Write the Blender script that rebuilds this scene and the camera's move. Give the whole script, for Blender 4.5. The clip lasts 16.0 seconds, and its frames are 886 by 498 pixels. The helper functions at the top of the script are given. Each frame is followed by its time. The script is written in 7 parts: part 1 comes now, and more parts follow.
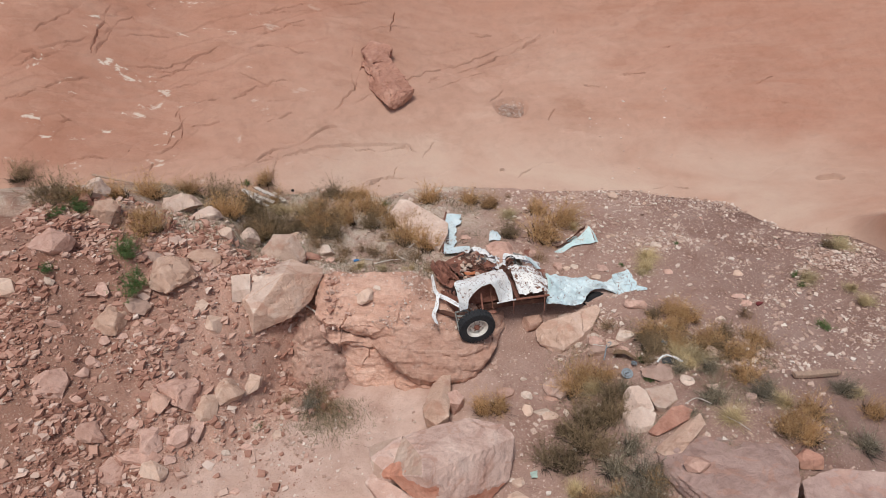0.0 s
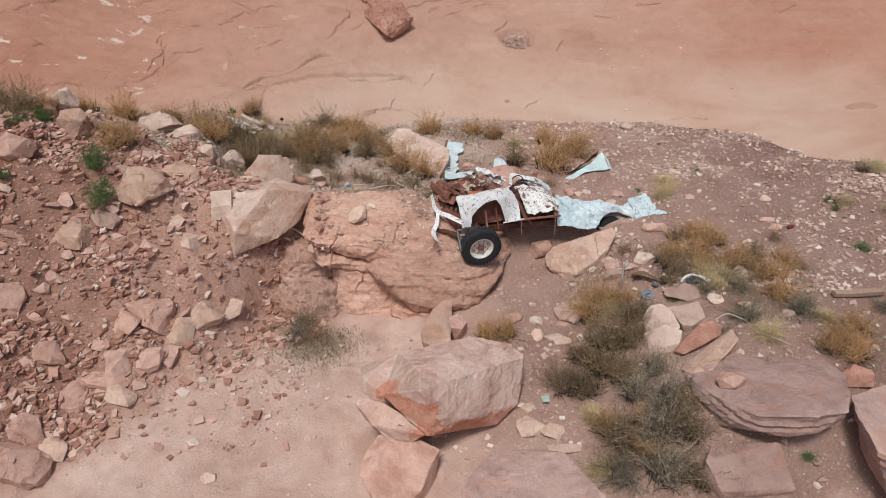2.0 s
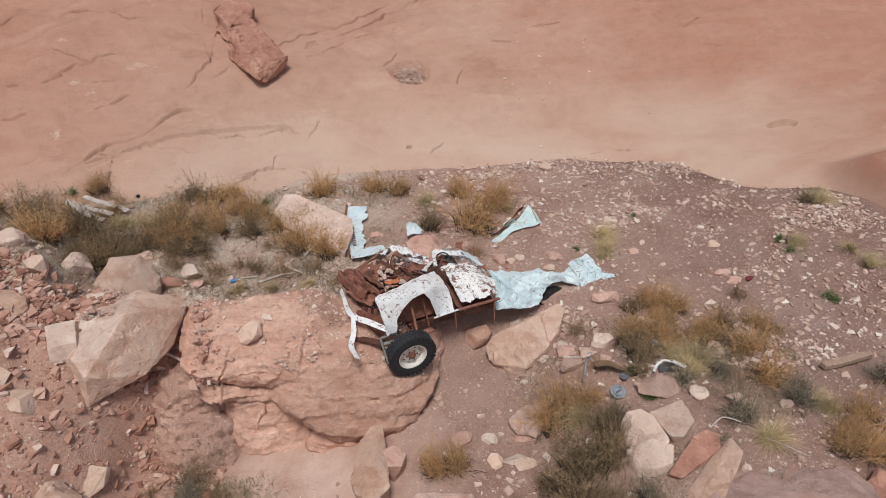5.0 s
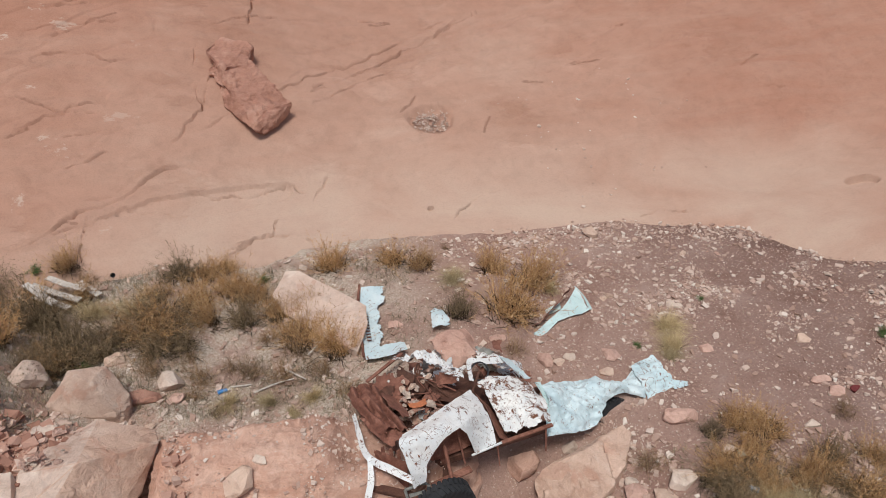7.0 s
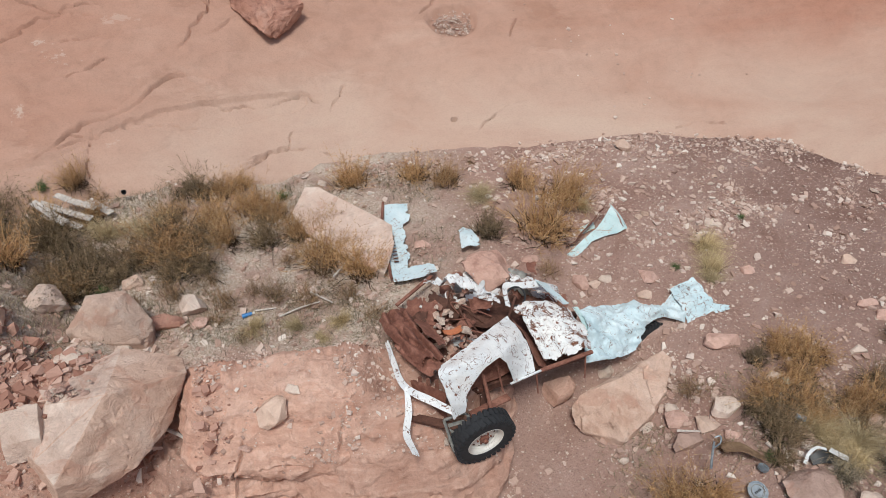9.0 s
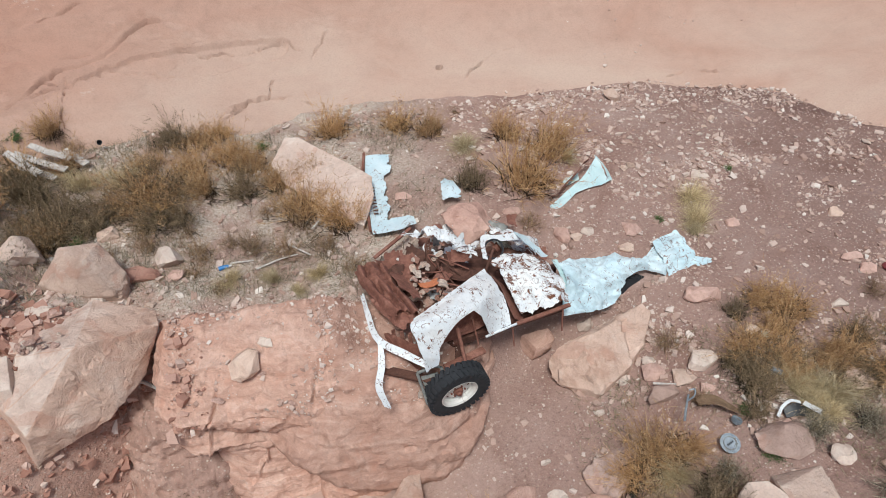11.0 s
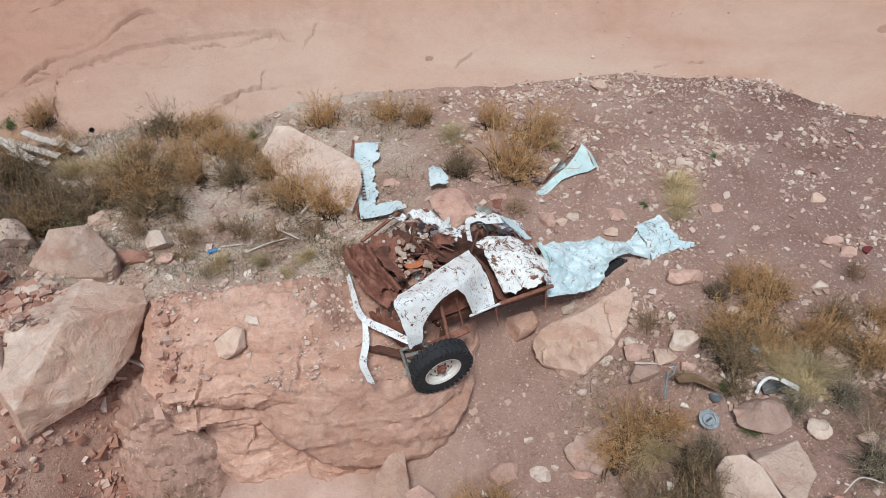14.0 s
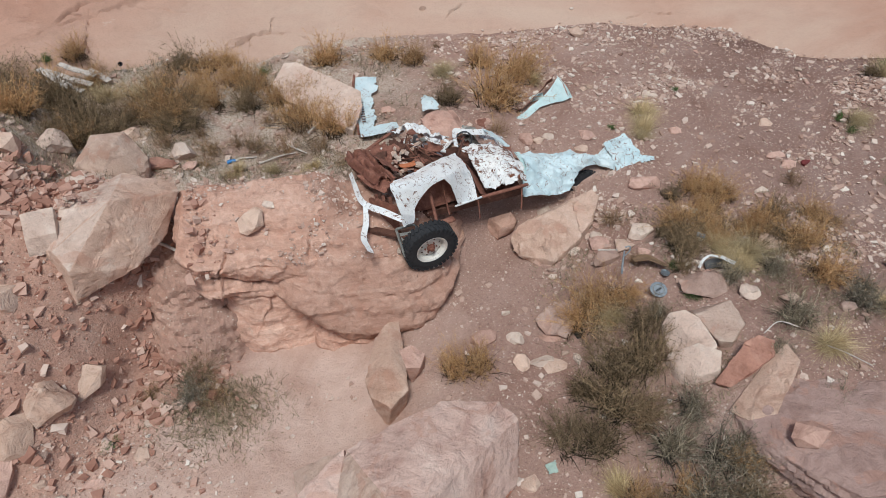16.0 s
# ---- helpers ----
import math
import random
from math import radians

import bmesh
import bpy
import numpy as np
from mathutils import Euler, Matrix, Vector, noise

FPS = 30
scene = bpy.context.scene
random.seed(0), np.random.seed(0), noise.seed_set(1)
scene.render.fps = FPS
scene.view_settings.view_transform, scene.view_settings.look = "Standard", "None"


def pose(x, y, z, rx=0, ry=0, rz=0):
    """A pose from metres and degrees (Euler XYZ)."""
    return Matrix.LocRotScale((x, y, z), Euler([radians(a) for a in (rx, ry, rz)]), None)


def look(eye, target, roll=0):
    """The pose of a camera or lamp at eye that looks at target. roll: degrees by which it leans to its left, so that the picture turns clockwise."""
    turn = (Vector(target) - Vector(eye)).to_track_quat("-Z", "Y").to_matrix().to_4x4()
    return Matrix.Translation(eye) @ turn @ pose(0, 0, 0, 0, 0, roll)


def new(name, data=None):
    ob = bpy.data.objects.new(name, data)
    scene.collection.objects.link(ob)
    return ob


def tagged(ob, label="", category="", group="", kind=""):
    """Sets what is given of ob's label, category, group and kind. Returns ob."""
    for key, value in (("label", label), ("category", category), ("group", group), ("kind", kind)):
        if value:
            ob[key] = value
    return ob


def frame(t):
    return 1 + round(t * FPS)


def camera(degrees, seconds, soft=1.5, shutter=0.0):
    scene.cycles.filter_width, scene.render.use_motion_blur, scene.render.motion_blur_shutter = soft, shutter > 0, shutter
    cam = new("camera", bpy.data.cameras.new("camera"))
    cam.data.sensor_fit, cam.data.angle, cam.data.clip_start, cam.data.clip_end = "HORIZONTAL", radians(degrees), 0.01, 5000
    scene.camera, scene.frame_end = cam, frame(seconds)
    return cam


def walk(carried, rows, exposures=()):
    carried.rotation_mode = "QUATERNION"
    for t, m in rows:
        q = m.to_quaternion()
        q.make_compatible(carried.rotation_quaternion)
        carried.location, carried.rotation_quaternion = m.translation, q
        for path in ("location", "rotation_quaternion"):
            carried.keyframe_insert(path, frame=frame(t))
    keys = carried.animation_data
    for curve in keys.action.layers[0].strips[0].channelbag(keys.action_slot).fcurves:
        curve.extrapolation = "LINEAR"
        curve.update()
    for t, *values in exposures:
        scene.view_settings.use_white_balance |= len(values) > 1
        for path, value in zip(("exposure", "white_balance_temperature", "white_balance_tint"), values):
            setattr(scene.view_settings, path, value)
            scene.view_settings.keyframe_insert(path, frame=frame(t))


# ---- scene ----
cam = camera(64.94, 16.0, soft=0.2)
PATH = [
    (0, pose(-0.743, -10.971, 9.547, 55.478, -0.001, -0.150)),
    (0.5, pose(-0.624, -10.907, 9.096, 55.382, 0.048, -0.117)),
    (1, pose(-0.634, -10.870, 8.451, 55.321, 0.020, -0.119)),
    (1.5, pose(-0.698, -10.849, 7.844, 55.122, -0.047, -0.103)),
    (2, pose(-0.739, -10.737, 7.514, 54.967, 0.029, -0.086)),
    (2.5, pose(-0.737, -10.547, 7.493, 54.973, -0.023, -0.069)),
    (3, pose(-0.842, -10.329, 7.415, 55.074, -0.065, -0.060)),
    (3.5, pose(-0.939, -9.959, 7.381, 55.070, -0.019, 0.013)),
    (4, pose(-0.951, -9.383, 7.413, 55.095, 0.011, -2.597)),
    (4.5, pose(-1.016, -8.601, 7.422, 55.045, -0.041, -8.027)),
    (5, pose(-1.056, -7.674, 7.386, 55.087, -0.194, -11.051)),
    (5.2, pose(-0.997, -7.272, 7.365, 55.096, -0.158, -10.884)),
    (7.3, pose(-0.970, -4.796, 7.156, 56.165, 0.026, -10.534)),
    (7.5, pose(-1.067, -4.668, 7.148, 55.918, -0.201, -10.591)),
    (8, pose(-1.247, -4.525, 7.095, 54.820, -0.111, -10.620)),
    (8.5, pose(-1.313, -4.451, 7.010, 52.138, -0.085, -10.546)),
    (9, pose(-1.299, -4.363, 6.998, 48.302, 0.079, -10.499)),
    (9.5, pose(-1.181, -4.287, 6.962, 45.490, 0.090, -10.435)),
    (9.7, pose(-1.115, -4.285, 6.968, 44.692, 0.189, -10.315)),
    (12, pose(-0.957, -4.414, 6.821, 44.309, 0.076, -10.440)),
    (12.5, pose(-0.970, -4.483, 6.797, 44.361, 0.110, -10.436)),
    (13, pose(-0.926, -4.520, 6.817, 44.497, 0.104, -10.378)),
    (13.5, pose(-0.870, -4.581, 6.794, 44.617, 0.111, -10.438)),
    (14, pose(-0.841, -4.639, 6.804, 44.642, 0.055, -10.386)),
    (14.5, pose(-0.783, -4.823, 6.854, 44.626, 0.102, -10.428)),
    (15, pose(-0.724, -5.213, 6.830, 44.661, 0.002, -10.439)),
    (15.5, pose(-0.892, -5.787, 6.836, 44.669, -0.078, -10.461)),
    (16, pose(-1.096, -6.601, 6.783, 44.616, -0.232, -10.499)),
]
EXPOSURE = [(0, 0.02, 6480, 9), (3.5, -0.02, 6480, 9), (7.5, -0.04, 6480, 7), (9.5, 0.09, 6200, 5), (12.5, 0.17, 6020, 3), (14.5, 0.06, 6020, 3), (16, -0.03, 6100, 4)]
walk(cam, PATH, EXPOSURE)

# ---- sky, sun, exposure ----
SUN_EL, SUN_AZ = radians(66), radians(198)
world = bpy.data.worlds.new("overcast_sky")
scene.world = world
world.use_nodes = True
wn = world.node_tree
wn.nodes.clear()
w_out = wn.nodes.new("ShaderNodeOutputWorld")
w_bg = wn.nodes.new("ShaderNodeBackground")
w_sky = wn.nodes.new("ShaderNodeTexSky")
w_sky.sky_type = "NISHITA"
w_sky.sun_disc = False
w_sky.sun_elevation, w_sky.sun_rotation = SUN_EL, SUN_AZ
w_sky.dust_density, w_sky.air_density = 4.0, 1.0
w_bg.inputs["Strength"].default_value = 0.080
wn.links.new(w_sky.outputs["Color"], w_bg.inputs["Color"])
wn.links.new(w_bg.outputs["Background"], w_out.inputs["Surface"])
sun = new("sun", bpy.data.lights.new("sun", "SUN"))
sun.data.energy, sun.data.angle, sun.data.color = 2.25, radians(13), (1.0, 0.972, 0.945)
sun_way = Vector((math.sin(SUN_AZ) * math.cos(SUN_EL), math.cos(SUN_AZ) * math.cos(SUN_EL), math.sin(SUN_EL)))
sun.matrix_world = look(sun_way * 60, (0, 0, 0))


# ---- numeric helpers ----
def step(a, b, t):
    u = np.clip((t - a) / (b - a), 0, 1)
    return u * u * (3 - 2 * u)


def bump(x, y, cx, cy, rx, ry, h):
    return h * np.exp(-(((x - cx) / rx) ** 2 + ((y - cy) / ry) ** 2))


def lattice(ix, iy, seed):
    h = (ix * 374761393 + iy * 668265263 + seed * 1442695041) & 0xFFFFFFFF
    h = ((h ^ (h >> 13)) * 1274126177) & 0xFFFFFFFF
    return ((h ^ (h >> 16)) & 0xFFFF) / 32767.5 - 1


def vnoise(x, y, seed=0):
    """Smooth value noise in the plane, -1 to 1."""
    x, y = np.asarray(x, float), np.asarray(y, float)
    fx, fy = np.floor(x), np.floor(y)
    ix, iy = fx.astype(np.int64), fy.astype(np.int64)
    u, v = x - fx, y - fy
    u, v = u * u * u * (u * (6 * u - 15) + 10), v * v * v * (v * (6 * v - 15) + 10)
    a = lattice(ix, iy, seed) * (1 - u) + lattice(ix + 1, iy, seed) * u
    b = lattice(ix, iy + 1, seed) * (1 - u) + lattice(ix + 1, iy + 1, seed) * u
    return a * (1 - v) + b * v


def fbm(x, y, seed=0, octaves=4):
    x, y = np.asarray(x, float), np.asarray(y, float)
    total, amp = 0, 0.5
    for o in range(octaves):
        total = total + amp * vnoise(x * 2**o + 17.3 * o, y * 2**o - 9.1 * o, seed + o)
        amp *= 0.5
    return total


# ---- the lie of the land ----
def shelf_z(x, y):
    """The gravel shelf at the foot of the slickrock."""
    return -0.30 - 0.10 * step(3.5, 6, y) + 0.26 * step(-2.2, -4.2, x) + 0.25 * step(-6, -10, x) + bump(x, y, 5.0, -2.4, 2.0, 1.6, 0.42) - 0.45 * step(-3.4, -6.5, y) + 0.5 * step(6.8, 9.2, x) * step(4.6, 2.2, y)


def pan_z(x, y):
    """The sandy pan and the gully in front of the ledge."""
    return -1.42 + 0.52 * step(-1.9, 0.9, x) - 0.10 * step(-2.2, -5, y) - 0.15 * step(-3, -8, x) * step(-2.5, -4, y)


def ground_z(x, y):
    x, y = np.asarray(x, float), np.asarray(y, float)
    shelf, pan = shelf_z(x, y), pan_z(x, y)
    # where the shelf breaks off: along the ledge, then round the gully to the front
    brink_y = 0.75 + 0.55 * step(0.2, 1.2, x)
    up_back = step(brink_y - 0.5, brink_y + 0.6, y)
    up_right = step(1.3, 3.6, x + 0.25 * step(-2, -4, y))
    z = pan + (shelf - pan) * np.maximum(up_back, up_right)
    # the talus heap
    crest_y = 0.75 + 0.10 * (x + 6) - 0.50 * step(-5.2, -6.4, x)
    crest_z = 0.55 + 0.42 * step(-4.2, -6.2, x) + 0.95 * step(-6.0, -9.0, x)
    front = crest_z - 0.66 * (crest_y - y) - 0.05 * np.sin(3 * x + y)
    back = crest_z - 0.50 * (y - crest_y - 0.5 - 1.9 * step(-5.0, -6.2, x))
    heap = np.minimum(np.minimum(front, back), crest_z)
    nick = 0.85 * step(0.9, -0.2, y) * step(-3.0, -1.6, y)
    heap = heap - 2.15 * step(-4.45 - nick, -2.85 - 0.7 * nick, x) + bump(x, y, -3.95, 0.55, 0.6, 0.5, -0.35)
    soft = 0.12
    z = soft * np.logaddexp(z / soft, heap / soft)
    z = z + bump(x, y, 4.75, -4.95, 0.85, 0.75, -0.62)
    z = z + 0.05 * fbm(x * 0.7, y * 0.7, 3) + (0.020 + 0.125 * step(-3.0, -4.6, x) * step(3.4, 2.0, y)) * fbm(x * 2.6, y * 2.6, 9, 5) * (0.4 + step(-0.5, 1.0, -x - 3 + y))
    return z


def slope_z(x, y):
    """The bare sandstone slope behind."""
    x, y = np.asarray(x, float), np.asarray(y, float)
    foot = 6.25 - 0.82 * step(0.2, -5.0, x) - 0.5 * step(-3.6, -7.5, x) - 0.35 * step(-7, -13, x) - 1.35 * step(4, 9.5, x) - 1.2 * step(9, 16, x)
    pitch = 0.42 + 0.19 * step(1.2, -5.0, x) + 0.30 * step(-8.5, -13, x)
    d = y - foot
    rise = pitch * d + 0.05 * step(0, 1.2, d) - 0.05
    rise = rise + 0.012 * np.clip(d - 6, 0, 60) ** 1.6
    # to the east it flattens, and a bank of it closes the shelf
    flat = 0.10 + 0.12 * (y - 4.2) + 0.15 * (x - 8.3) + 1.0 * step(9.5, 10.2, x) * step(4.5, 3.0, y)
    rise = rise + (flat - rise) * step(6.5, 8.3, x) * step(9.5, 6.6, y) + bump(x, y, -2.3, 7.4, 2.4, 1.0, -0.36)
    z = -0.42 + rise + 0.10 * fbm(x * 0.35, y * 0.5, 21) + 0.03 * fbm(x * 1.1 + y * 0.6, y * 1.7, 33)
    # shells of rock that have flaked away in steps
    run, rise_of = 0.93 * x + 0.37 * y, 0.93 * y - 0.37 * x
    shell = 2.6 * fbm(run * 0.28, rise_of * 0.95, 91, 5) + 0.9 * rise_of
    part_of = shell - np.floor(shell)
    z = z + (np.floor(shell) - shell + step(0.90, 1.0, part_of)) * (0.010 + 0.016 * step(-3.0, -7.0, x) + 0.015 * step(9.0, 11.0, y)) * step(0.2, 1.2, d)
    return z


# ---- materials ----
def material(name):
    m = bpy.data.materials.new(name)
    m.use_nodes = True
    nt = m.node_tree
    return m, nt, nt.nodes["Principled BSDF"]


def node(nt, kind, **sets):
    n = nt.nodes.new("ShaderNode" + kind)
    for key, value in sets.items():
        n.inputs[key.replace("_", " ")].default_value = value
    return n


def coords(nt, scale=(1, 1, 1), turn=(0, 0, 0), local=True):
    tc, mp = nt.nodes.new("ShaderNodeTexCoord"), nt.nodes.new("ShaderNodeMapping")
    mp.inputs["Scale"].default_value, mp.inputs["Rotation"].default_value = scale, [radians(a) for a in turn]
    nt.links.new(tc.outputs["Object" if local else "Generated"], mp.inputs["Vector"])
    return mp.outputs["Vector"]


def noise_tex(nt, vec, scale, detail=6.0, rough=0.6, warp=0.0):
    n = node(nt, "TexNoise", Scale=scale, Detail=detail, Roughness=rough, Distortion=warp)
    nt.links.new(vec, n.inputs["Vector"])
    return n.outputs["Fac"]


def ramp(nt, fac, stops, smooth=False):
    r = nt.nodes.new("ShaderNodeValToRGB")
    e = r.color_ramp.elements
    while len(e) < len(stops):
        e.new(0.5)
    for el, (p, c) in zip(e, stops):
        el.position, el.color = p, (*c, 1) if len(c) == 3 else c
    if smooth:
        r.color_ramp.interpolation = "EASE"
    nt.links.new(fac, r.inputs["Fac"])
    return r.outputs["Color"]


def mix(nt, fac, a, b, how="MIX"):
    m = nt.nodes.new("ShaderNodeMix")
    m.data_type, m.blend_type = "RGBA", how
    for key, v in ((0, fac), (6, a), (7, b)):
        if isinstance(v, (int, float)):
            m.inputs[key].default_value = v
        elif isinstance(v, tuple):
            m.inputs[key].default_value = (*v, 1)
        else:
            nt.links.new(v, m.inputs[key])
    return m.outputs[2]


def node_range(nt, value, low, high):
    r = node(nt, "MapRange")
    r.inputs["From Min"].default_value, r.inputs["From Max"].default_value = low, high
    nt.links.new(value, r.inputs["Value"])
    return r.outputs["Result"]


def relief(nt, bsdf, height, strength, distance, before=None):
    b = nt.nodes.new("ShaderNodeBump")
    b.inputs["Strength"].default_value, b.inputs["Distance"].default_value = strength, distance
    nt.links.new(height, b.inputs["Height"])
    if before:
        nt.links.new(before, b.inputs["Normal"])
    nt.links.new(b.outputs["Normal"], bsdf.inputs["Normal"])
    return b.outputs["Normal"]


def grey(v):
    return (v, v, v)


def sandstone(name, dark, mid, light, strata=0.35, turn=(12, 8, 0), pale=0.0, rough=0.9, vary=True):
    """Weathered sandstone: blotches, thin bedding lines, fine grain; each piece a little different."""
    m, nt, bsdf = material(name)
    v = coords(nt)
    big = noise_tex(nt, v, 1.7, 6, 0.65, 0.5)
    col = ramp(nt, big, [(0.34, dark), (0.50, mid), (0.66, light)], True)
    bed = noise_tex(nt, coords(nt, (1.0, 1.0, 15), turn), 1.7, 6, 0.68, 0.5)
    col = mix(nt, strata, col, ramp(nt, bed, [(0.34, dark), (0.5, mid), (0.66, light)]))
    fine = noise_tex(nt, v, 42, 6, 0.75)
    col = mix(nt, 0.5, col, ramp(nt, fine, [(0.30, grey(0.70)), (0.5, grey(1.0)), (0.72, grey(1.15))]), "MULTIPLY")
    dirt = noise_tex(nt, v, 5.5, 6, 0.7, 0.8)
    col = mix(nt, ramp(nt, dirt, [(0.54, grey(0)), (0.70, grey(0.55))]), col, tuple(0.75 * c for c in dark))
    skin = noise_tex(nt, coords(nt, (1, 1, 1.6)), 1.9, 5, 0.55, 0.9)
    col = mix(nt, ramp(nt, skin, [(0.555, grey(0)), (0.585, grey(0.55))]), col, mix(nt, 0.6, col, (0.50, 0.262, 0.185)))
    if pale:
        chalk = noise_tex(nt, v, 3.1, 6, 0.75, 1.2)
        col = mix(nt, ramp(nt, chalk, [(0.58, grey(0)), (0.70, grey(pale))]), col, (0.62, 0.50, 0.42))
    # convex edges paler, by pointiness, broken up by the blotches
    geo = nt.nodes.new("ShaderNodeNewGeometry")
    tone_mask = mix(nt, 1.0, ramp(nt, geo.outputs["Pointiness"], [(0.515, grey(0)), (0.56, grey(0.6))]), ramp(nt, dirt, [(0.35, grey(1)), (0.60, grey(0.2))]), "MULTIPLY")
    col = mix(nt, tone_mask, col, tuple(min(0.8, 1.18 * c) for c in light))
    if vary:
        info = nt.nodes.new("ShaderNodeObjectInfo")
        col = mix(nt, 0.8, col, ramp(nt, info.outputs["Random"], [(0, (0.80, 0.74, 0.70)), (0.5, (1.0, 1.0, 1.0)), (1, (1.14, 1.12, 1.10))]), "MULTIPLY")
    nt.links.new(col, bsdf.inputs["Base Color"])
    bsdf.inputs["Roughness"].default_value = rough
    bsdf.inputs["Specular IOR Level"].default_value = 0.2
    n1 = relief(nt, bsdf, bed, 0.8 * strata, 0.04)
    n2 = relief(nt, bsdf, dirt, 0.7, 0.07, n1)
    relief(nt, bsdf, fine, 0.5, 0.012, n2)
    return m


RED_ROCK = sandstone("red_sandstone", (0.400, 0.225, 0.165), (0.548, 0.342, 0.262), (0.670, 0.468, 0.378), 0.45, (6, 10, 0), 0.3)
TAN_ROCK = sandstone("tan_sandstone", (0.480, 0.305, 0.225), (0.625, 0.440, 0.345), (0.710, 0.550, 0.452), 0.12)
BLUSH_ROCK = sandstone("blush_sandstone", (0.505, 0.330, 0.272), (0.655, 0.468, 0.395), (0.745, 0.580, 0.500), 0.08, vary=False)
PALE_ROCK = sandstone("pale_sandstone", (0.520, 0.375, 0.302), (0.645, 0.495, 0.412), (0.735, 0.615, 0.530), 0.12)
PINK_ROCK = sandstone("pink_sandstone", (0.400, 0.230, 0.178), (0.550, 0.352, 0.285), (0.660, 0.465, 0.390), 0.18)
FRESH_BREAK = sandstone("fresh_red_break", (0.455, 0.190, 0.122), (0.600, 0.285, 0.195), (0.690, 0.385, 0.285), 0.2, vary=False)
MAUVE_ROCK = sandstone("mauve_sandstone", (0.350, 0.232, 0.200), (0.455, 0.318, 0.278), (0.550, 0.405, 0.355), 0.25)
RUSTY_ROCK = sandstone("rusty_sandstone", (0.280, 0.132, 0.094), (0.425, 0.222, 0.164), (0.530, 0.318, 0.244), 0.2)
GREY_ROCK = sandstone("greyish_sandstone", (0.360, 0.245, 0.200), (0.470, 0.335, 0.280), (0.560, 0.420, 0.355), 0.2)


def slickrock():
    """Smooth salmon sandstone: pale towards its sandy foot, richer red higher up and to the east, faint bedding, chalky flecks."""
    m, nt, bsdf = material("slickrock")
    v = coords(nt)
    big = noise_tex(nt, coords(nt, (0.436, 0.816, 0.792), (0, 0, 8)), 0.5, 6, 0.6, 0.5)
    col = ramp(nt, big, [(0.30, (0.407, 0.230, 0.163)), (0.50, (0.475, 0.291, 0.218)), (0.70, (0.524, 0.352, 0.272))], True)
    sep = nt.nodes.new("ShaderNodeSeparateXYZ")
    nt.links.new(v, sep.inputs[0])
    east = node(nt, "MapRange")
    east.inputs["From Min"].default_value, east.inputs["From Max"].default_value = 3.0, 8.5
    nt.links.new(sep.outputs["X"], east.inputs["Value"])
    west = node(nt, "MapRange")
    west.inputs["From Min"].default_value, west.inputs["From Max"].default_value = -3.0, -10.0
    nt.links.new(sep.outputs["X"], west.inputs["Value"])
    high = node(nt, "MapRange")
    high.inputs["From Min"].default_value, high.inputs["From Max"].default_value = 0.9, 3.6
    nt.links.new(sep.outputs["Z"], high.inputs["Value"])
    varnish = mix(nt, 1.0, mix(nt, 1.0, east.outputs["Result"], west.outputs["Result"], "LIGHTEN"), high.outputs["Result"], "SCREEN")
    blot = ramp(nt, noise_tex(nt, coords(nt, (0.35, 1.1, 1), (0, 0, 10)), 0.9, 6, 0.65, 0.8), [(0.30, grey(0.40)), (0.60, grey(1.0))])
    col = mix(nt, mix(nt, 1.0, varnish, blot, "MULTIPLY"), col, (0.405, 0.205, 0.142))
    streak = noise_tex(nt, coords(nt, (0.30, 2.0, 1.0), (0, 0, 12)), 1.3, 8, 0.62, 0.5)
    col = mix(nt, 0.08, col, ramp(nt, streak, [(0.34, (0.349, 0.173, 0.114)), (0.5, (0.475, 0.291, 0.218)), (0.62, (0.563, 0.408, 0.327))]))
    blots = noise_tex(nt, v, 3.2, 7, 0.7, 0.4)
    col = mix(nt, 0.55, col, ramp(nt, blots, [(0.28, grey(0.78)), (0.5, grey(1.0)), (0.75, grey(1.13))]), "MULTIPLY")
    low = node(nt, "MapRange")
    low.inputs["From Min"].default_value, low.inputs["From Max"].default_value = 0.75, -0.15
    nt.links.new(sep.outputs["Z"], low.inputs["Value"])
    dust_and_falloff = mix(nt, 1.0, low.outputs["Result"], ramp(nt, big, [(0.35, grey(0.25)), (0.6, grey(0.8))]), "MULTIPLY")
    col = mix(nt, dust_and_falloff, col, (0.563, 0.418, 0.332))
    # skins of rock that have spalled off, each with a sharp rim and a tone of its own
    spalls = []
    tone_mask = mix(nt, 1.0, ramp(nt, noise_tex(nt, v, 0.45, 3, 0.5), [(0.44, grey(0)), (0.60, grey(1))]), ramp(nt, low.outputs["Result"], [(0.2, grey(1)), (0.8, grey(0.1))]), "MULTIPLY")
    for size, way, at, tone in ((0.55, 14, 0.51, (0.93, 0.905, 0.89)), (1.2, 22, 0.57, (1.05, 1.07, 1.08))):
        skin = ramp(nt, noise_tex(nt, coords(nt, (0.6, 1.3, 1.0), (0, 0, way)), size, 7, 0.5, 0.6), [(at, grey(0)), (at + 0.012, grey(1))])
        skin = mix(nt, 1.0, skin, tone_mask, "MULTIPLY")
        spalls.append(skin)
        col = mix(nt, skin, col, mix(nt, 1.0, col, tone, "MULTIPLY"))
    fine = noise_tex(nt, v, 34, 7, 0.78)
    col = mix(nt, 0.5, col, ramp(nt, fine, [(0.30, grey(0.70)), (0.5, grey(1.0)), (0.72, grey(1.14))]), "MULTIPLY")
    chalk = noise_tex(nt, coords(nt, (0.8, 1.5, 1), (0, 0, 12)), 1.3, 9, 0.72, 0.2)
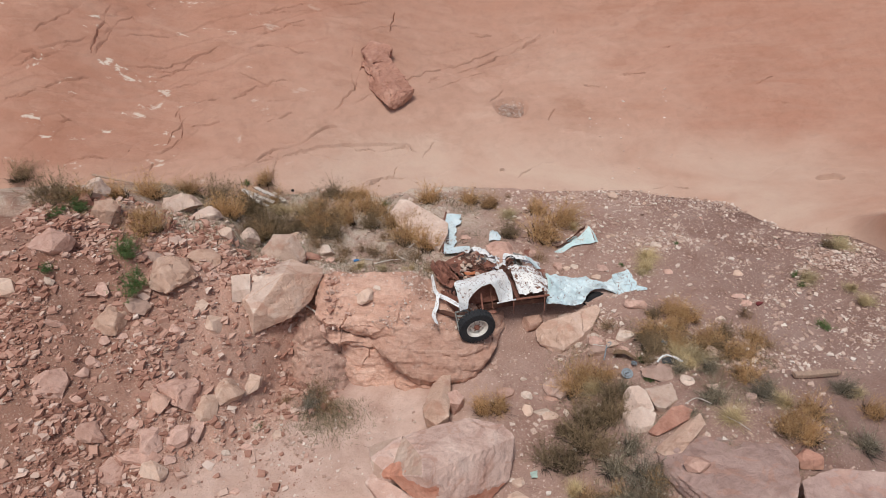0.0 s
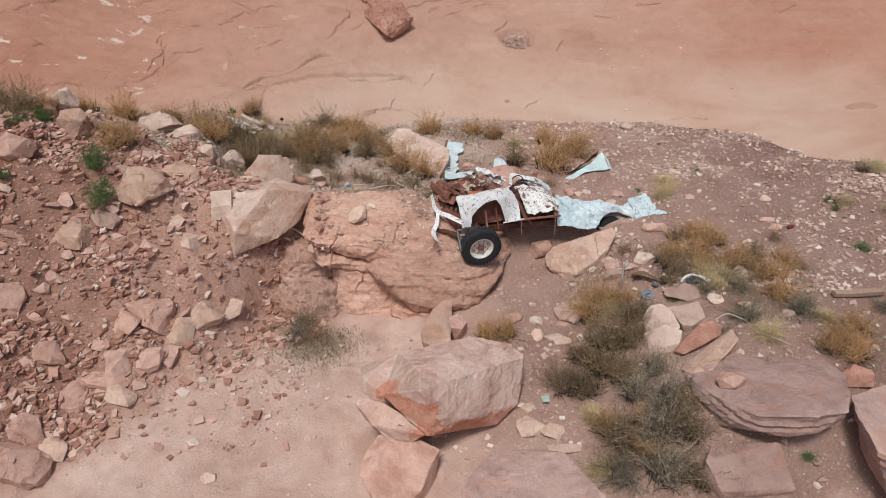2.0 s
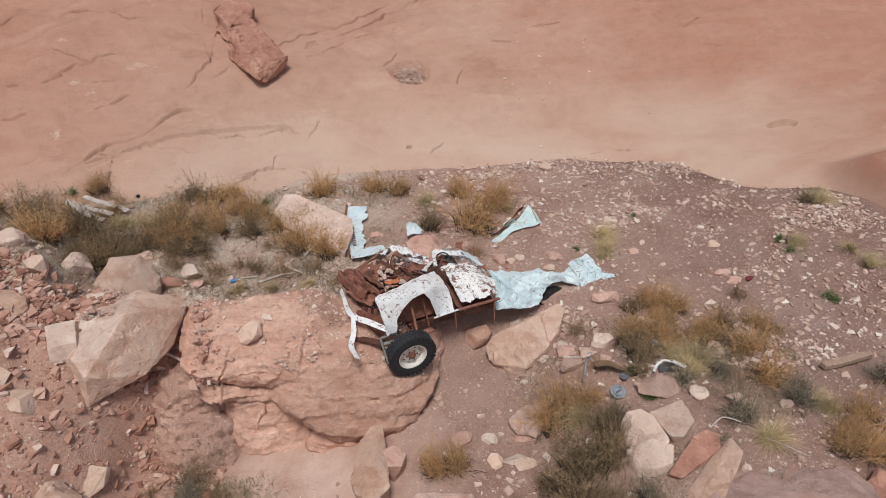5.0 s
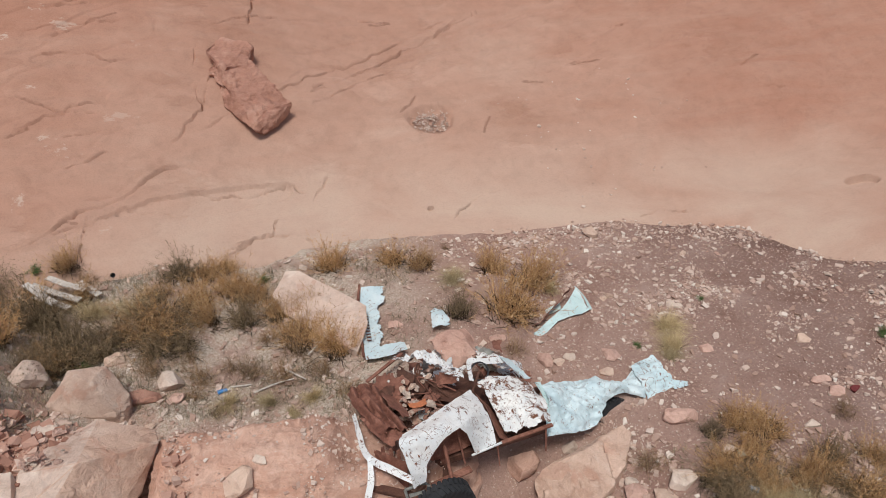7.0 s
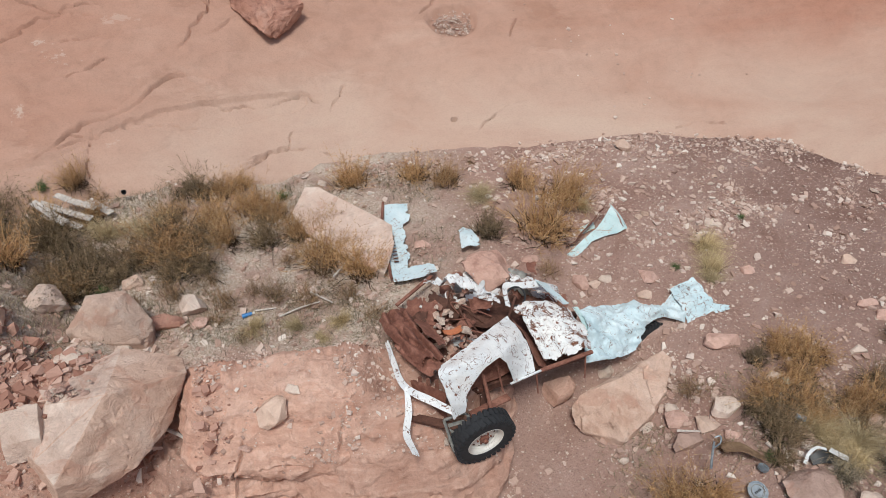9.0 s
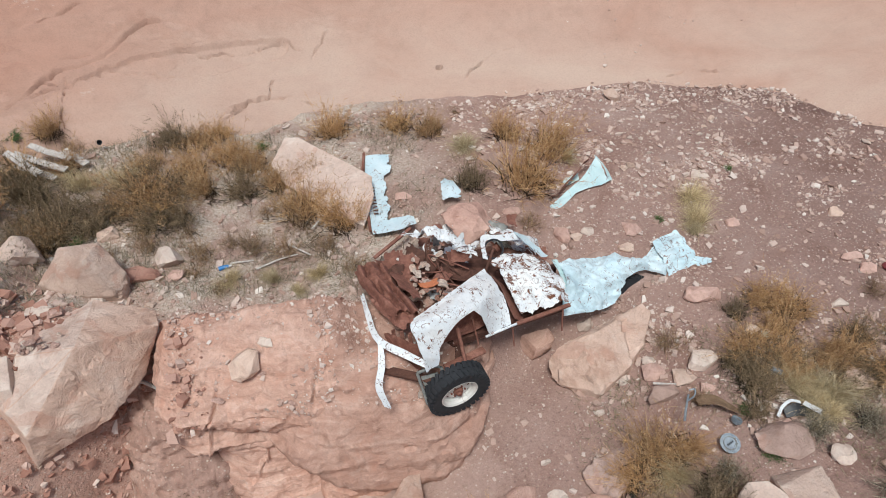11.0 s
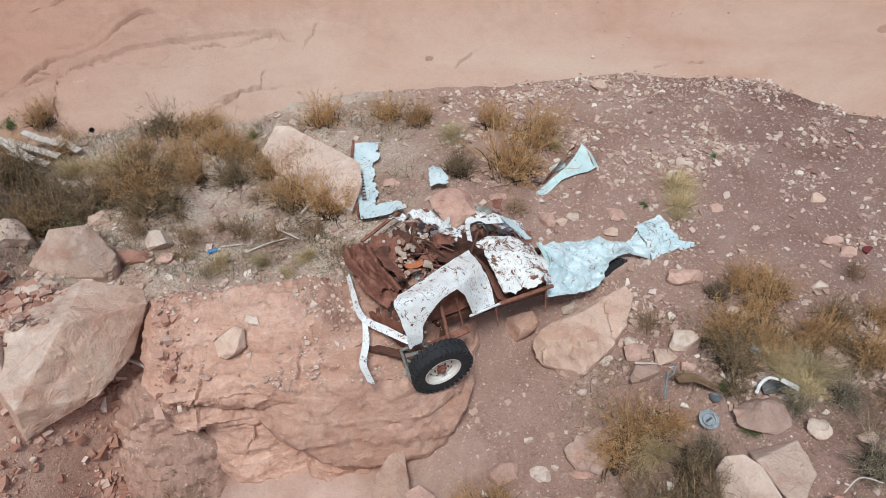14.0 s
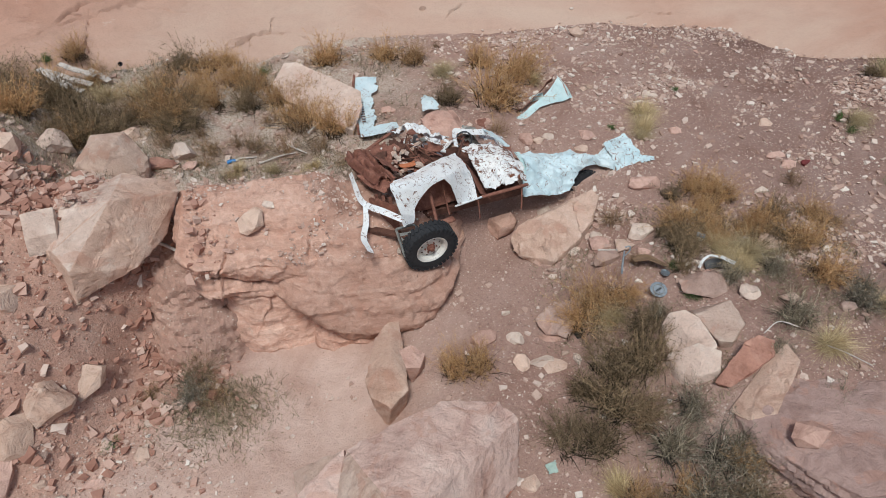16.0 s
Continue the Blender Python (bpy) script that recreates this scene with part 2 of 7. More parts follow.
    fleck = mix(nt, 1.0, ramp(nt, chalk, [(0.610, grey(0)), (0.635, grey(0.85))]), west.outputs["Result"], "MULTIPLY")
    col = mix(nt, fleck, col, (0.640, 0.551, 0.465))
    nt.links.new(col, bsdf.inputs["Base Color"])
    bsdf.inputs["Roughness"].default_value = 0.92
    bsdf.inputs["Specular IOR Level"].default_value = 0.15
    n1 = relief(nt, bsdf, streak, 0.10, 0.03)
    n2 = relief(nt, bsdf, blots, 0.30, 0.05, n1)
    for skin, deep in zip(spalls, (0.016, 0.010)):
        n2 = relief(nt, bsdf, skin, 0.55, deep, n2)
    relief(nt, bsdf, fine, 0.45, 0.010, n2)
    return m


SLICKROCK = slickrock()


def soil():
    """Red earth with grit; sand gathers in the low pan, grey litter on the shelf under the grass."""
    m, nt, bsdf = material("red_earth")
    v = coords(nt)
    big = noise_tex(nt, v, 0.8, 6, 0.62, 0.4)
    col = ramp(nt, big, [(0.32, (0.310, 0.185, 0.146)), (0.52, (0.402, 0.261, 0.212)), (0.72, (0.472, 0.331, 0.276))], True)
    sep = nt.nodes.new("ShaderNodeSeparateXYZ")
    nt.links.new(v, sep.inputs[0])
    west = node(nt, "MapRange")
    west.inputs["From Min"].default_value, west.inputs["From Max"].default_value = -2.6, -4.2
    nt.links.new(sep.outputs["X"], west.inputs["Value"])
    rubble = ramp(nt, big, [(0.32, (0.420, 0.232, 0.172)), (0.52, (0.525, 0.325, 0.250)), (0.72, (0.610, 0.412, 0.330))], True)
    rubble = mix(nt, node_range(nt, sep.outputs["X"], -5.4, -7.2), rubble, mix(nt, 1.0, rubble, (0.64, 0.575, 0.55), "MULTIPLY"))
    col = mix(nt, west.outputs["Result"], col, rubble)
    back, near = node(nt, "MapRange"), node(nt, "MapRange")
    back.inputs["From Min"].default_value, back.inputs["From Max"].default_value = 1.3, 2.0
    nt.links.new(sep.outputs["Y"], back.inputs["Value"])
    near.inputs["From Min"].default_value, near.inputs["From Max"].default_value = 1.2, -0.6
    nt.links.new(sep.outputs["X"], near.inputs["Value"])
    litter_at = mix(nt, 1.0, mix(nt, 1.0, back.outputs["Result"], near.outputs["Result"], "MULTIPLY"), ramp(nt, noise_tex(nt, v, 1.4, 6, 0.65, 0.6), [(0.38, grey(0.15)), (0.56, grey(1))]), "MULTIPLY")
    col = mix(nt, litter_at, col, ramp(nt, noise_tex(nt, v, 30, 6, 0.8), [(0.35, (0.33, 0.26, 0.20)), (0.5, (0.55, 0.45, 0.365)), (0.66, (0.73, 0.645, 0.55))]))
    grit = nt.nodes.new("ShaderNodeTexVoronoi")
    grit.inputs["Scale"].default_value = 34
    nt.links.new(v, grit.inputs["Vector"])
    specks = noise_tex(nt, v, 55, 4, 0.7)
    col = mix(nt, ramp(nt, specks, [(0.60, grey(0)), (0.68, grey(0.6))]), col, (0.605, 0.491, 0.399))
    stone = nt.nodes.new("ShaderNodeTexVoronoi")
    stone.inputs["Scale"].default_value = 21
    stone.inputs["Randomness"].default_value = 1.0
    nt.links.new(v, stone.inputs["Vector"])
    tone = ramp(nt, stone.outputs["Color"], [(0.2, (0.330, 0.199, 0.148)), (0.5, (0.506, 0.363, 0.285)), (0.8, (0.682, 0.585, 0.490))])
    dot = ramp(nt, stone.outputs["Distance"], [(0.26, grey(0.95)), (0.33, grey(0))])
    some = ramp(nt, noise_tex(nt, v, 9, 5, 0.7), [(0.44, grey(0)), (0.58, grey(1))])
    col = mix(nt, mix(nt, 1.0, dot, some, "MULTIPLY"), col, tone)
    fine = noise_tex(nt, v, 24, 7, 0.8)
    col = mix(nt, 0.85, col, ramp(nt, fine, [(0.36, grey(0.62)), (0.45, grey(0.97)), (0.57, grey(1.03)), (0.64, grey(1.32))]), "MULTIPLY")
    # darker, greyer soil to the east, with lens vignetting put into its colour
    dust_and_falloff = node(nt, "MapRange")
    dust_and_falloff.inputs["From Min"].default_value, dust_and_falloff.inputs["From Max"].default_value = 2.5, 6.5
    nt.links.new(sep.outputs["X"], dust_and_falloff.inputs["Value"])
    col = mix(nt, dust_and_falloff.outputs["Result"], col, mix(nt, 1.0, col, (0.75, 0.74, 0.755), "MULTIPLY"))
    # a damp band along the foot of the slope
    run = nt.nodes.new("ShaderNodeVectorMath")
    run.operation = "DOT_PRODUCT"
    run.inputs[1].default_value = (0.555, 0.832, 0.0)
    nt.links.new(v, run.inputs[0])
    band = ramp(nt, mix(nt, 0.35, node_range(nt, run.outputs["Value"], 7.4, 9.0), noise_tex(nt, v, 1.3, 5, 0.6)), [(0.40, grey(0)), (0.47, grey(0.8)), (0.62, grey(0.8)), (0.70, grey(0))])
    band = mix(nt, 1.0, band, node_range(nt, sep.outputs["X"], 6.0, 7.0), "MULTIPLY")
    col = mix(nt, band, col, mix(nt, 1.0, col, (0.66, 0.62, 0.62), "MULTIPLY"))
    # pale sand lies where the ground is lowest
    low = nt.nodes.new("ShaderNodeMath")
    low.operation = "ADD"
    nt.links.new(sep.outputs["Z"], low.inputs[0])
    wob = node(nt, "MapRange")
    wob.inputs["To Min"].default_value, wob.inputs["To Max"].default_value = -0.35, 0.35
    nt.links.new(noise_tex(nt, v, 1.1, 5, 0.6, 0.5), wob.inputs["Value"])
    nt.links.new(wob.outputs["Result"], low.inputs[1])
    sandy = node(nt, "MapRange")
    sandy.inputs["From Min"].default_value, sandy.inputs["From Max"].default_value = -0.95, -1.35
    nt.links.new(low.outputs[0], sandy.inputs["Value"])
    sand = ramp(nt, noise_tex(nt, v, 1.6, 6, 0.6, 0.3), [(0.34, (0.515, 0.345, 0.275)), (0.5, (0.60, 0.425, 0.350)), (0.66, (0.690, 0.515, 0.435))])
    sand = mix(nt, 0.35, sand, ramp(nt, fine, [(0.25, grey(0.75)), (0.5, grey(1.0)), (0.8, grey(1.12))]), "MULTIPLY")
    # the pan's sand ends at the toe of the talus
    toe = nt.nodes.new("ShaderNodeVectorMath")
    toe.operation = "DOT_PRODUCT"
    toe.inputs[1].default_value = (1.0, -1.2, 0.0)
    nt.links.new(v, toe.inputs[0])
    edge = node(nt, "MapRange")
    edge.inputs["From Min"].default_value, edge.inputs["From Max"].default_value = -2.7, -1.9
    nt.links.new(toe.outputs["Value"], edge.inputs["Value"])
    col = mix(nt, mix(nt, 1.0, sandy.outputs["Result"], edge.outputs["Result"], "MULTIPLY"), col, sand)
    nt.links.new(col, bsdf.inputs["Base Color"])
    bsdf.inputs["Roughness"].default_value = 0.95
    bsdf.inputs["Specular IOR Level"].default_value = 0.1
    n0 = relief(nt, bsdf, noise_tex(nt, v, 5, 6, 0.7), 0.5, 0.10)
    n1 = relief(nt, bsdf, fine, 0.6, 0.04, n0)
    relief(nt, bsdf, grit.outputs["Distance"], 0.25, 0.012, n1)
    return m


SOIL = soil()


# ---- mesh helpers ----
def mesh_of(name, verts, faces, mats, smooth=True, sharp=None):
    me = bpy.data.meshes.new(name)
    me.from_pydata(verts, [], faces)
    for m in mats if isinstance(mats, (list, tuple)) else [mats]:
        me.materials.append(m)
    if smooth:
        me.polygons.foreach_set("use_smooth", [True] * len(me.polygons))
        if sharp:
            me.set_sharp_from_angle(angle=radians(sharp))
    me.update()
    return me


def part(name, bm, mat, parent=None, label="", smooth=True, sharp=38):
    """Links a bmesh as one mesh object, under its thing if there is one."""
    me = bpy.data.meshes.new(name)
    bm.to_mesh(me)
    bm.free()
    me.materials.append(mat)
    if smooth:
        me.polygons.foreach_set("use_smooth", [True] * len(me.polygons))
        me.set_sharp_from_angle(angle=radians(sharp))
    ob = new(name, me)
    if parent:
        ob.parent = parent
    if label:
        ob["label"] = label
    return ob


def sheet(name, xs, ys, height, mat):
    gx, gy = np.meshgrid(xs, ys)
    gz = height(gx, gy)
    nx, ny = len(xs), len(ys)
    verts = np.stack([gx, gy, gz], -1).reshape(-1, 3)
    i = (np.arange(ny - 1)[:, None] * nx + np.arange(nx - 1)[None]).ravel()
    faces = np.stack([i, i + 1, i + 1 + nx, i + nx], 1)
    me = bpy.data.meshes.new(name)
    me.vertices.add(len(verts))
    me.vertices.foreach_set("co", verts.ravel())
    me.loops.add(4 * len(faces))
    me.loops.foreach_set("vertex_index", faces.ravel().astype(np.int32))
    me.polygons.add(len(faces))
    me.polygons.foreach_set("loop_start", np.arange(0, 4 * len(faces), 4, dtype=np.int32))
    me.polygons.foreach_set("use_smooth", [True] * len(faces))
    me.materials.append(mat)
    me.update(calc_edges=True)
    me.validate()
    return new(name, me)


def spaced(a, b, fine, far_a, far_b):
    """Coordinates at a fine step from a to b, widening out to far_a and far_b."""
    mid = np.arange(a, b + fine / 2, fine)
    grow = np.cumsum(fine * 1.35 ** np.arange(1, 40))
    low = (a - grow[grow < a - far_a])[::-1]
    return np.concatenate([[far_a], low, mid, b + grow[grow < far_b - b], [far_b]])


# ---- ground and slope ----
tagged(sheet("ground", spaced(-12, 11, 0.068, -900, 900), spaced(-7.0, 6.8, 0.068, -900, 900), ground_z, SOIL),
       "bare red earth with grit and a sandy hollow", "ground", kind="structure")
CRACKS = []


def crack(line, wide, deep, lip):
    """A split in the slope: a groove along a line, its upper side standing a little proud."""
    CRACKS.append((np.array(line, float), wide, deep, lip))


crack([(-10.63, 10.30), (-10.77, 9.57), (-10.84, 8.80)], 0.024, 0.034, 0.018)
crack([(-10.70, 9.53), (-10.08, 10.33), (-9.74, 10.20)], 0.021, 0.026, 0.012)
crack([(-10.52, 9.55), (-9.61, 9.97), (-8.95, 10.07), (-8.52, 10.32)], 0.021, 0.026, 0.012)
crack([(-12.12, 8.58), (-11.41, 8.90), (-11.04, 9.21)], 0.021, 0.026, 0.012)
crack([(-8.39, 7.69), (-8.29, 8.07), (-7.57, 8.24), (-7.17, 8.35)], 0.021, 0.026, 0.012)
crack([(-6.83, 8.39), (-6.44, 8.55)], 0.021, 0.026, 0.012)
crack([(-8.49, 6.91), (-8.41, 7.27), (-8.08, 7.74)], 0.021, 0.026, 0.012)
crack([(-9.50, 6.65), (-9.44, 6.88), (-8.99, 7.05)], 0.018, 0.018, 0.006)
crack([(-8.97, 5.95), (-8.73, 6.41)], 0.024, 0.034, 0.018)
crack([(-6.05, 6.53), (-5.69, 6.88), (-4.97, 7.25), (-4.08, 7.96), (-3.79, 8.02)], 0.028, 0.040, 0.030)
crack([(-4.91, 7.21), (-4.20, 7.17), (-3.62, 7.10)], 0.024, 0.034, 0.018)
crack([(-5.44, 7.20), (-4.98, 7.38)], 0.024, 0.034, 0.018)
crack([(-3.64, 7.56), (-2.60, 7.66), (-1.83, 7.92), (-1.48, 7.77)], 0.018, 0.018, 0.006)
crack([(-3.02, 6.42), (-2.29, 6.85), (-1.71, 6.84), (-1.27, 6.66)], 0.021, 0.026, 0.012)
crack([(-9.92, 7.70), (-9.09, 8.01)], 0.018, 0.018, 0.006)
crack([(-3.91, 8.46), (-3.37, 9.10), (-3.51, 9.81)], 0.021, 0.026, 0.012)
crack([(-12.87, 7.28), (-12.44, 7.42)], 0.018, 0.018, 0.006)
crack([(-1.17, 9.98), (-0.80, 10.24)], 0.018, 0.018, 0.006)
crack([(-0.32, 10.59), (0.81, 11.26), (1.97, 11.96), (2.77, 12.41), (3.74, 13.08)], 0.021, 0.026, 0.012)
crack([(4.29, 10.42), (5.29, 10.63), (5.95, 10.64)], 0.018, 0.018, 0.006)
crack([(3.66, 10.20), (4.07, 10.17)], 0.018, 0.018, 0.006)
crack([(1.45, 6.89), (2.09, 7.28), (2.65, 7.33)], 0.021, 0.026, 0.012)
crack([(0.80, 9.58), (1.23, 10.07)], 0.021, 0.026, 0.012)
crack([(5.21, 6.36), (5.80, 6.40), (6.38, 6.17)], 0.021, 0.026, 0.012)
crack([(0.40, 12.30), (0.97, 12.36)], 0.018, 0.018, 0.006)
crack([(6.15, 11.54), (6.78, 11.55)], 0.018, 0.018, 0.006)
crack([(-8.73, 8.54), (-8.10, 8.73)], 0.018, 0.018, 0.006)
crack([(-11.43, 6.99), (-10.63, 7.32)], 0.018, 0.018, 0.006)
crack([(-5.84, 7.77), (-5.08, 8.16)], 0.018, 0.018, 0.006)
crack([(-12.54, 8.21), (-11.85, 8.48)], 0.018, 0.018, 0.006)
crack([(-2.39, 11.43), (-2.25, 12.40)], 0.021, 0.026, 0.012)
crack([(-6.06, 11.21), (-5.05, 11.59)], 0.021, 0.026, 0.012)
crack([(-0.91, 8.22), (-1.30, 7.63)], 0.018, 0.018, 0.006)
crack([(4.44, 10.46), (5.36, 10.74)], 0.018, 0.018, 0.006)
crack([(3.60, 10.18), (3.96, 10.23), (4.28, 10.15)], 0.018, 0.018, 0.006)
crack([(9.01, 9.10), (9.90, 8.90)], 0.018, 0.018, 0.006)
crack([(2.79, 9.29), (2.56, 8.85)], 0.018, 0.018, 0.006)
crack([(2.66, 12.44), (1.70, 11.81), (0.65, 11.13)], 0.021, 0.026, 0.012)
crack([(-1.09, 10.11), (-0.84, 10.33)], 0.018, 0.018, 0.006)
crack([(-5.88, 8.40), (-5.19, 8.54)], 0.018, 0.018, 0.006)
crack([(-3.45, 10.69), (-3.51, 10.06)], 0.021, 0.026, 0.012)
crack([(0.14, 12.39), (0.96, 12.42)], 0.018, 0.018, 0.006)
crack([(-3.45, 8.59), (-1.17, 10.42), (2.91, 12.81)], 0.021, 0.026, 0.012)
crack([(-6.73, 8.47), (-5.81, 8.94), (-5.22, 9.06)], 0.021, 0.026, 0.012)
crack([(-2.66, 11.07), (-3.13, 9.99), (-3.36, 9.17)], 0.018, 0.018, 0.006)
crack([(-1.13, 9.67), (-0.08, 10.52), (0.74, 10.84)], 0.018, 0.018, 0.006)
crack([(-11.04, 10.07), (-10.54, 9.74), (-10.75, 8.83)], 0.024, 0.034, 0.018)
crack([(-12.65, 7.26), (-11.61, 7.88), (-10.79, 8.25)], 0.021, 0.026, 0.012)
crack([(-10.01, 8.83), (-8.37, 9.39), (-7.29, 10.02)], 0.021, 0.026, 0.012)
crack([(-12.35, 8.89), (-11.73, 9.50), (-11.24, 10.06)], 0.021, 0.026, 0.012)
crack([(-6.56, 11.01), (-4.68, 11.41), (-2.98, 12.39)], 0.018, 0.018, 0.006)


# a web of lesser splits, most of them on the steep western part
SPLITS = random.Random(5)
for n in range(22):
    ax, ay = (SPLITS.uniform(-13, -2.5), SPLITS.uniform(5.6, 11.5)) if n < 21 else (SPLITS.uniform(-2, 11), SPLITS.uniform(8.5, 12.5))
    way, span = SPLITS.choice((0.35, 0.42, 0.5, 0.3, 1.7, -0.2)) + SPLITS.gauss(0, 0.15), SPLITS.uniform(0.3, 1.1)
    bend = SPLITS.gauss(0, 0.3)
    pts = [(ax, ay), (ax + span * math.cos(way), ay + span * math.sin(way))]
    pts.append((pts[1][0] + 0.7 * span * math.cos(way + bend), pts[1][1] + 0.7 * span * math.sin(way + bend)))
    crack(pts, 0.018, 0.017, 0.006)


def slope_full(x, y):
    z = slope_z(x, y)
    for line, wide, deep, lip in CRACKS:
        lo, hi = line.min(0) - 0.8, line.max(0) + 0.8
        box = (x > lo[0]) & (x < hi[0]) & (y > lo[1]) & (y < hi[1])
        if not box.any():
            continue
        px, py = x[box], y[box]
        px, py = px + 0.09 * fbm(px * 3.5, py * 3.5, 51, 6), py + 0.09 * fbm(px * 3.5 + 9, py * 3.5, 57, 6)
        best, up, along = np.full(px.shape, 9.0), np.zeros(px.shape), np.zeros(px.shape)
        total = len(line) - 1
        for k, (a, b) in enumerate(zip(line, line[1:])):
            e = b - a
            t = np.clip(((px - a[0]) * e[0] + (py - a[1]) * e[1]) / (e @ e), 0, 1)
            dx, dy = px - a[0] - t * e[0], py - a[1] - t * e[1]
            d = np.hypot(dx, dy)
            near = d < best
            best, up, along = np.where(near, d, best), np.where(near, dy, up), np.where(near, (k + t) / total, along)
        fade = np.clip(6 * np.minimum(along, 1 - along) + 0.25, 0, 1)
        gaps = 0.25 + 0.75 * step(-0.25, 0.15, fbm(px * 2.3, py * 2.3, 63, 3))
        z[box] += fade * gaps * (-(0.06 + 1.4 * deep) * np.exp(-((best / (0.58 * wide)) ** 2)) + 1.1 * lip * np.exp(-best / 0.45) * (up > 0))
    # a lens of rock that has come away above the pale foot slab
    lens = np.hypot((0.97 * (x + 3.3) + 0.24 * (y - 7.45)) / 1.55, (0.97 * (y - 7.45) - 0.24 * (x + 3.3)) / 0.22) + 0.25 * fbm(x * 2, y * 2, 67)
    z = z - 0.07 * step(1.05, 0.97, lens)
    # two hollows that hold gravel
    for cx, cy, rx, ry, deep in ((1.42, 9.40, 0.55, 0.42, 0.16), (10.1, 6.15, 0.38, 0.17, 0.16), (1.04, 7.13, 0.07, 0.05, 0.12)):
        d = np.hypot((x - cx) / rx, (y - cy) / ry) + 0.25 * fbm(x * 2.5, y * 2.5, 61)
        z = z - deep * step(1.05, 0.75, d) * (0.5 + 0.5 * step(-1.0, 0.7, (y - cy) / ry))
    return z


slope = tagged(sheet("slickrock_slope", spaced(-13, 12, 0.024, -300, 300), spaced(4.5, 12.5, 0.022, 0.5, 260), slope_full, SLICKROCK),
       "smooth salmon-pink sandstone slope with thin cracks", "rock slope", kind="structure")
slope.data.set_sharp_from_angle(angle=radians(34))


# ---- the ledge ----
def ledge_fall(x, y):
    """How far the top drops to the east, under the wreck."""
    return np.maximum(0.55 * step(-0.7, 0.45, x), 0.26 * step(-1.45, -0.95, x) * step(0.35, 0.9, y))


def ledge_top(x, y):
    rise = np.interp(y, [-0.6, -0.15, 0.05, 0.30, 0.60, 0.95, 1.5], [-0.9, -0.26, -0.04, 0.17, 0.42, 0.50, 0.48])
    return rise - ledge_fall(x, y) + 0.03 * fbm(x * 1.6, y * 1.6, 4)


def bed(thing, x0, x1, outline, seed, tilt=0.0, sag=None, blunt=(6.0, 4.0), rows=120, cols=220, rough=1.0, mat=None):
    """One bed of the ledge: a section in y and z drawn out along x, its ends rounded off, its skin broken and bedded."""
    o = np.array(outline, float)
    run = np.concatenate([[0], np.cumsum(np.hypot(*np.diff(o, axis=0).T))])
    f = np.linspace(0, run[-1], rows)
    sy, sz = np.interp(f, run, o[:, 0]), np.interp(f, run, o[:, 1])
    for _ in range(3):
        sy[1:-1], sz[1:-1] = (sy[:-2] + 2 * sy[1:-1] + sy[2:]) / 4, (sz[:-2] + 2 * sz[1:-1] + sz[2:]) / 4
    cy, cz = sy.max() - 0.15, 0.5 * (sz.min() + sz.max())
    u = -np.cos(np.linspace(0.001, np.pi - 0.001, cols))
    b = np.where(u < 0, *blunt)
    s = (1 - np.abs(u) ** b) ** (1 / b)
    x = (0.5 * (x0 + x1) + 0.5 * (x1 - x0) * u)[:, None] + 0 * sy[None]
    y, z = cy + (sy - cy)[None] * s[:, None], cz + (sz - cz)[None] * s[:, None]
    z = z + tilt * (x - 0.5 * (x0 + x1)) * step(0.25, -0.35, z)
    if sag:
        z = z + sag(x, z)
    z = z - ledge_fall(x, y) * step(-0.9, 0.2, z)
    ny, nz = -np.gradient(sz), np.gradient(sy)
    ln = np.hypot(ny, nz) + 1e-9
    ny, nz = (ny / ln)[None], (nz / ln)[None]
    along = z + 0.10 * x + 0.12 * fbm(x * 0.9, y * 0.9, seed + 3)
    steep = step(0.40, 0.05, z)
    h = 0.055 * fbm(x * 1.1, z * 1.4 + y, seed, 4) + 0.030 * fbm(x * 4, z * 5 + 3 * y, seed + 6, 5)
    layer = vnoise(x * 0.22, along * 7.0, seed + 1) + 0.6 * vnoise(x * 0.5, along * 17.0, seed + 2)
    h = h + 0.020 * np.tanh(2.5 * layer) * steep + 0.007 * vnoise(x * 1.4, along * 42.0, seed + 4) * steep + 0.045 * fbm(x * 8, z * 9 + 6 * y, seed + 8, 5)
    for k in range(3):
        level = sz.min() + (sz.max() - sz.min()) * (k + 0.6) / 3.4
        h = h - 0.075 * np.exp(-(((along - level) / 0.014) ** 2)) * step(-0.05, 0.35, fbm(x * 1.4 + 5 * k, z * 0, seed + 20 + k))
    for k in range(2):
        at = x0 + (x1 - x0) * (0.3 + 0.37 * k)
        h = h - 0.09 * np.exp(-(((x - at - 0.5 * z - 0.25 * fbm(z * 2.5, x * 0, seed + 40 + k)) / 0.014) ** 2)) * step(-0.1, 0.3, fbm(z * 1.7, x * 0 + k, seed + 50)) * step(0.35, 0.0, z)
    h = h * rough
    x = x + 0.16 * fbm(y * 2.2 + 3, z * 2.2, seed + 60, 5) * (np.abs(u) ** 6)[:, None]
    verts = np.stack([x, y + ny * h, z + nz * h], -1).reshape(-1, 3)
    a = (np.arange(cols - 1)[:, None] * rows + np.arange(rows - 1)[None]).ravel()
    faces = np.stack([a, a + 1, a + rows + 1, a + rows], 1)
    new("bed", mesh_of("bed", verts.tolist(), faces[:, ::-1].tolist(), mat or RED_ROCK, True, 50)).parent = thing


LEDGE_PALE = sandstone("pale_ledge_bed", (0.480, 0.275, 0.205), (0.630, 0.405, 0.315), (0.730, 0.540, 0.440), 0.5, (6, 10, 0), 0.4)


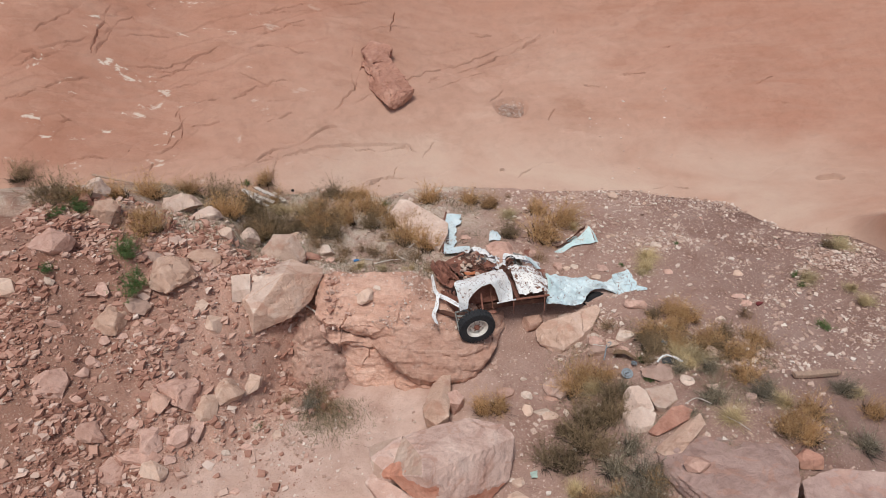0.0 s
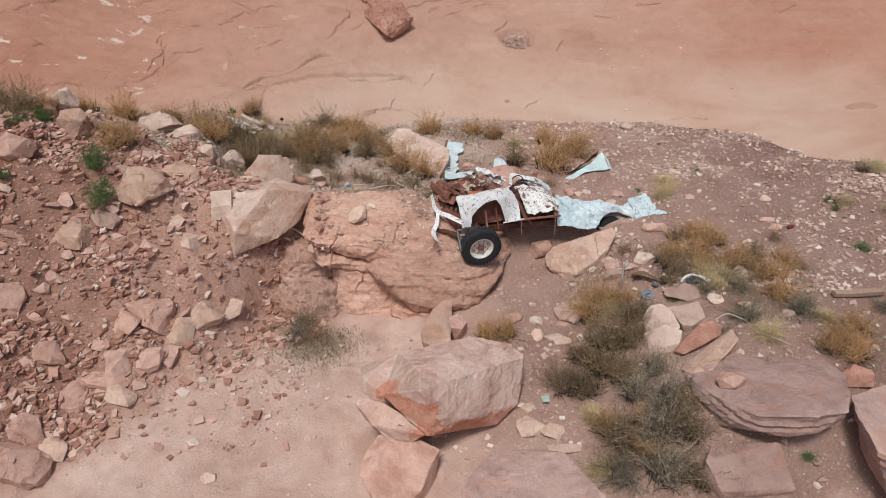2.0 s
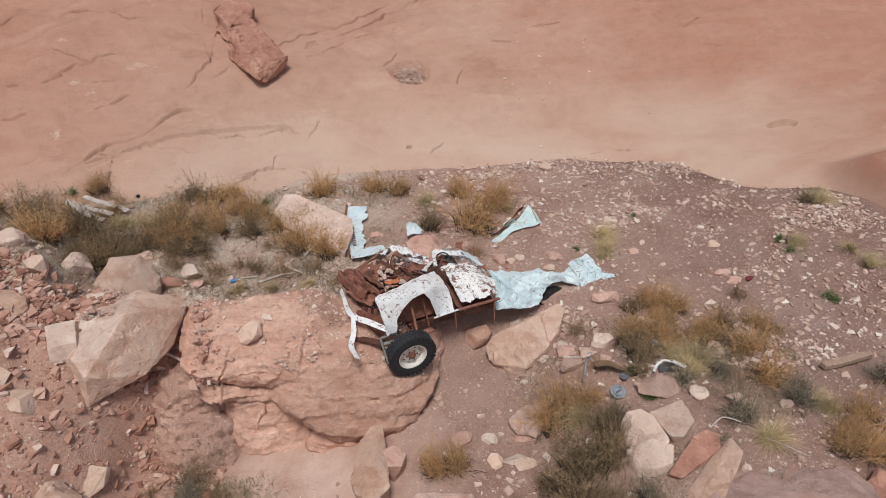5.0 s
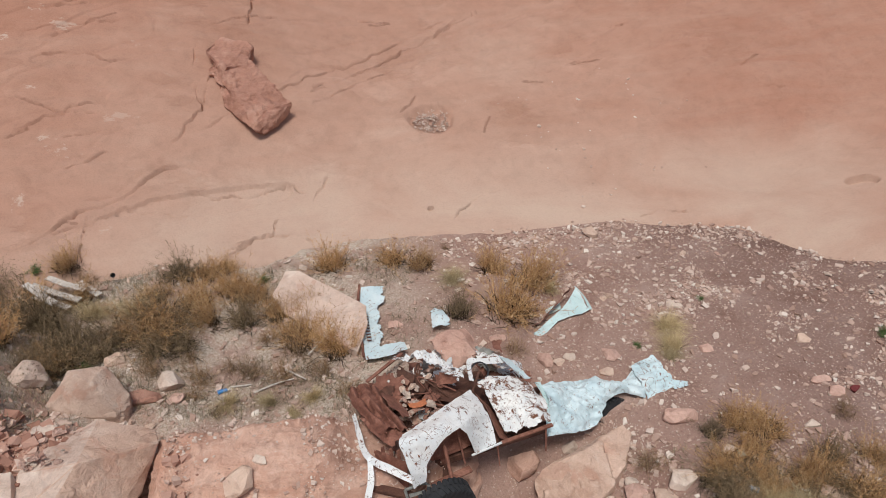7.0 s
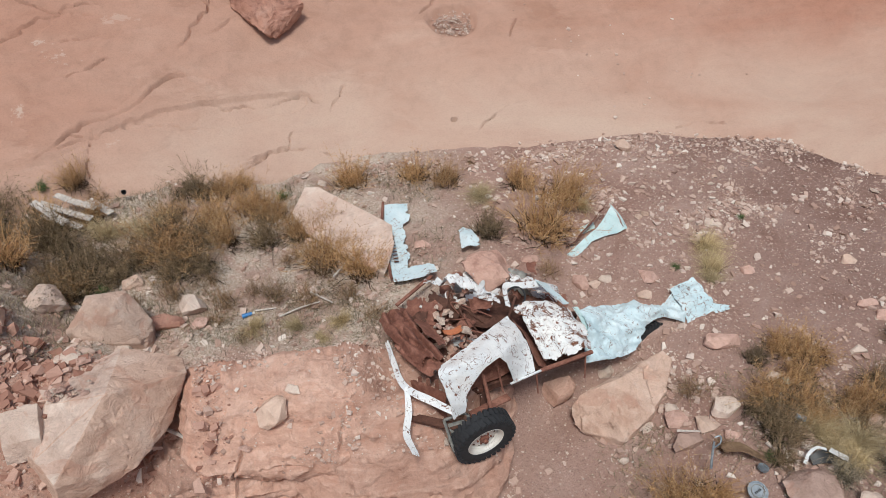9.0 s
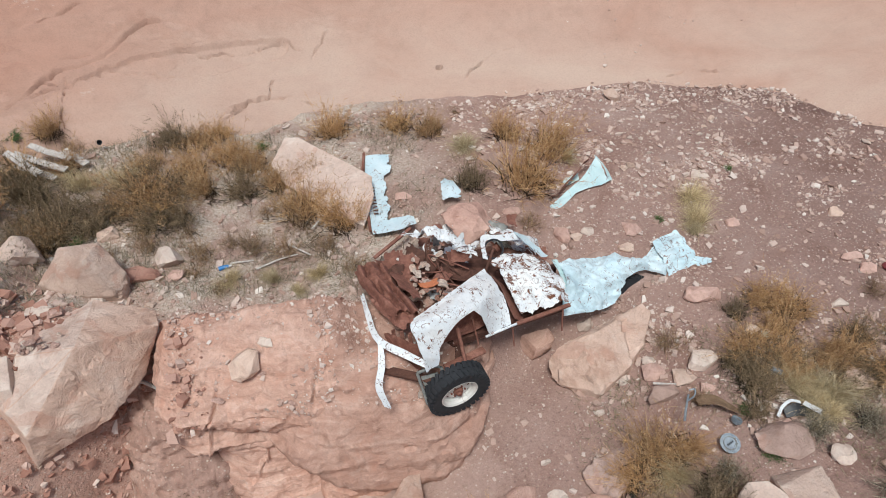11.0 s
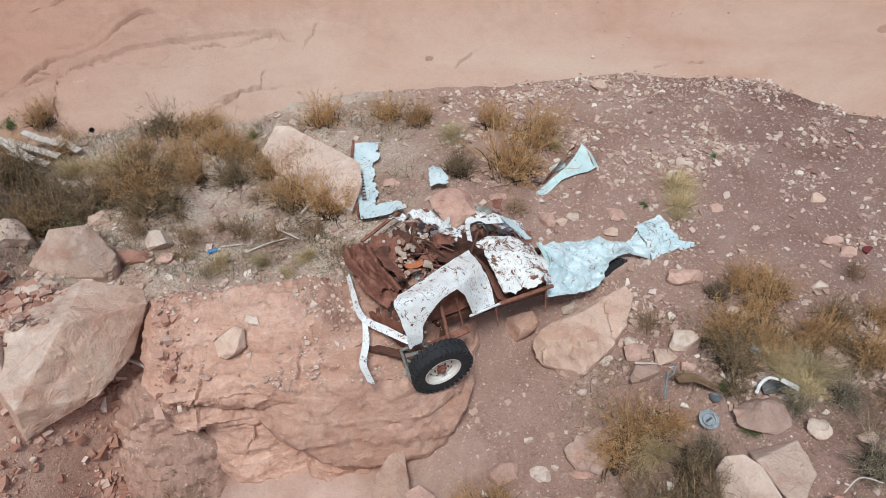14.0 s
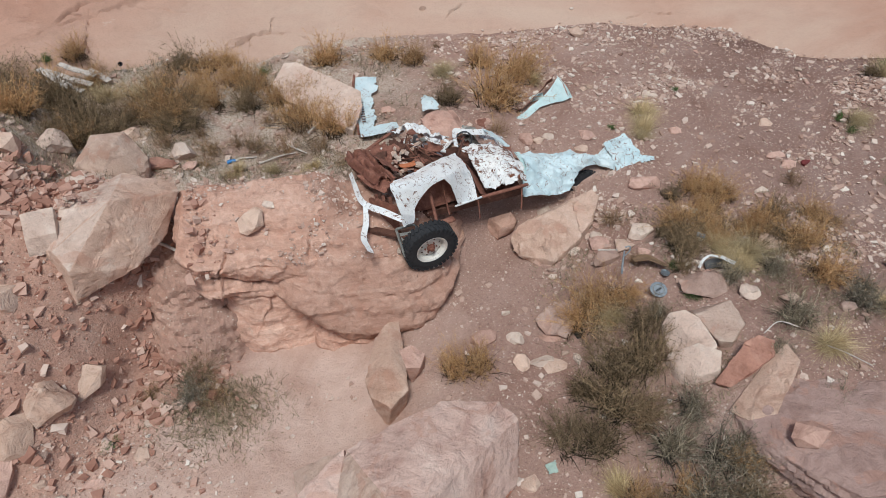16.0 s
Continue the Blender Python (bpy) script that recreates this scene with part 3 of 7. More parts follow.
def ledge():
    """A sandstone ledge: a thick capping bed, a paler one below it, and a blunt dome to the east that overhangs its foot."""
    thing = tagged(new("rock_ledge"), "broken red sandstone ledge under the wrecked car", "rock ledge")
    top = [(0.05, -0.04), (0.30, 0.17), (0.60, 0.42), (0.95, 0.50), (1.35, 0.48), (1.55, 0.20), (1.6, -0.6)]
    bed(thing, -3.42, -0.95, [(1.0, -0.52), (0.36, -0.42), (0.12, -0.36), (0.08, -0.22)] + top, 210, -0.22)
    bed(thing, -3.34, -1.40, [(0.9, -0.40), (0.30, -0.40), (0.10, -0.44), (0.06, -0.52), (0.16, -0.64), (0.9, -0.68)], 220, -0.22)
    bed(thing, -3.02, -1.50, [(0.9, -0.50), (0.30, -0.52), (0.02, -0.62), (-0.02, -0.84), (-0.12, -1.10), (-0.24, -1.36), (-0.28, -1.9), (0.9, -1.95)], 230, -0.20, None, (2.6, 4.0), rough=0.8, mat=LEDGE_PALE)
    # a crumbled bank of earth under the west end
    bed(thing, -4.15, -2.55, [(1.3, -1.9), (-0.75, -1.75), (-0.48, -1.42), (-0.18, -1.10), (0.10, -0.86), (0.30, -0.56), (0.60, -0.34), (1.3, -0.3)], 310, 0.0, None, (2.4, 3.0), rough=1.9, mat=SOIL)
    bed(thing, -2.62, 0.62, [(0.9, -1.45), (-0.20, -1.42), (-0.46, -1.22), (-0.52, -1.05), (-0.46, -0.85), (-0.36, -0.58), (-0.16, -0.26)] + top, 250, 0.0,
        lambda x, z: 0.52 * step(-1.15, -2.0, x) * step(-0.3, -1.1, z) + 0.30 * step(-0.4, 0.5, x) * step(-0.4, -1.0, z), (2.3, 3.0))
    bed(thing, -1.80, -0.50, [(0.9, -1.1), (-0.10, -1.12), (-0.36, -1.22), (-0.42, -1.40), (-0.40, -1.8), (0.9, -1.85)], 270)
    bed(thing, -3.55, 0.10, [(1.5, -1.9), (0.42, -1.9), (0.34, -1.3), (0.36, -0.6), (0.45, -0.2), (0.9, -0.1), (1.5, -0.1), (1.55, -1.9)], 290)


ledge()


# ---- rocks ----
def close_hull(bm):
    """Leaves the convex hull of the points in bm."""
    made = bmesh.ops.convex_hull(bm, input=bm.verts[:])
    spare = {v for key in ("geom_interior", "geom_unused") for v in made[key] if isinstance(v, bmesh.types.BMVert)}
    bmesh.ops.delete(bm, geom=list(spare), context="VERTS")
    bmesh.ops.dissolve_limit(bm, angle_limit=radians(9), verts=bm.verts[:], edges=bm.edges[:])


def hewn(name, blocks, mat, label, seed=1, edge=0.05, bevel=0.018, rough=0.012, beds=0.0, scar=(), skin=None, category="boulder"):
    """A large rock, from the corners of the one or more blocks that it is broken into: edges knocked off, faces split and bedded."""
    whole = bmesh.new()
    off = Vector((seed * 3.7 % 50, seed * 1.9 % 50, seed * 0.7))
    for corners in blocks:
        bm = bmesh.new()
        for c in corners:
            bm.verts.new(c)
        close_hull(bm)
        bm.normal_update()
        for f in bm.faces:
            # faces turned towards the skin direction take the pale rock
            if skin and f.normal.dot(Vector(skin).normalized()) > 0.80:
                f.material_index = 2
        bmesh.ops.bevel(bm, geom=bm.edges[:], offset=0.4 * bevel, segments=1, affect="EDGES", clamp_overlap=True)
        bmesh.ops.triangulate(bm, faces=bm.faces[:])
        for _ in range(7):
            long = [e for e in bm.edges if e.calc_length() > edge * 1.5]
            if not long or len(bm.faces) > 30000:
                break
            bmesh.ops.subdivide_edges(bm, edges=long, cuts=1)
            bmesh.ops.triangulate(bm, faces=[f for f in bm.faces if len(f.verts) > 3])
        bm.normal_update()
        moved = []
        for v in bm.verts:
            q = v.co + off
            warp = q * 1.5 + 0.35 * noise.noise_vector(q * 1.6)
            near = noise.voronoi(warp)[1][0]
            small = noise.voronoi(warp * 3.1)[1][0]
            h = 3.0 * (warp - near).dot(noise.noise_vector(near * 7.3)) + 0.8 * (warp * 3.1 - small).dot(noise.noise_vector(small * 5.1))
            h = rough * (h + 0.9 * noise.fractal(q * 2.1, 1.0, 2.0, 4) + 1.0 * noise.fractal(q * 9, 1.0, 2.0, 3))
            if beds:
                along = q.z * 15 + 1.2 * noise.noise(q * 0.8)
                h += beds * (1 - abs(v.normal.z)) * (math.tanh(3 * noise.noise(Vector((q.x * 0.5, q.y * 0.5, along)))) + 0.5 * noise.noise(Vector((q.x, q.y, 2.7 * along))) - 0.3)
            moved.append(v.co + v.normal * h)
        for v, c in zip(bm.verts, moved):
            v.co = c
        for f in bm.faces:
            at = f.calc_center_median()
            for a, b, wide in scar:
                a, b = Vector(a), Vector(b)
                on = a + (b - a) * min(1, max(0, (at - a).dot(b - a) / (b - a).length_squared))
                if (at - on).length < wide * (1 + 0.6 * noise.fractal(at * 5, 1.0, 2.0, 4)):
                    f.material_index = 1
        me = bpy.data.meshes.new("block")
        bm.to_mesh(me)
        bm.free()
        whole.from_mesh(me)
        bpy.data.meshes.remove(me)
    base = Vector((sum(v.co.x for v in whole.verts) / len(whole.verts), sum(v.co.y for v in whole.verts) / len(whole.verts), min(v.co.z for v in whole.verts)))
    bmesh.ops.translate(whole, verts=whole.verts[:], vec=-base)
    ob = part(name, whole, mat, None, "", True, 22)
    ob.location = base
    ob.data.materials.append(FRESH_BREAK)
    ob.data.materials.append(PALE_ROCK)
    return tagged(ob, label, category)


def rock_bmesh(seed, sx, sy, sz, edge=0.08, bevel=0.03, rough=0.02, slab=False, chips=0):
    """A broken block: the hull of a few points strewn over a blunt one, with chipped edges and a rough skin."""
    rnd = random.Random(seed)
    bm = bmesh.new()
    for _ in range(15 if slab else 17):
        d = Vector((rnd.gauss(0, 1), rnd.gauss(0, 1), rnd.gauss(0, 1)))
        d = d / (abs(d.x) ** 3.2 + abs(d.y) ** 3.2 + abs(d.z) ** 3.2) ** (1 / 3.2) * rnd.uniform(0.88, 1.06)
        bm.verts.new((0.5 * sx * d.x * (1 - 0.12 * d.z), 0.5 * sy * d.y * (1 - 0.12 * d.z), 0.5 * sz * d.z))
    close_hull(bm)
    for _ in range(chips):
        n = Vector((rnd.gauss(0, 1), rnd.gauss(0, 1), rnd.gauss(0, 0.7))).normalized()
        p = n * max(v.co.dot(n) for v in bm.verts) * rnd.uniform(0.90, 0.985)
        cut = bmesh.ops.bisect_plane(bm, geom=bm.verts[:] + bm.edges[:] + bm.faces[:], plane_co=p, plane_no=n, clear_outer=True)
        rim = [e for e in cut["geom_cut"] if isinstance(e, bmesh.types.BMEdge)]
        if rim:
            bmesh.ops.contextual_create(bm, geom=rim)
    bmesh.ops.remove_doubles(bm, verts=bm.verts, dist=0.02 * min(sx, sy, sz))
    size = (sx * sy * sz) ** (1 / 3)
    if bevel:
        bmesh.ops.bevel(bm, geom=bm.edges[:], offset=bevel * size, segments=1, affect="EDGES", clamp_overlap=True)
    if edge:
        bmesh.ops.triangulate(bm, faces=bm.faces[:])
        for _ in range(6):
            long = [e for e in bm.edges if e.calc_length() > edge * 1.6]
            if not long or len(bm.faces) > 24000:
                break
            bmesh.ops.subdivide_edges(bm, edges=long, cuts=1)
            bmesh.ops.triangulate(bm, faces=[f for f in bm.faces if len(f.verts) > 3])
        bm.normal_update()
        facet = min(6.5 * rough, 0.12)
        off = Vector((seed * 3.7 % 50, seed * 1.9 % 50, 0))
        for v in bm.verts:
            q = v.co / size
            warp = q * 3.2 + off + 0.7 * noise.noise_vector(q * 2.0 + off)
            near = noise.voronoi(warp * 0.75)[1][0]
            h = facet * (warp * 0.75 - near).dot(noise.noise_vector(near * 7.3))
            if facet > 0.07:
                small = noise.voronoi(warp * 2.1)[1][0]
                h += 0.22 * facet * (warp * 2.1 - small).dot(noise.noise_vector(small * 5.1))
            h += noise.fractal(q * 2.0 + off, 1.0, 2.0, 5) * rough * 1.3 + noise.fractal(Vector((q.x, q.y, q.z * 4)) * 4 + off, 1.0, 2.0, 3) * rough * 0.4
            v.co += v.normal * h * size
    return bm


ROCKS = [0]


def rock(x, y, z, sx, sy, sz, mat=None, rz=0, rx=0, ry=0, seed=None, name="rock", label="", edge=None, sink=0.27, slab=False, group="", rough=0.018, bevel=0.018):
    """One loose rock; z is None where it lies on the ground, sunk in by a share of its height."""
    ROCKS[0] += 1
    seed = seed if seed is not None else 100 + ROCKS[0]
    mat = mat or TAN_ROCK
    if z is None:
        z = float(max(ground_z(x, y), slope_z(x, y))) + sz * (0.5 - sink)
    big = (sx * sy * sz) ** (1 / 3)
    if edge is None:
        edge = 0.06 if big > 0.6 else 0.055 if big > 0.40 else 0
    ob = part(name, rock_bmesh(seed, sx, sy, sz, edge, bevel if big > 0.40 else 0.010 if big > 0.15 else 0, rough, slab, 16 if big > 0.6 else 7 if big > 0.3 else 0), mat, None, "", True, 26 if edge else 14)
    ob.matrix_world = pose(x, y, z, rx, ry, rz)
    word = {TAN_ROCK: "tan", PALE_ROCK: "pale cream", RED_ROCK: "red", PINK_ROCK: "pinkish", MAUVE_ROCK: "mauve-grey", BLUSH_ROCK: "pale pink", RUSTY_ROCK: "rust-orange", GREY_ROCK: "grey-brown"}[mat]
    kind = "boulder" if big > 0.7 else "slab" if slab else "block"
    return tagged(ob, label or f"angular {word} sandstone {kind} lying on red earth", "boulder" if big > 0.7 else "rock", group)

# the big ones first
hewn("boulder", [[(-4.06, 0.78, 0.84), (-3.33, 1.22, 0.52), (-3.42, 1.55, 0.42), (-3.58, 0.85, 0.05), (-3.93, 0.42, -0.05), (-4.70, 0.06, -0.22), (-5.05, 0.42, 0.08), (-5.00, 0.50, 0.42), (-4.62, 0.10, 0.30), (-4.80, 0.32, 0.50), (-4.74, 0.88, 0.70),
                  (-4.80, 1.30, 0.60), (-4.10, 1.70, 0.55), (-4.60, 1.20, -0.30), (-3.80, 1.40, -0.30)]],
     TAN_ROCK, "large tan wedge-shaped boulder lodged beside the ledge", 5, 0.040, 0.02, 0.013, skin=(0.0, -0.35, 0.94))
hewn("rock", [[(-5.16, 0.76, 0.80), (-4.78, 0.84, 0.80), (-4.72, 0.50, 0.66), (-5.10, 0.45, 0.63), (-5.20, 0.74, 0.52), (-4.74, 0.80, 0.50), (-4.74, 0.42, 0.40), (-5.12, 0.38, 0.38)]],
     PALE_ROCK, "pale cream block resting on a tan boulder", 6, 0.06, 0.015, 0.006, category="rock")
hewn("boulder", [[(-1.42, -2.72, -0.08), (-0.30, -2.30, -0.12), (0.38, -2.36, -0.24), (0.56, -2.58, -0.34), (0.60, -2.60, -0.75), (0.45, -3.12, -0.83), (-1.07, -3.50, 0.28), (-0.33, -2.95, 0.02), (-1.05, -3.92, 0.33), (-0.86, -3.95, -0.23),
                  (-0.43, -3.80, -0.38), (0.10, -3.42, -0.95), (-0.96, -3.95, -0.58), (-1.64, -3.50, -0.19), (-0.95, -3.55, -1.05), (-1.20, -2.80, -1.30), (0.35, -2.50, -1.30), (0.10, -3.10, -1.35)],
                 [(-2.04, -2.75, -0.38), (-1.98, -3.10, -0.25), (-1.42, -2.70, -0.10), (-1.62, -3.50, -0.20), (-1.90, -3.40, -0.45), (-1.90, -2.70, -1.20), (-1.20, -2.80, -1.20), (-1.50, -3.40, -1.10)],
                 [(-2.05, -3.48, -0.42), (-1.95, -3.32, -0.36), (-1.78, -3.75, -0.62), (-1.26, -3.85, -0.92), (-0.98, -3.90, -0.62), (-1.19, -3.70, -0.55), (-1.60, -3.50, -0.40), (-1.90, -3.20, -0.80), (-1.30, -3.40, -1.20), (-1.95, -3.50, -0.70), (-1.40, -3.75, -1.10)]],
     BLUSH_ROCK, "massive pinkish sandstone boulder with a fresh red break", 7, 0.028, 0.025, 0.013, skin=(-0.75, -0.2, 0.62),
     scar=(((-1.58, -3.52, -0.14), (-1.02, -3.92, -0.16), 0.21), ((-1.02, -3.92, -0.20), (-0.96, -3.95, -0.60), 0.22), ((-0.95, -3.93, -0.62), (-0.35, -3.72, -0.70), 0.24), ((-0.35, -3.72, -0.72), (0.25, -3.30, -0.95), 0.20)))
hewn("boulder", [[(-1.72, -3.70, -0.85), (-1.95, -4.00, -1.05), (-1.97, -4.25, -1.12), (-1.75, -4.50, -1.35), (-1.05, -4.50, -1.14), (-0.89, -4.15, -0.93), (-0.77, -3.95, -0.90), (-1.30, -3.70, -0.80), (-1.90, -4.00, -1.75), (-0.90, -4.30, -1.75), (-1.00, -3.70, -1.75), (-1.60, -3.60, -1.75), (-1.60, -4.60, -1.75)]],
     PINK_ROCK, "low pinkish sandstone boulder half buried in sand", 72, 0.05, 0.02, 0.013)
hewn("boulder", [[(-0.49, -4.60, -0.88), (-0.11, -4.20, -0.83), (0.00, -4.00, -0.86), (0.74, -4.00, -0.82), (1.03, -4.20, -0.66), (1.50, -4.90, -0.70), (1.20, -5.40, -0.72), (0.30, -5.40, -0.78), (-0.50, -5.00, -0.95), (-0.30, -4.60, -1.35), (0.80, -4.10, -1.30), (1.20, -5.20, -1.30), (-0.20, -5.20, -1.35)]],
     MAUVE_ROCK, "flat mauve slab bedded in red earth", 75, 0.05, 0.02, 0.012)
hewn("boulder", [[(1.50, 0.77, -0.50), (2.05, 0.80, -0.30), (2.70, 1.08, -0.25), (2.78, 0.95, -0.27), (2.57, 0.56, -0.38), (2.30, 0.30, -0.48), (2.04, 0.38, -0.40), (1.75, 0.48, -0.45), (1.87, 0.11, -0.68), (1.51, 0.33, -0.78), (1.33, 0.50, -0.77), (1.34, 0.71, -0.62), (1.50, 0.70, -1.05), (2.50, 0.90, -0.85), (2.40, 0.35, -0.85), (1.80, 0.15, -1.00)]],
     TAN_ROCK, "leaning tan sandstone slab below the pale blue panel", 9, 0.040, 0.02, 0.018)
hewn("boulder", [[(2.95, -3.05, -0.18), (2.95, -3.40, -0.20), (3.12, -3.80, 0.10), (3.30, -4.05, 0.12), (3.49, -4.38, 0.30), (4.26, -4.44, 0.36), (4.77, -4.30, 0.28), (4.92, -4.02, 0.34), (5.20, -3.40, 0.10), (5.05, -2.95, 0.04), (3.30, -3.10, 0.00), (3.80, -2.80, 0.00),
                  (2.92, -3.40, -0.36), (3.24, -4.05, -0.27), (3.60, -4.36, -0.02), (3.96, -4.40, -0.07), (4.40, -4.40, 0.01), (4.80, -4.20, 0.00), (5.10, -3.40, -0.30), (3.50, -3.00, -0.50), (4.50, -3.00, -0.50)]],
     MAUVE_ROCK, "broad flat-topped mauve sandstone slab with layered edge", 11, 0.042, 0.02, 0.010, 0.030)
hewn("boulder", [[(2.80, -4.70, -0.20), (3.00, -4.40, -0.25), (3.92, -4.40, -0.20), (3.95, -5.00, -0.42), (2.95, -5.05, -0.40), (2.80, -4.80, -1.25), (3.10, -4.40, -1.20), (3.90, -4.40, -1.20), (3.95, -5.15, -1.25), (2.95, -5.20, -1.25)]],
     MAUVE_ROCK, "square mauve block under an overhanging slab", 73, 0.05, 0.02, 0.012, 0.015)
hewn("boulder", [[(5.01, -3.90, 0.19), (4.95, -4.25, 0.20), (4.95, -4.80, 0.10), (5.63, -3.70, 0.20), (6.60, -3.80, 0.25), (6.70, -5.00, 0.20), (5.40, -5.30, 0.10), (5.20, -4.30, -0.50), (5.30, -5.00, -0.70), (6.50, -4.00, -0.75), (6.60, -5.00, -0.75)]],
     MAUVE_ROCK, "rounded mauve sandstone boulder beside a slab", 74, 0.05, 0.03, 0.014, 0.02)
hewn("rock", [[(2.71, -1.62, -0.25), (2.80, -1.55, -0.10), (2.97, -1.62, 0.00), (3.08, -1.80, 0.02), (3.12, -2.22, 0.00), (2.95, -2.32, -0.10), (2.75, -2.20, -0.30), (2.68, -1.90, -0.35), (2.75, -1.60, -0.70), (3.05, -1.70, -0.70), (3.05, -2.20, -0.70), (2.75, -2.10, -0.70)]],
     PALE_ROCK, "pale cream sandstone block among brush", 12, 0.05, 0.03, 0.008, category="rock")
hewn("rock", [[(2.92, -2.12, -0.03), (3.14, -2.30, -0.01), (3.05, -2.50, -0.10), (2.84, -2.50, -0.18), (2.66, -2.36, -0.30), (2.62, -2.05, -0.28), (2.62, -2.54, -0.62), (3.14, -2.62, -0.60), (3.10, -2.20, -0.62), (2.60, -2.10, -0.65)]],
     PALE_ROCK, "small pale block leaning on a larger one", 13, 0.06, 0.02, 0.006, category="rock")
hewn("rock", [[(3.07, -1.70, -0.03), (3.63, -1.56, -0.01), (3.62, -1.95, -0.02), (3.32, -2.22, 0.02), (3.16, -2.16, 0.00), (3.65, -1.45, -0.25), (3.14, -1.50, -0.22), (3.15, -1.60, -0.60), (3.60, -1.60, -0.60), (3.40, -2.20, -0.60)]],
     PALE_ROCK, "pale cream block with a flat broken face", 14, 0.05, 0.03, 0.008, category="rock")
hewn("rock", [[(2.92, -2.62, -0.15), (3.33, -2.35, 0.15), (3.55, -2.28, 0.17), (3.74, -2.36, 0.13), (3.60, -2.60, 0.13), (3.30, -2.72, 0.02), (3.05, -2.75, -0.12), (3.02, -2.60, -0.32), (3.50, -2.40, -0.10)]],
     RUSTY_ROCK, "rust-orange stone lying over pale blocks", 77, 0.04, 0.02, 0.012, category="rock")
hewn("rock", [[(2.94, -2.98, -0.20), (3.79, -2.38, 0.08), (3.86, -2.44, 0.14), (3.86, -2.70, 0.17), (3.32, -3.25, 0.05), (3.02, -3.20, -0.08), (3.05, -3.00, -0.38), (3.80, -2.45, -0.15), (3.75, -2.70, -0.12), (3.20, -3.15, -0.30)]],
     TAN_ROCK, "narrow tan sandstone slab propped on others", 76, 0.045, 0.02, 0.008, category="rock")
hewn("rock", [[(-0.67, -0.35, -0.90), (-0.55, -0.38, -0.92), (-0.92, -0.67, -0.92), (-1.13, -1.36, -0.88), (-1.09, -1.63, -0.86), (-0.85, -1.87, -0.82), (-0.59, -1.65, -0.80), (-0.77, -1.17, -0.74), (-0.62, -0.80, -0.88), (-1.05, -1.40, -1.45), (-0.65, -1.60, -1.40), (-0.65, -0.50, -1.35), (-0.90, -1.80, -1.45)]],
     TAN_ROCK, "tall tapering sandstone block against the ledge foot", 78, 0.045, 0.02, 0.010, category="rock")
hewn("rock", [[(-0.72, -1.00, -0.85), (-0.45, -0.95, -0.80), (-0.28, -1.08, -0.88), (-0.38, -1.30, -0.86), (-0.60, -1.28, -0.84), (-0.70, -1.00, -1.20), (-0.30, -1.10, -1.15), (-0.50, -1.30, -1.20)]],
     PINK_ROCK, "small pinkish block beside a tapering one", 178, 0.05, 0.02, 0.006, category="rock")
hewn("boulder", [[(-1.89, 5.53, -0.14), (-1.65, 5.37, -0.06), (-1.08, 4.74, 0.00), (-0.56, 4.06, 0.02), (-0.58, 3.67, -0.04), (-0.79, 3.18, -0.18), (-1.30, 3.62, -0.16), (-1.91, 4.37, -0.20), (-2.14, 4.94, -0.22), (-1.80, 5.40, -0.60), (-0.60, 3.90, -0.60), (-0.85, 3.30, -0.60), (-2.00, 4.80, -0.60)]],
     PALE_ROCK, "long smooth tan slab among dry bushes", 79, 0.05, 0.02, 0.006)
hewn("boulder", [[(-2.90, 9.79, 2.30), (-2.32, 10.00, 2.25), (-2.14, 9.72, 2.10), (-1.56, 9.12, 1.60), (-1.60, 9.20, 1.35), (-2.16, 8.62, 1.15), (-2.35, 8.55, 1.32), (-2.90, 9.20, 1.60), (-3.10, 9.77, 2.00), (-2.00, 8.90, 1.58), (-2.20, 9.00, 0.95), (-2.80, 9.70, 1.40), (-1.80, 9.40, 1.10), (-2.30, 10.00, 1.60)],
                 [(-3.25, 10.20, 2.48), (-2.85, 9.62, 2.26), (-2.40, 9.85, 2.22), (-2.30, 10.45, 2.46), (-2.95, 10.60, 2.58), (-3.05, 9.60, 1.70), (-2.80, 10.10, 1.60), (-2.35, 10.30, 1.70)]],
     RUSTY_ROCK, "dark red boulder resting on the slickrock slope", 81, 0.05, 0.02, 0.034)
rock(0.66, 2.82, -0.02, 0.76, 0.70, 0.40, PINK_ROCK, rz=25, seed=83, label="pinkish rock lying on torn metal behind the wreck")
# loose rocks on the talus, the shelf and along the gully
rock(-8.34, 0.30, None, 0.69, 0.79, 0.35, PINK_ROCK, rz=-25, rx=3, ry=14)
rock(-6.95, 3.40, 0.96, 1.10, 0.75, 0.50, PALE_ROCK, rz=12, rx=6)
rock(-6.29, 2.95, 0.92, 0.78, 0.52, 0.40, PALE_ROCK, rz=-1, rx=8)
rock(-7.00, 2.00, 1.25, 0.47, 0.36, 0.24, PALE_ROCK, rz=-14)
rock(-8.50, 2.85, 1.00, 0.50, 0.46, 0.42, TAN_ROCK, rz=23)
rock(-6.15, 0.34, None, 0.95, 0.83, 0.44, TAN_ROCK, rz=10, rx=17, ry=18)
rock(-5.75, 1.11, None, 0.76, 0.51, 0.27, TAN_ROCK, rz=-3, rx=-5, ry=10)
rock(-6.67, 0.99, None, 0.65, 0.34, 0.18, GREY_ROCK, rz=-16, rx=3, ry=15)
rock(-6.51, 1.56, None, 0.37, 0.24, 0.13, GREY_ROCK, rz=21, rx=-3, ry=13)
rock(-5.34, 3.05, 0.18, 0.46, 0.40, 0.34, PALE_ROCK, rz=8)
rock(-5.58, 2.15, 0.92, 0.46, 0.38, 0.30, TAN_ROCK, rz=-5)
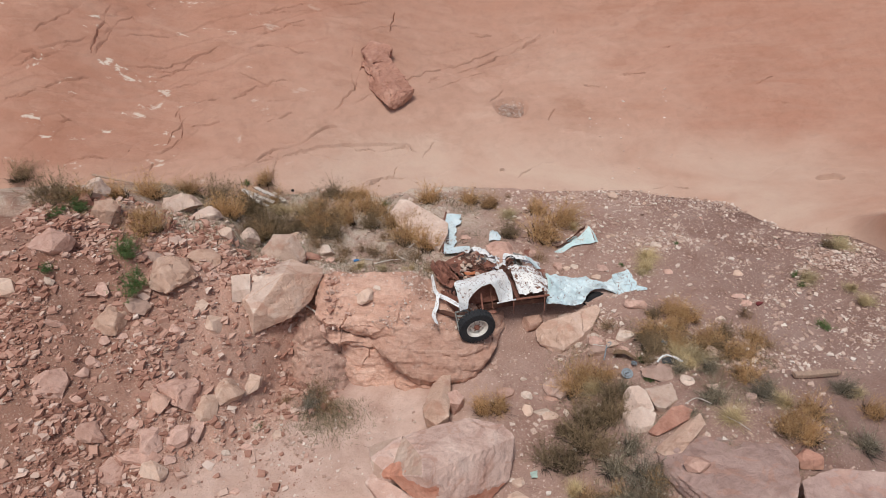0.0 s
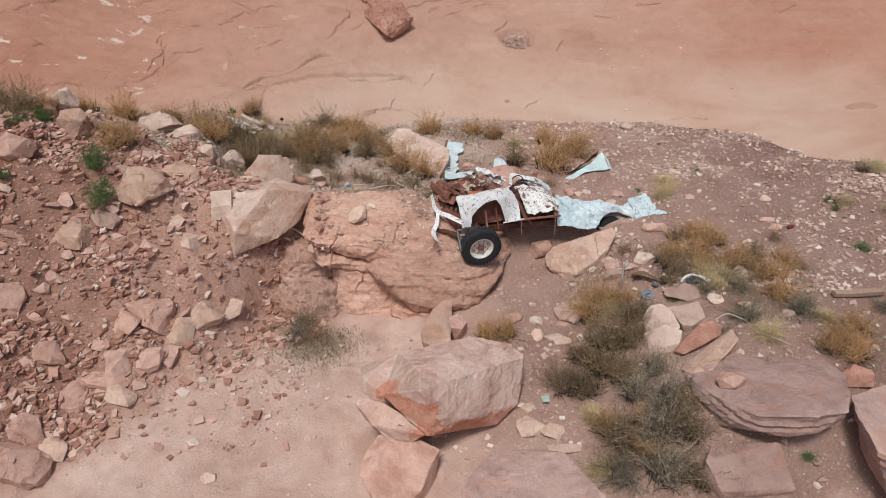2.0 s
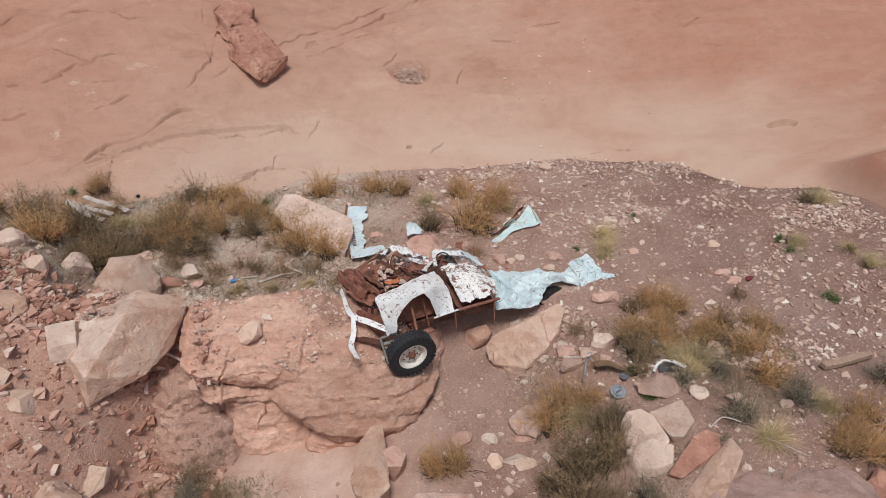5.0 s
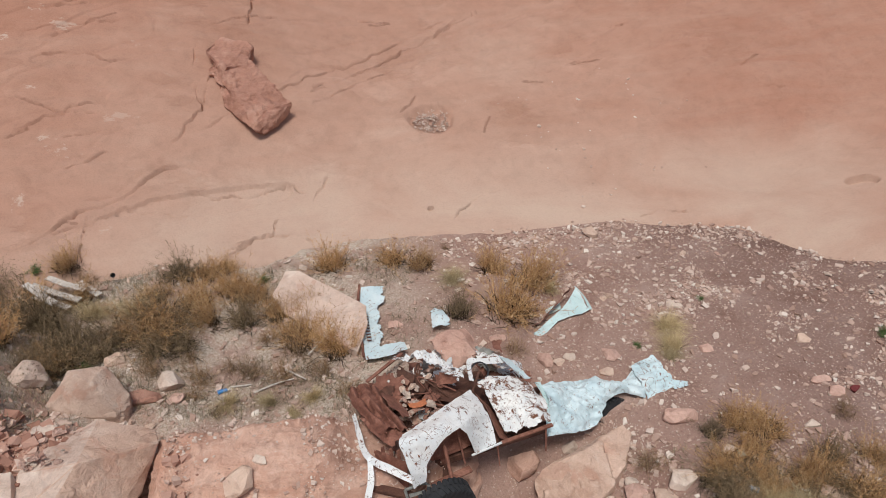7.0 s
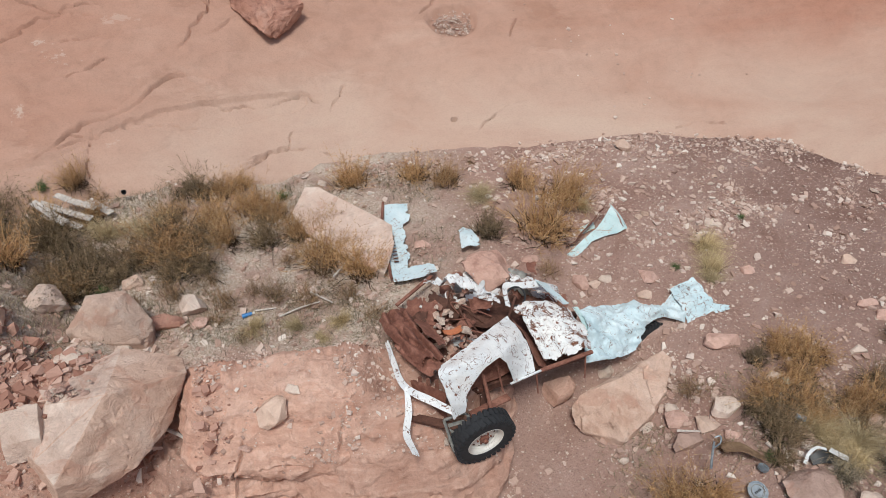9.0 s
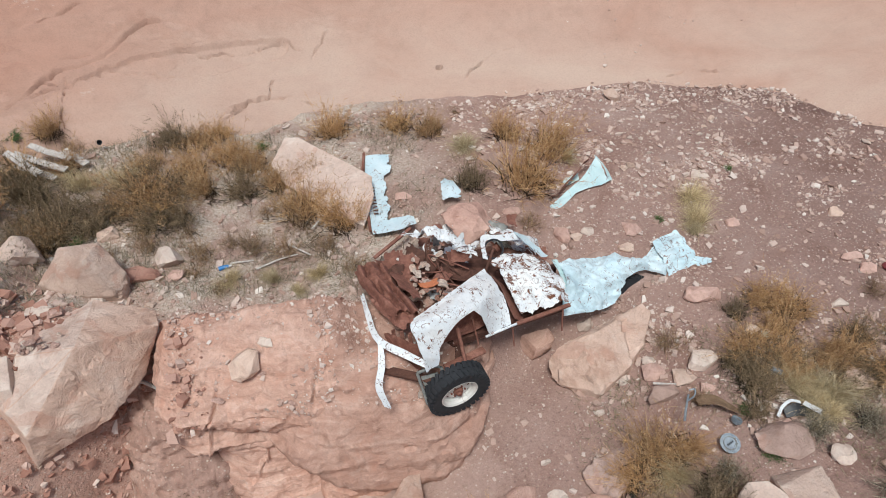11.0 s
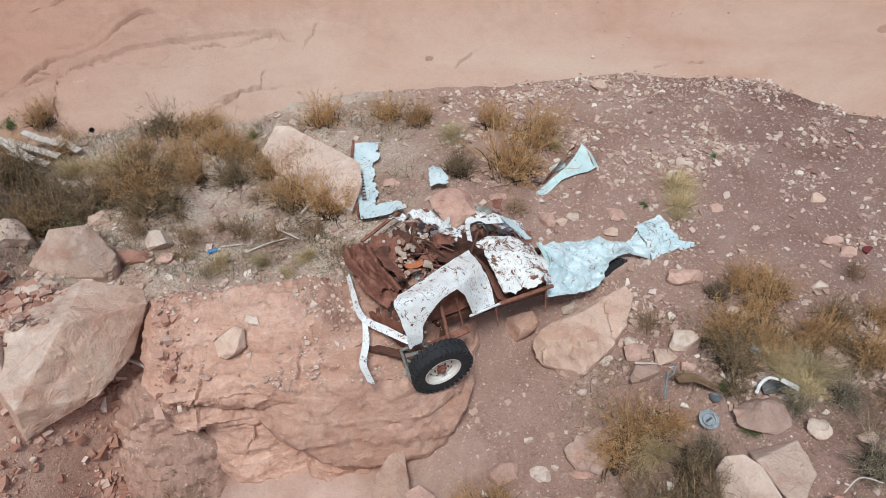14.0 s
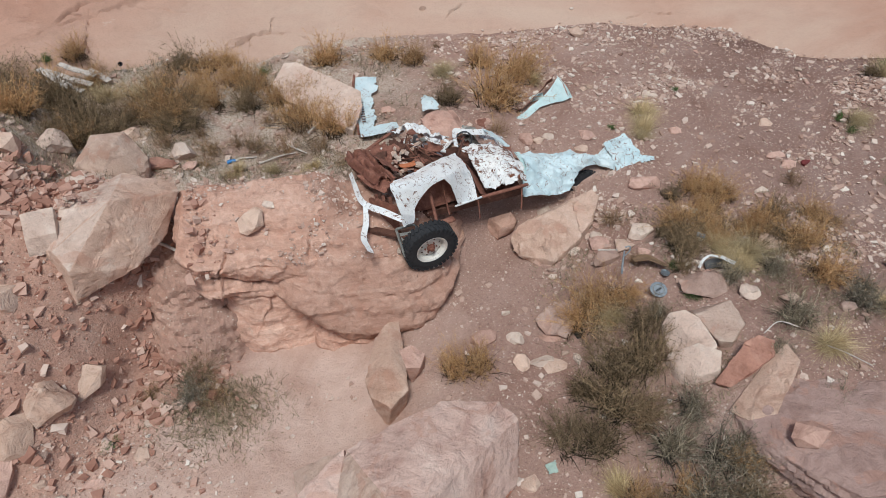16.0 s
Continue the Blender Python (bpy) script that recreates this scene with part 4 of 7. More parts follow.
hewn("rock", [[(-4.95, 2.30, 0.34), (-4.68, 2.66, 0.60), (-4.20, 2.70, 0.58), (-3.90, 2.36, 0.30), (-4.30, 2.30, 0.66), (-4.52, 2.06, 0.30), (-4.05, 2.10, 0.16), (-4.80, 2.20, -0.10), (-4.00, 2.15, -0.15), (-3.95, 2.60, -0.15), (-4.75, 2.75, -0.05)]],
     PALE_ROCK, "pale cream angular block beside dry bushes", 92, 0.04, 0.02, 0.009, category="rock")
rock(-5.40, 2.95, None, 0.56, 0.50, 0.36, PALE_ROCK, rz=20)
rock(-4.69, 1.59, None, 0.34, 0.22, 0.11, PALE_ROCK, rz=19, rx=-10, ry=3)
rock(-3.92, 2.58, None, 0.64, 0.27, 0.14, RUSTY_ROCK, rz=6, rx=-0, ry=7)
rock(-4.22, 2.09, None, 0.26, 0.16, 0.08, PALE_ROCK, rz=-7, rx=-10, ry=24)
rock(-7.21, -0.68, None, 0.66, 0.70, 0.34, TAN_ROCK, rz=-20, rx=30, ry=19)
rock(-7.18, -1.00, None, 0.21, 0.26, 0.11, PINK_ROCK, rz=17, rx=29, ry=17)
rock(-6.91, -0.81, None, 0.24, 0.17, 0.09, PINK_ROCK, rz=4, rx=28, ry=10)
rock(-6.01, -0.50, None, 0.35, 0.30, 0.15, PINK_ROCK, rz=-9, rx=26, ry=30)
rock(-5.64, 0.04, None, 0.23, 0.39, 0.12, TAN_ROCK, rz=-22, rx=31, ry=30)
rock(-5.37, -0.12, None, 0.39, 0.39, 0.20, TAN_ROCK, rz=15, rx=30, ry=30)
rock(-6.51, -0.54, None, 0.24, 0.20, 0.10, PINK_ROCK, rz=2, rx=23, ry=13)
rock(-6.72, -0.25, None, 0.52, 0.42, 0.22, GREY_ROCK, rz=-11, rx=31, ry=21)
rock(-7.35, -0.18, None, 0.32, 0.34, 0.16, PINK_ROCK, rz=-24, rx=30, ry=21)
rock(-8.00, -0.97, None, 0.43, 0.21, 0.11, PINK_ROCK, rz=13, rx=30, ry=27)
rock(-7.79, -1.10, None, 0.18, 0.12, 0.06, PINK_ROCK, rz=0, rx=24, ry=28)
rock(-7.34, -1.32, None, 0.38, 0.21, 0.11, PINK_ROCK, rz=-13, rx=31, ry=24)
rock(-7.45, -1.55, None, 0.27, 0.24, 0.13, PINK_ROCK, rz=24, rx=30, ry=30)
rock(-7.87, -1.86, None, 0.65, 0.67, 0.34, PINK_ROCK, rz=11, rx=32, ry=26)
rock(-5.56, 0.77, None, 0.40, 0.20, 0.10, PINK_ROCK, rz=-2, rx=16, ry=17)
rock(-8.20, -0.41, None, 0.24, 0.16, 0.09, PALE_ROCK, rz=-15, rx=30, ry=29)
rock(-7.09, -0.18, None, 0.16, 0.13, 0.07, PINK_ROCK, rz=22, rx=32, ry=21)
rock(-5.81, -1.44, None, 0.98, 0.72, 0.38, PINK_ROCK, rz=9, rx=28, ry=30)
rock(-6.10, -1.79, None, 0.47, 0.44, 0.23, RED_ROCK, rz=-4, rx=28, ry=25)
rock(-5.72, -2.10, None, 0.43, 0.66, 0.22, PINK_ROCK, rz=-17, rx=30, ry=30)
rock(-5.48, -1.83, None, 0.34, 0.70, 0.18, PINK_ROCK, rz=20, rx=29, ry=30)
rock(-5.31, -1.53, None, 0.43, 0.60, 0.22, TAN_ROCK, rz=7, rx=32, ry=30)
rock(-4.99, -1.16, None, 0.56, 0.60, 0.29, TAN_ROCK, rz=-6, rx=26, ry=30)
rock(-4.69, -0.73, None, 0.37, 0.65, 0.19, TAN_ROCK, rz=-19, rx=27, ry=30)
rock(-6.12, -2.35, None, 0.43, 0.64, 0.22, PINK_ROCK, rz=18, rx=31, ry=19)
rock(-6.31, -2.60, None, 0.83, 0.39, 0.21, PINK_ROCK, rz=5, rx=31, ry=12)
rock(-6.81, -2.79, None, 0.67, 0.50, 0.26, PINK_ROCK, rz=-8, rx=32, ry=20)
rock(-6.06, -2.78, None, 0.62, 0.40, 0.22, TAN_ROCK, rz=-21, rx=28, ry=16)
rock(-7.10, -2.40, None, 0.60, 0.47, 0.25, PINK_ROCK, rz=16, rx=33, ry=27)
rock(-5.80, -2.55, None, 0.27, 0.21, 0.10, PINK_ROCK, rz=3, rx=27, ry=28)
rock(-7.39, -2.91, None, 0.19, 0.26, 0.10, PINK_ROCK, rz=-10, rx=27, ry=30)
rock(-7.20, -3.52, None, 0.66, 0.60, 0.32, PINK_ROCK, rz=-23, rx=28, ry=30)
rock(-7.25, -3.92, None, 1.07, 0.80, 0.41, PINK_ROCK, rz=14, rx=27, ry=27)
rock(-6.84, -3.61, None, 0.46, 0.37, 0.20, TAN_ROCK, rz=1, rx=27, ry=22)
rock(-6.58, -3.55, None, 0.16, 0.24, 0.09, TAN_ROCK, rz=-12, rx=22, ry=12)
rock(-6.99, -3.63, None, 0.14, 0.11, 0.06, TAN_ROCK, rz=-25, rx=28, ry=27)
rock(-4.77, -3.35, None, 0.21, 0.17, 0.09, PALE_ROCK, rz=12, rx=5, ry=-0)
rock(-4.34, -4.03, None, 0.25, 0.25, 0.13, TAN_ROCK, rz=-1, rx=1, ry=-0)
rock(-4.56, -2.91, None, 0.21, 0.15, 0.08, PINK_ROCK, rz=-14, rx=4, ry=-0)
rock(-4.90, -2.12, None, 0.19, 0.15, 0.08, PALE_ROCK, rz=23, rx=8, ry=16)
rock(-4.57, -1.93, None, 0.29, 0.15, 0.08, PINK_ROCK, rz=10, rx=2, ry=6)
rock(-4.04, -1.62, None, 0.25, 0.20, 0.10, TAN_ROCK, rz=-3, rx=-1, ry=-1)
rock(-4.00, -1.18, None, 0.14, 0.14, 0.07, PALE_ROCK, rz=-16, rx=-2, ry=-2)
rock(-5.11, -1.95, None, 0.16, 0.10, 0.05, TAN_ROCK, rz=21, rx=25, ry=25)
rock(-6.36, -3.12, None, 0.16, 0.10, 0.05, PINK_ROCK, rz=8, rx=29, ry=6)
rock(-5.74, -3.43, None, 0.14, 0.09, 0.05, TAN_ROCK, rz=-5, rx=13, ry=6)
rock(-4.94, -3.53, None, 0.12, 0.09, 0.05, PINK_ROCK, rz=-18, rx=5, ry=0)
rock(-5.85, -2.00, None, 0.21, 0.24, 0.11, PINK_ROCK, rz=19, rx=28, ry=30)
rock(-6.48, -2.13, None, 0.27, 0.21, 0.10, PINK_ROCK, rz=6, rx=34, ry=11)
rock(-6.29, -2.22, None, 0.25, 0.18, 0.09, PINK_ROCK, rz=-7, rx=32, ry=12)
rock(-7.47, -1.99, None, 0.25, 0.18, 0.09, PINK_ROCK, rz=-20, rx=28, ry=26)
rock(-7.62, -2.31, None, 0.28, 0.20, 0.10, PINK_ROCK, rz=17, rx=27, ry=29)
rock(-7.03, -1.82, None, 0.21, 0.15, 0.08, PINK_ROCK, rz=4, rx=32, ry=21)
rock(-7.45, -2.61, None, 0.26, 0.20, 0.10, PINK_ROCK, rz=-9, rx=31, ry=30)
rock(-7.02, -1.12, None, 0.17, 0.12, 0.06, TAN_ROCK, rz=-22, rx=27, ry=14)
rock(-5.99, -1.02, None, 0.19, 0.13, 0.07, PINK_ROCK, rz=15, rx=28, ry=30)
rock(-6.33, -0.97, None, 0.21, 0.15, 0.08, PINK_ROCK, rz=2, rx=32, ry=23)
rock(-5.66, -0.68, None, 0.16, 0.11, 0.06, TAN_ROCK, rz=-11, rx=30, ry=30)
rock(0.96, -1.42, None, 0.25, 0.32, 0.16, TAN_ROCK, rz=0)
rock(1.34, -1.53, None, 0.48, 0.31, 0.07, TAN_ROCK, rz=-10, slab=True)
rock(0.62, -3.50, None, 0.48, 0.40, 0.14, TAN_ROCK, rz=-20, slab=True)
rock(0.93, -3.59, None, 0.47, 0.30, 0.11, TAN_ROCK, rz=40, slab=True)
rock(1.11, -3.85, None, 0.55, 0.30, 0.11, GREY_ROCK, rz=0, slab=True)
rock(0.62, -3.09, None, 0.25, 0.24, 0.08, TAN_ROCK, rz=0, slab=True)
rock(3.42, -3.62, 0.22, 0.44, 0.32, 0.26, PINK_ROCK, rz=0)
rock(5.40, -3.40, None, 0.46, 0.36, 0.36, RUSTY_ROCK, rz=0)
rock(4.33, -1.72, None, 0.24, 0.16, 0.11, TAN_ROCK, rz=0)
rock(3.94, -1.53, None, 0.27, 0.16, 0.11, PALE_ROCK, rz=0)
rock(4.91, -2.04, None, 0.23, 0.16, 0.11, GREY_ROCK, rz=0)
rock(3.50, -1.17, None, 0.68, 0.51, 0.20, GREY_ROCK, rz=10)
rock(1.74, -0.81, None, 0.88, 0.62, 0.22, GREY_ROCK, rz=40, slab=True)
rock(1.30, 1.07, None, 0.54, 0.40, 0.37, RED_ROCK, rz=40)
rock(3.59, 1.10, None, 0.53, 0.31, 0.23, PINK_ROCK, rz=0)
rock(2.02, 1.21, None, 0.26, 0.18, 0.13, PALE_ROCK, rz=20)
rock(3.14, 0.13, None, 0.45, 0.32, 0.19, PALE_ROCK, rz=-20)
rock(2.85, -0.01, None, 0.36, 0.29, 0.22, TAN_ROCK, rz=0)
rock(2.52, -0.16, None, 0.42, 0.28, 0.26, GREY_ROCK, rz=0)
rock(2.58, 0.36, None, 0.21, 0.15, 0.09, PALE_ROCK, rz=0)
rock(2.56, 0.20, None, 0.32, 0.25, 0.15, PINK_ROCK, rz=0)
rock(2.16, 0.26, None, 0.20, 0.15, 0.09, PALE_ROCK, rz=-20)
rock(3.05, -0.23, None, 0.23, 0.15, 0.09, PINK_ROCK, rz=0)
rock(-2.36, 0.54, 0.44, 0.34, 0.46, 0.22, TAN_ROCK, rz=-20, rx=24)
rock(-2.12, 0.77, 0.47, 0.23, 0.15, 0.05, PALE_ROCK, rz=-30, slab=True)
rock(4.07, 5.98, None, 0.31, 0.40, 0.22, TAN_ROCK, rz=10)
rock(2.06, 2.56, None, 0.24, 0.34, 0.13, PINK_ROCK, rz=0)
rock(2.44, 2.55, None, 0.21, 0.15, 0.11, PALE_ROCK, rz=0)
rock(2.24, 2.48, None, 0.24, 0.13, 0.09, TAN_ROCK, rz=0)
rock(3.09, 2.49, None, 0.34, 0.30, 0.09, PINK_ROCK, rz=-35, slab=True)
rock(1.45, 3.19, None, 0.29, 0.17, 0.09, PINK_ROCK, rz=0)
rock(0.82, 3.34, None, 0.17, 0.20, 0.12, TAN_ROCK, rz=0)
rock(4.65, 3.48, None, 0.31, 0.23, 0.07, PALE_ROCK, rz=0, slab=True)
rock(1.48, 4.45, None, 0.46, 0.51, 0.15, GREY_ROCK, rz=20, slab=True)
rock(-0.12, 3.86, None, 0.30, 0.21, 0.09, PINK_ROCK, rz=0)
rock(2.89, 2.13, None, 0.24, 0.19, 0.11, TAN_ROCK, rz=0)
rock(2.42, 2.08, None, 0.33, 0.16, 0.05, GREY_ROCK, rz=0, slab=True)
rock(4.65, 2.36, None, 0.23, 0.19, 0.10, PINK_ROCK, rz=0)
rock(6.28, 2.29, None, 0.29, 0.20, 0.10, TAN_ROCK, rz=0)
rock(5.96, 1.37, None, 0.33, 0.18, 0.10, PINK_ROCK, rz=0)
rock(6.07, 1.12, None, 0.32, 0.22, 0.09, PINK_ROCK, rz=0)
rock(5.34, 0.64, None, 0.26, 0.15, 0.08, PALE_ROCK, rz=0)
rock(3.96, 0.43, None, 0.20, 0.15, 0.09, PALE_ROCK, rz=0)
rock(3.60, -1.17, None, 0.54, 0.49, 0.08, PINK_ROCK, rz=20, slab=True)
rock(3.93, -1.46, None, 0.30, 0.21, 0.15, PALE_ROCK, rz=0)
rock(4.77, -0.56, None, 0.46, 0.33, 0.24, TAN_ROCK, rz=0)
rock(0.95, -0.59, None, 0.14, 0.11, 0.09, PALE_ROCK, rz=0)
rock(1.79, -0.09, None, 0.14, 0.12, 0.09, PALE_ROCK, rz=0)
rock(1.48, -1.11, None, 0.37, 0.17, 0.06, PINK_ROCK, rz=0, slab=True)
rock(0.99, -1.07, None, 0.21, 0.18, 0.11, PALE_ROCK, rz=0)
rock(0.55, -0.94, None, 0.44, 0.27, 0.13, PINK_ROCK, rz=0)
rock(-2.64, -1.15, None, 0.12, 0.08, 0.06, PALE_ROCK, rz=0)
rock(0.97, -1.03, None, 0.23, 0.19, 0.11, PALE_ROCK, rz=0)
rock(1.24, -1.47, None, 0.37, 0.22, 0.08, PALE_ROCK, rz=0, slab=True)
rock(2.03, -1.61, None, 0.42, 0.40, 0.19, GREY_ROCK, rz=0)
rock(-3.52, 2.88, None, 0.40, 0.36, 0.28, PALE_ROCK, rz=-12)
rock(-3.42, 2.58, None, 0.28, 0.20, 0.12, PINK_ROCK, rz=8)
rock(-4.38, 3.42, None, 0.33, 0.26, 0.18, TAN_ROCK, rz=30)
rock(-7.92, 1.72, None, 0.64, 0.58, 0.62, TAN_ROCK, rz=15)
rock(-8.48, 2.00, None, 0.46, 0.40, 0.40, RUSTY_ROCK, rz=-20)
rock(-8.40, 2.55, None, 0.55, 0.48, 0.52, PALE_ROCK, rz=35)
rock(-8.85, -0.70, None, 0.42, 0.40, 0.30, TAN_ROCK, rz=10, rx=25, ry=20)


# ---- gravel and small stones ----
def surface_z(x, y):
    z = np.maximum(ground_z(x, y), slope_z(x, y))
    on = (x > -3.25) & (x < 0.35) & (y > 0.02) & (y < 1.45)
    return np.where(on, np.maximum(z, ledge_top(x, y) - 0.02), z)


def gravel_material(name, stops):
    m, nt, bsdf = material(name)
    geo = nt.nodes.new("ShaderNodeNewGeometry")
    col = ramp(nt, geo.outputs["Random Per Island"], stops)
    n = noise_tex(nt, coords(nt), 60, 4, 0.7)
    col = mix(nt, 0.5, col, ramp(nt, n, [(0.3, grey(0.75)), (0.7, grey(1.15))]), "MULTIPLY")
    nt.links.new(col, bsdf.inputs["Base Color"])
    bsdf.inputs["Roughness"].default_value = 0.9
    bsdf.inputs["Specular IOR Level"].default_value = 0.2
    return m


GRAVEL_PALE = gravel_material("pale_gravel", [(0.0, (0.38, 0.245, 0.19)), (0.3, (0.50, 0.35, 0.285)), (0.6, (0.58, 0.435, 0.36)), (0.88, (0.67, 0.55, 0.475)), (1.0, (0.78, 0.70, 0.62))])
GRAVEL_RED = gravel_material("red_gravel", [(0.0, (0.30, 0.150, 0.108)), (0.40, (0.43, 0.240, 0.180)), (0.75, (0.52, 0.325, 0.255)), (0.95, (0.62, 0.45, 0.37)), (1.0, (0.74, 0.63, 0.55))])


def pebbles(name, count, zone, small, large, mat, label, seed, lift=0.2, bare=False, shy=2.8):
    """Broken stones strewn over a stretch, as one joined mesh; zone(x, y) gives how thick they lie, 0 to 1."""
    rng = np.random.default_rng(seed)
    x0, x1, y0, y1, dens = zone
    got_x, got_y = np.empty(0), np.empty(0)
    while len(got_x) < count:
        x, y = rng.uniform(x0, x1, 6 * count), rng.uniform(y0, y1, 6 * count)
        ok = (rng.random(6 * count) < dens(x, y)) & (bare | (ground_z(x, y) > slope_z(x, y) - 0.03))
        got_x, got_y = np.append(got_x, x[ok]), np.append(got_y, y[ok])
    x, y = got_x[:count], got_y[:count]
    size = small * (large / small) ** (rng.random(count) ** shy)
    z = surface_z(x, y) + lift * size
    box = bmesh.new()
    bmesh.ops.create_cube(box, size=1.35)
    bmesh.ops.triangulate(box, faces=box.faces[:])
    base = np.array([v.co for v in box.verts])
    tris = np.array([[v.index for v in f.verts] for f in box.faces])
    box.free()
    nv = len(base)
    shape = base[None] * (1 + 0.36 * rng.standard_normal((count, nv, 3)).clip(-1.5, 1.5))
    shape *= rng.uniform((0.80, 0.55, 0.28), (1.20, 1.0, 0.66), (count, 3))[:, None]
    a, tilt = rng.uniform(0, 2 * np.pi, count), rng.normal(0, 0.4, count).clip(-0.75, 0.75)
    c, s = np.cos(a)[:, None], np.sin(a)[:, None]
    px, py, pz = shape[..., 0], shape[..., 1], shape[..., 2] + shape[..., 0] * np.tan(tilt)[:, None] * 0.6
    v = np.stack([px * c - py * s, px * s + py * c, pz], -1) * size[:, None, None] + np.stack([x, y, z], -1)[:, None]
    f = (tris[None] + (np.arange(count) * nv)[:, None, None]).reshape(-1, 3)
    me = bpy.data.meshes.new(name)
    me.vertices.add(count * nv)
    me.vertices.foreach_set("co", v.ravel())
    me.loops.add(f.size)
    me.loops.foreach_set("vertex_index", f.ravel().astype(np.int32))
    me.polygons.add(len(f))
    me.polygons.foreach_set("loop_start", np.arange(0, f.size, 3, dtype=np.int32))
    me.polygons.foreach_set("use_smooth", [False] * len(f))
    me.materials.append(mat)
    me.update(calc_edges=True)
    return tagged(new(name, me), label, "gravel", kind="stuff")


def patchy(x, y, seed, lo=-0.1, hi=0.25, scale=1.1):
    return step(lo, hi, fbm(x * scale, y * scale, seed))


pebbles("talus_gravel", 46000, (-9.5, -2.8, -4.2, 3.0, lambda x, y: step(-4.0, -3.2, y) * (0.22 + 0.78 * patchy(x, y, 71, -0.05, 0.2, 0.8)) * step(-2.7, -3.5, x - 0.5 * step(0.8, 2, y)) * step(2.6, 1.6, y + 0.45 * (x + 5.5)) * (0.06 + 0.94 * step(-1.7, -2.7, x - 1.2 * y))), 0.009, 0.110, GRAVEL_RED, "broken red and tan stones covering the talus slope", 1, 0.32, shy=7.5)
pebbles("shelf_gravel", 25000, (2.0, 10.0, -1.2, 6.4, lambda x, y: (0.18 + 0.82 * patchy(x, y, 73)) * step(1.8, 3.2, x + 0.4 * y) * step(9.9, 8.8, x) * (0.55 + 0.45 * np.maximum(step(3.0, 4.6, y), step(5.5, 7.5, x)))), 0.008, 0.070, GRAVEL_PALE, "pale and pinkish gravel strewn over the shelf", 2, shy=6.0)
pebbles("bush_gravel", 11000, (-7.0, 2.6, 1.5, 6.3, lambda x, y: 0.2 + 0.8 * patchy(x, y, 75)), 0.008, 0.075, GRAVEL_PALE, "pale gravel between the bushes", 3, shy=6.0)
pebbles("gully_gravel", 7000, (-1.8, 6.5, -5.6, 1.0, lambda x, y: (0.15 + 0.85 * patchy(x, y, 77)) * step(-2.2, 0.5, x)), 0.008, 0.065, GRAVEL_PALE, "scattered pale pebbles in the gully", 4, shy=6.5)
pebbles("pan_gravel", 1500, (-7.5, -0.8, -4.8, -0.8, lambda x, y: (0.04 + 0.9 * step(-2.9, -1.5, y + 0.18 * (x + 4)) * patchy(x, y, 79)) * step(-0.6, -2, y * 0.5 + x * 0.2)), 0.009, 0.05, GRAVEL_PALE, "pebbles at the edge of the sandy pan", 5)
pebbles("ledge_gravel", 4200, (-3.3, 0.1, 0.05, 1.45, lambda x, y: 0.15 + 0.85 * patchy(x, y, 81, scale=1.6)), 0.006, 0.040, GRAVEL_PALE, "small stones lying on the ledge top", 6, 0.5, shy=5.5)
pebbles("hollow_gravel", 420, (0.85, 1.95, 8.95, 9.75, lambda x, y: step(1.0, 0.6, np.hypot((x - 1.42) / 0.52, (y - 9.32) / 0.34))), 0.010, 0.05, GRAVEL_PALE, "gravel caught in a hollow of the slickrock", 7, -1.6, True)
pebbles("slope_pebbles", 46, (2.2, 8.5, 6.8, 10.4, lambda x, y: patchy(x, y, 83) * step(8.5, 5.5, x)), 0.018, 0.07, GRAVEL_PALE, "a few pale pebbles lying on the slickrock", 8, 0.2, True)
pebbles("foot_gravel", 2200, (-1.5, 9.6, 4.3, 6.8, lambda x, y: np.exp(-(((y - 6.1 + 0.16 * np.clip(x - 3.5, 0, 9)) / 0.30) ** 2)) * (0.3 + 0.7 * patchy(x, y, 85))), 0.010, 0.06, GRAVEL_PALE, "gravel along the foot of the slickrock", 9)

STONES = [[mesh for mesh in (part("stone", rock_bmesh(900 + 10 * k + j, 1.0, 0.75, 0.36, 0, 0.0), mat, None, "", True, 14).data for j in range(4))] for k, mat in enumerate((TAN_ROCK, PALE_ROCK, PINK_ROCK, RUSTY_ROCK, GREY_ROCK))]
for ob in [o for o in scene.objects if o.name.startswith("stone")]:
    bpy.data.objects.remove(ob)
STONE_WORDS = ("tan", "cream", "pinkish", "rusty red", "grey-brown")


def stones(count, x0, x1, y0, y1, small, large, seed, mix_of, where, base=None):
    rnd = random.Random(seed)
    made = 0
    while made < count:
        x, y = rnd.uniform(x0, x1), rnd.uniform(y0, y1)
        if fbm(x * 0.9, y * 0.9, seed) < -0.08 or slope_z(x, y) > ground_z(x, y):
            continue
        k = rnd.choice(mix_of)
        size = small * (large / small) ** (rnd.random() ** 1.8)
        ob = new("stone", rnd.choice(STONES[k]))
        ob.matrix_world = pose(x, y, base + 0.12 * rnd.random() if base else float(surface_z(np.array(x), np.array(y))) + 0.12 * size, rnd.uniform(-14, 14), rnd.uniform(-14, 14), rnd.uniform(0, 360)) @ Matrix.Diagonal((size * rnd.uniform(0.8, 1.3), size, size * rnd.uniform(0.8, 1.3), 1))
        tagged(ob, f"small {STONE_WORDS[k]} sandstone piece {where}", "stone", "loose stones " + where)
        made += 1


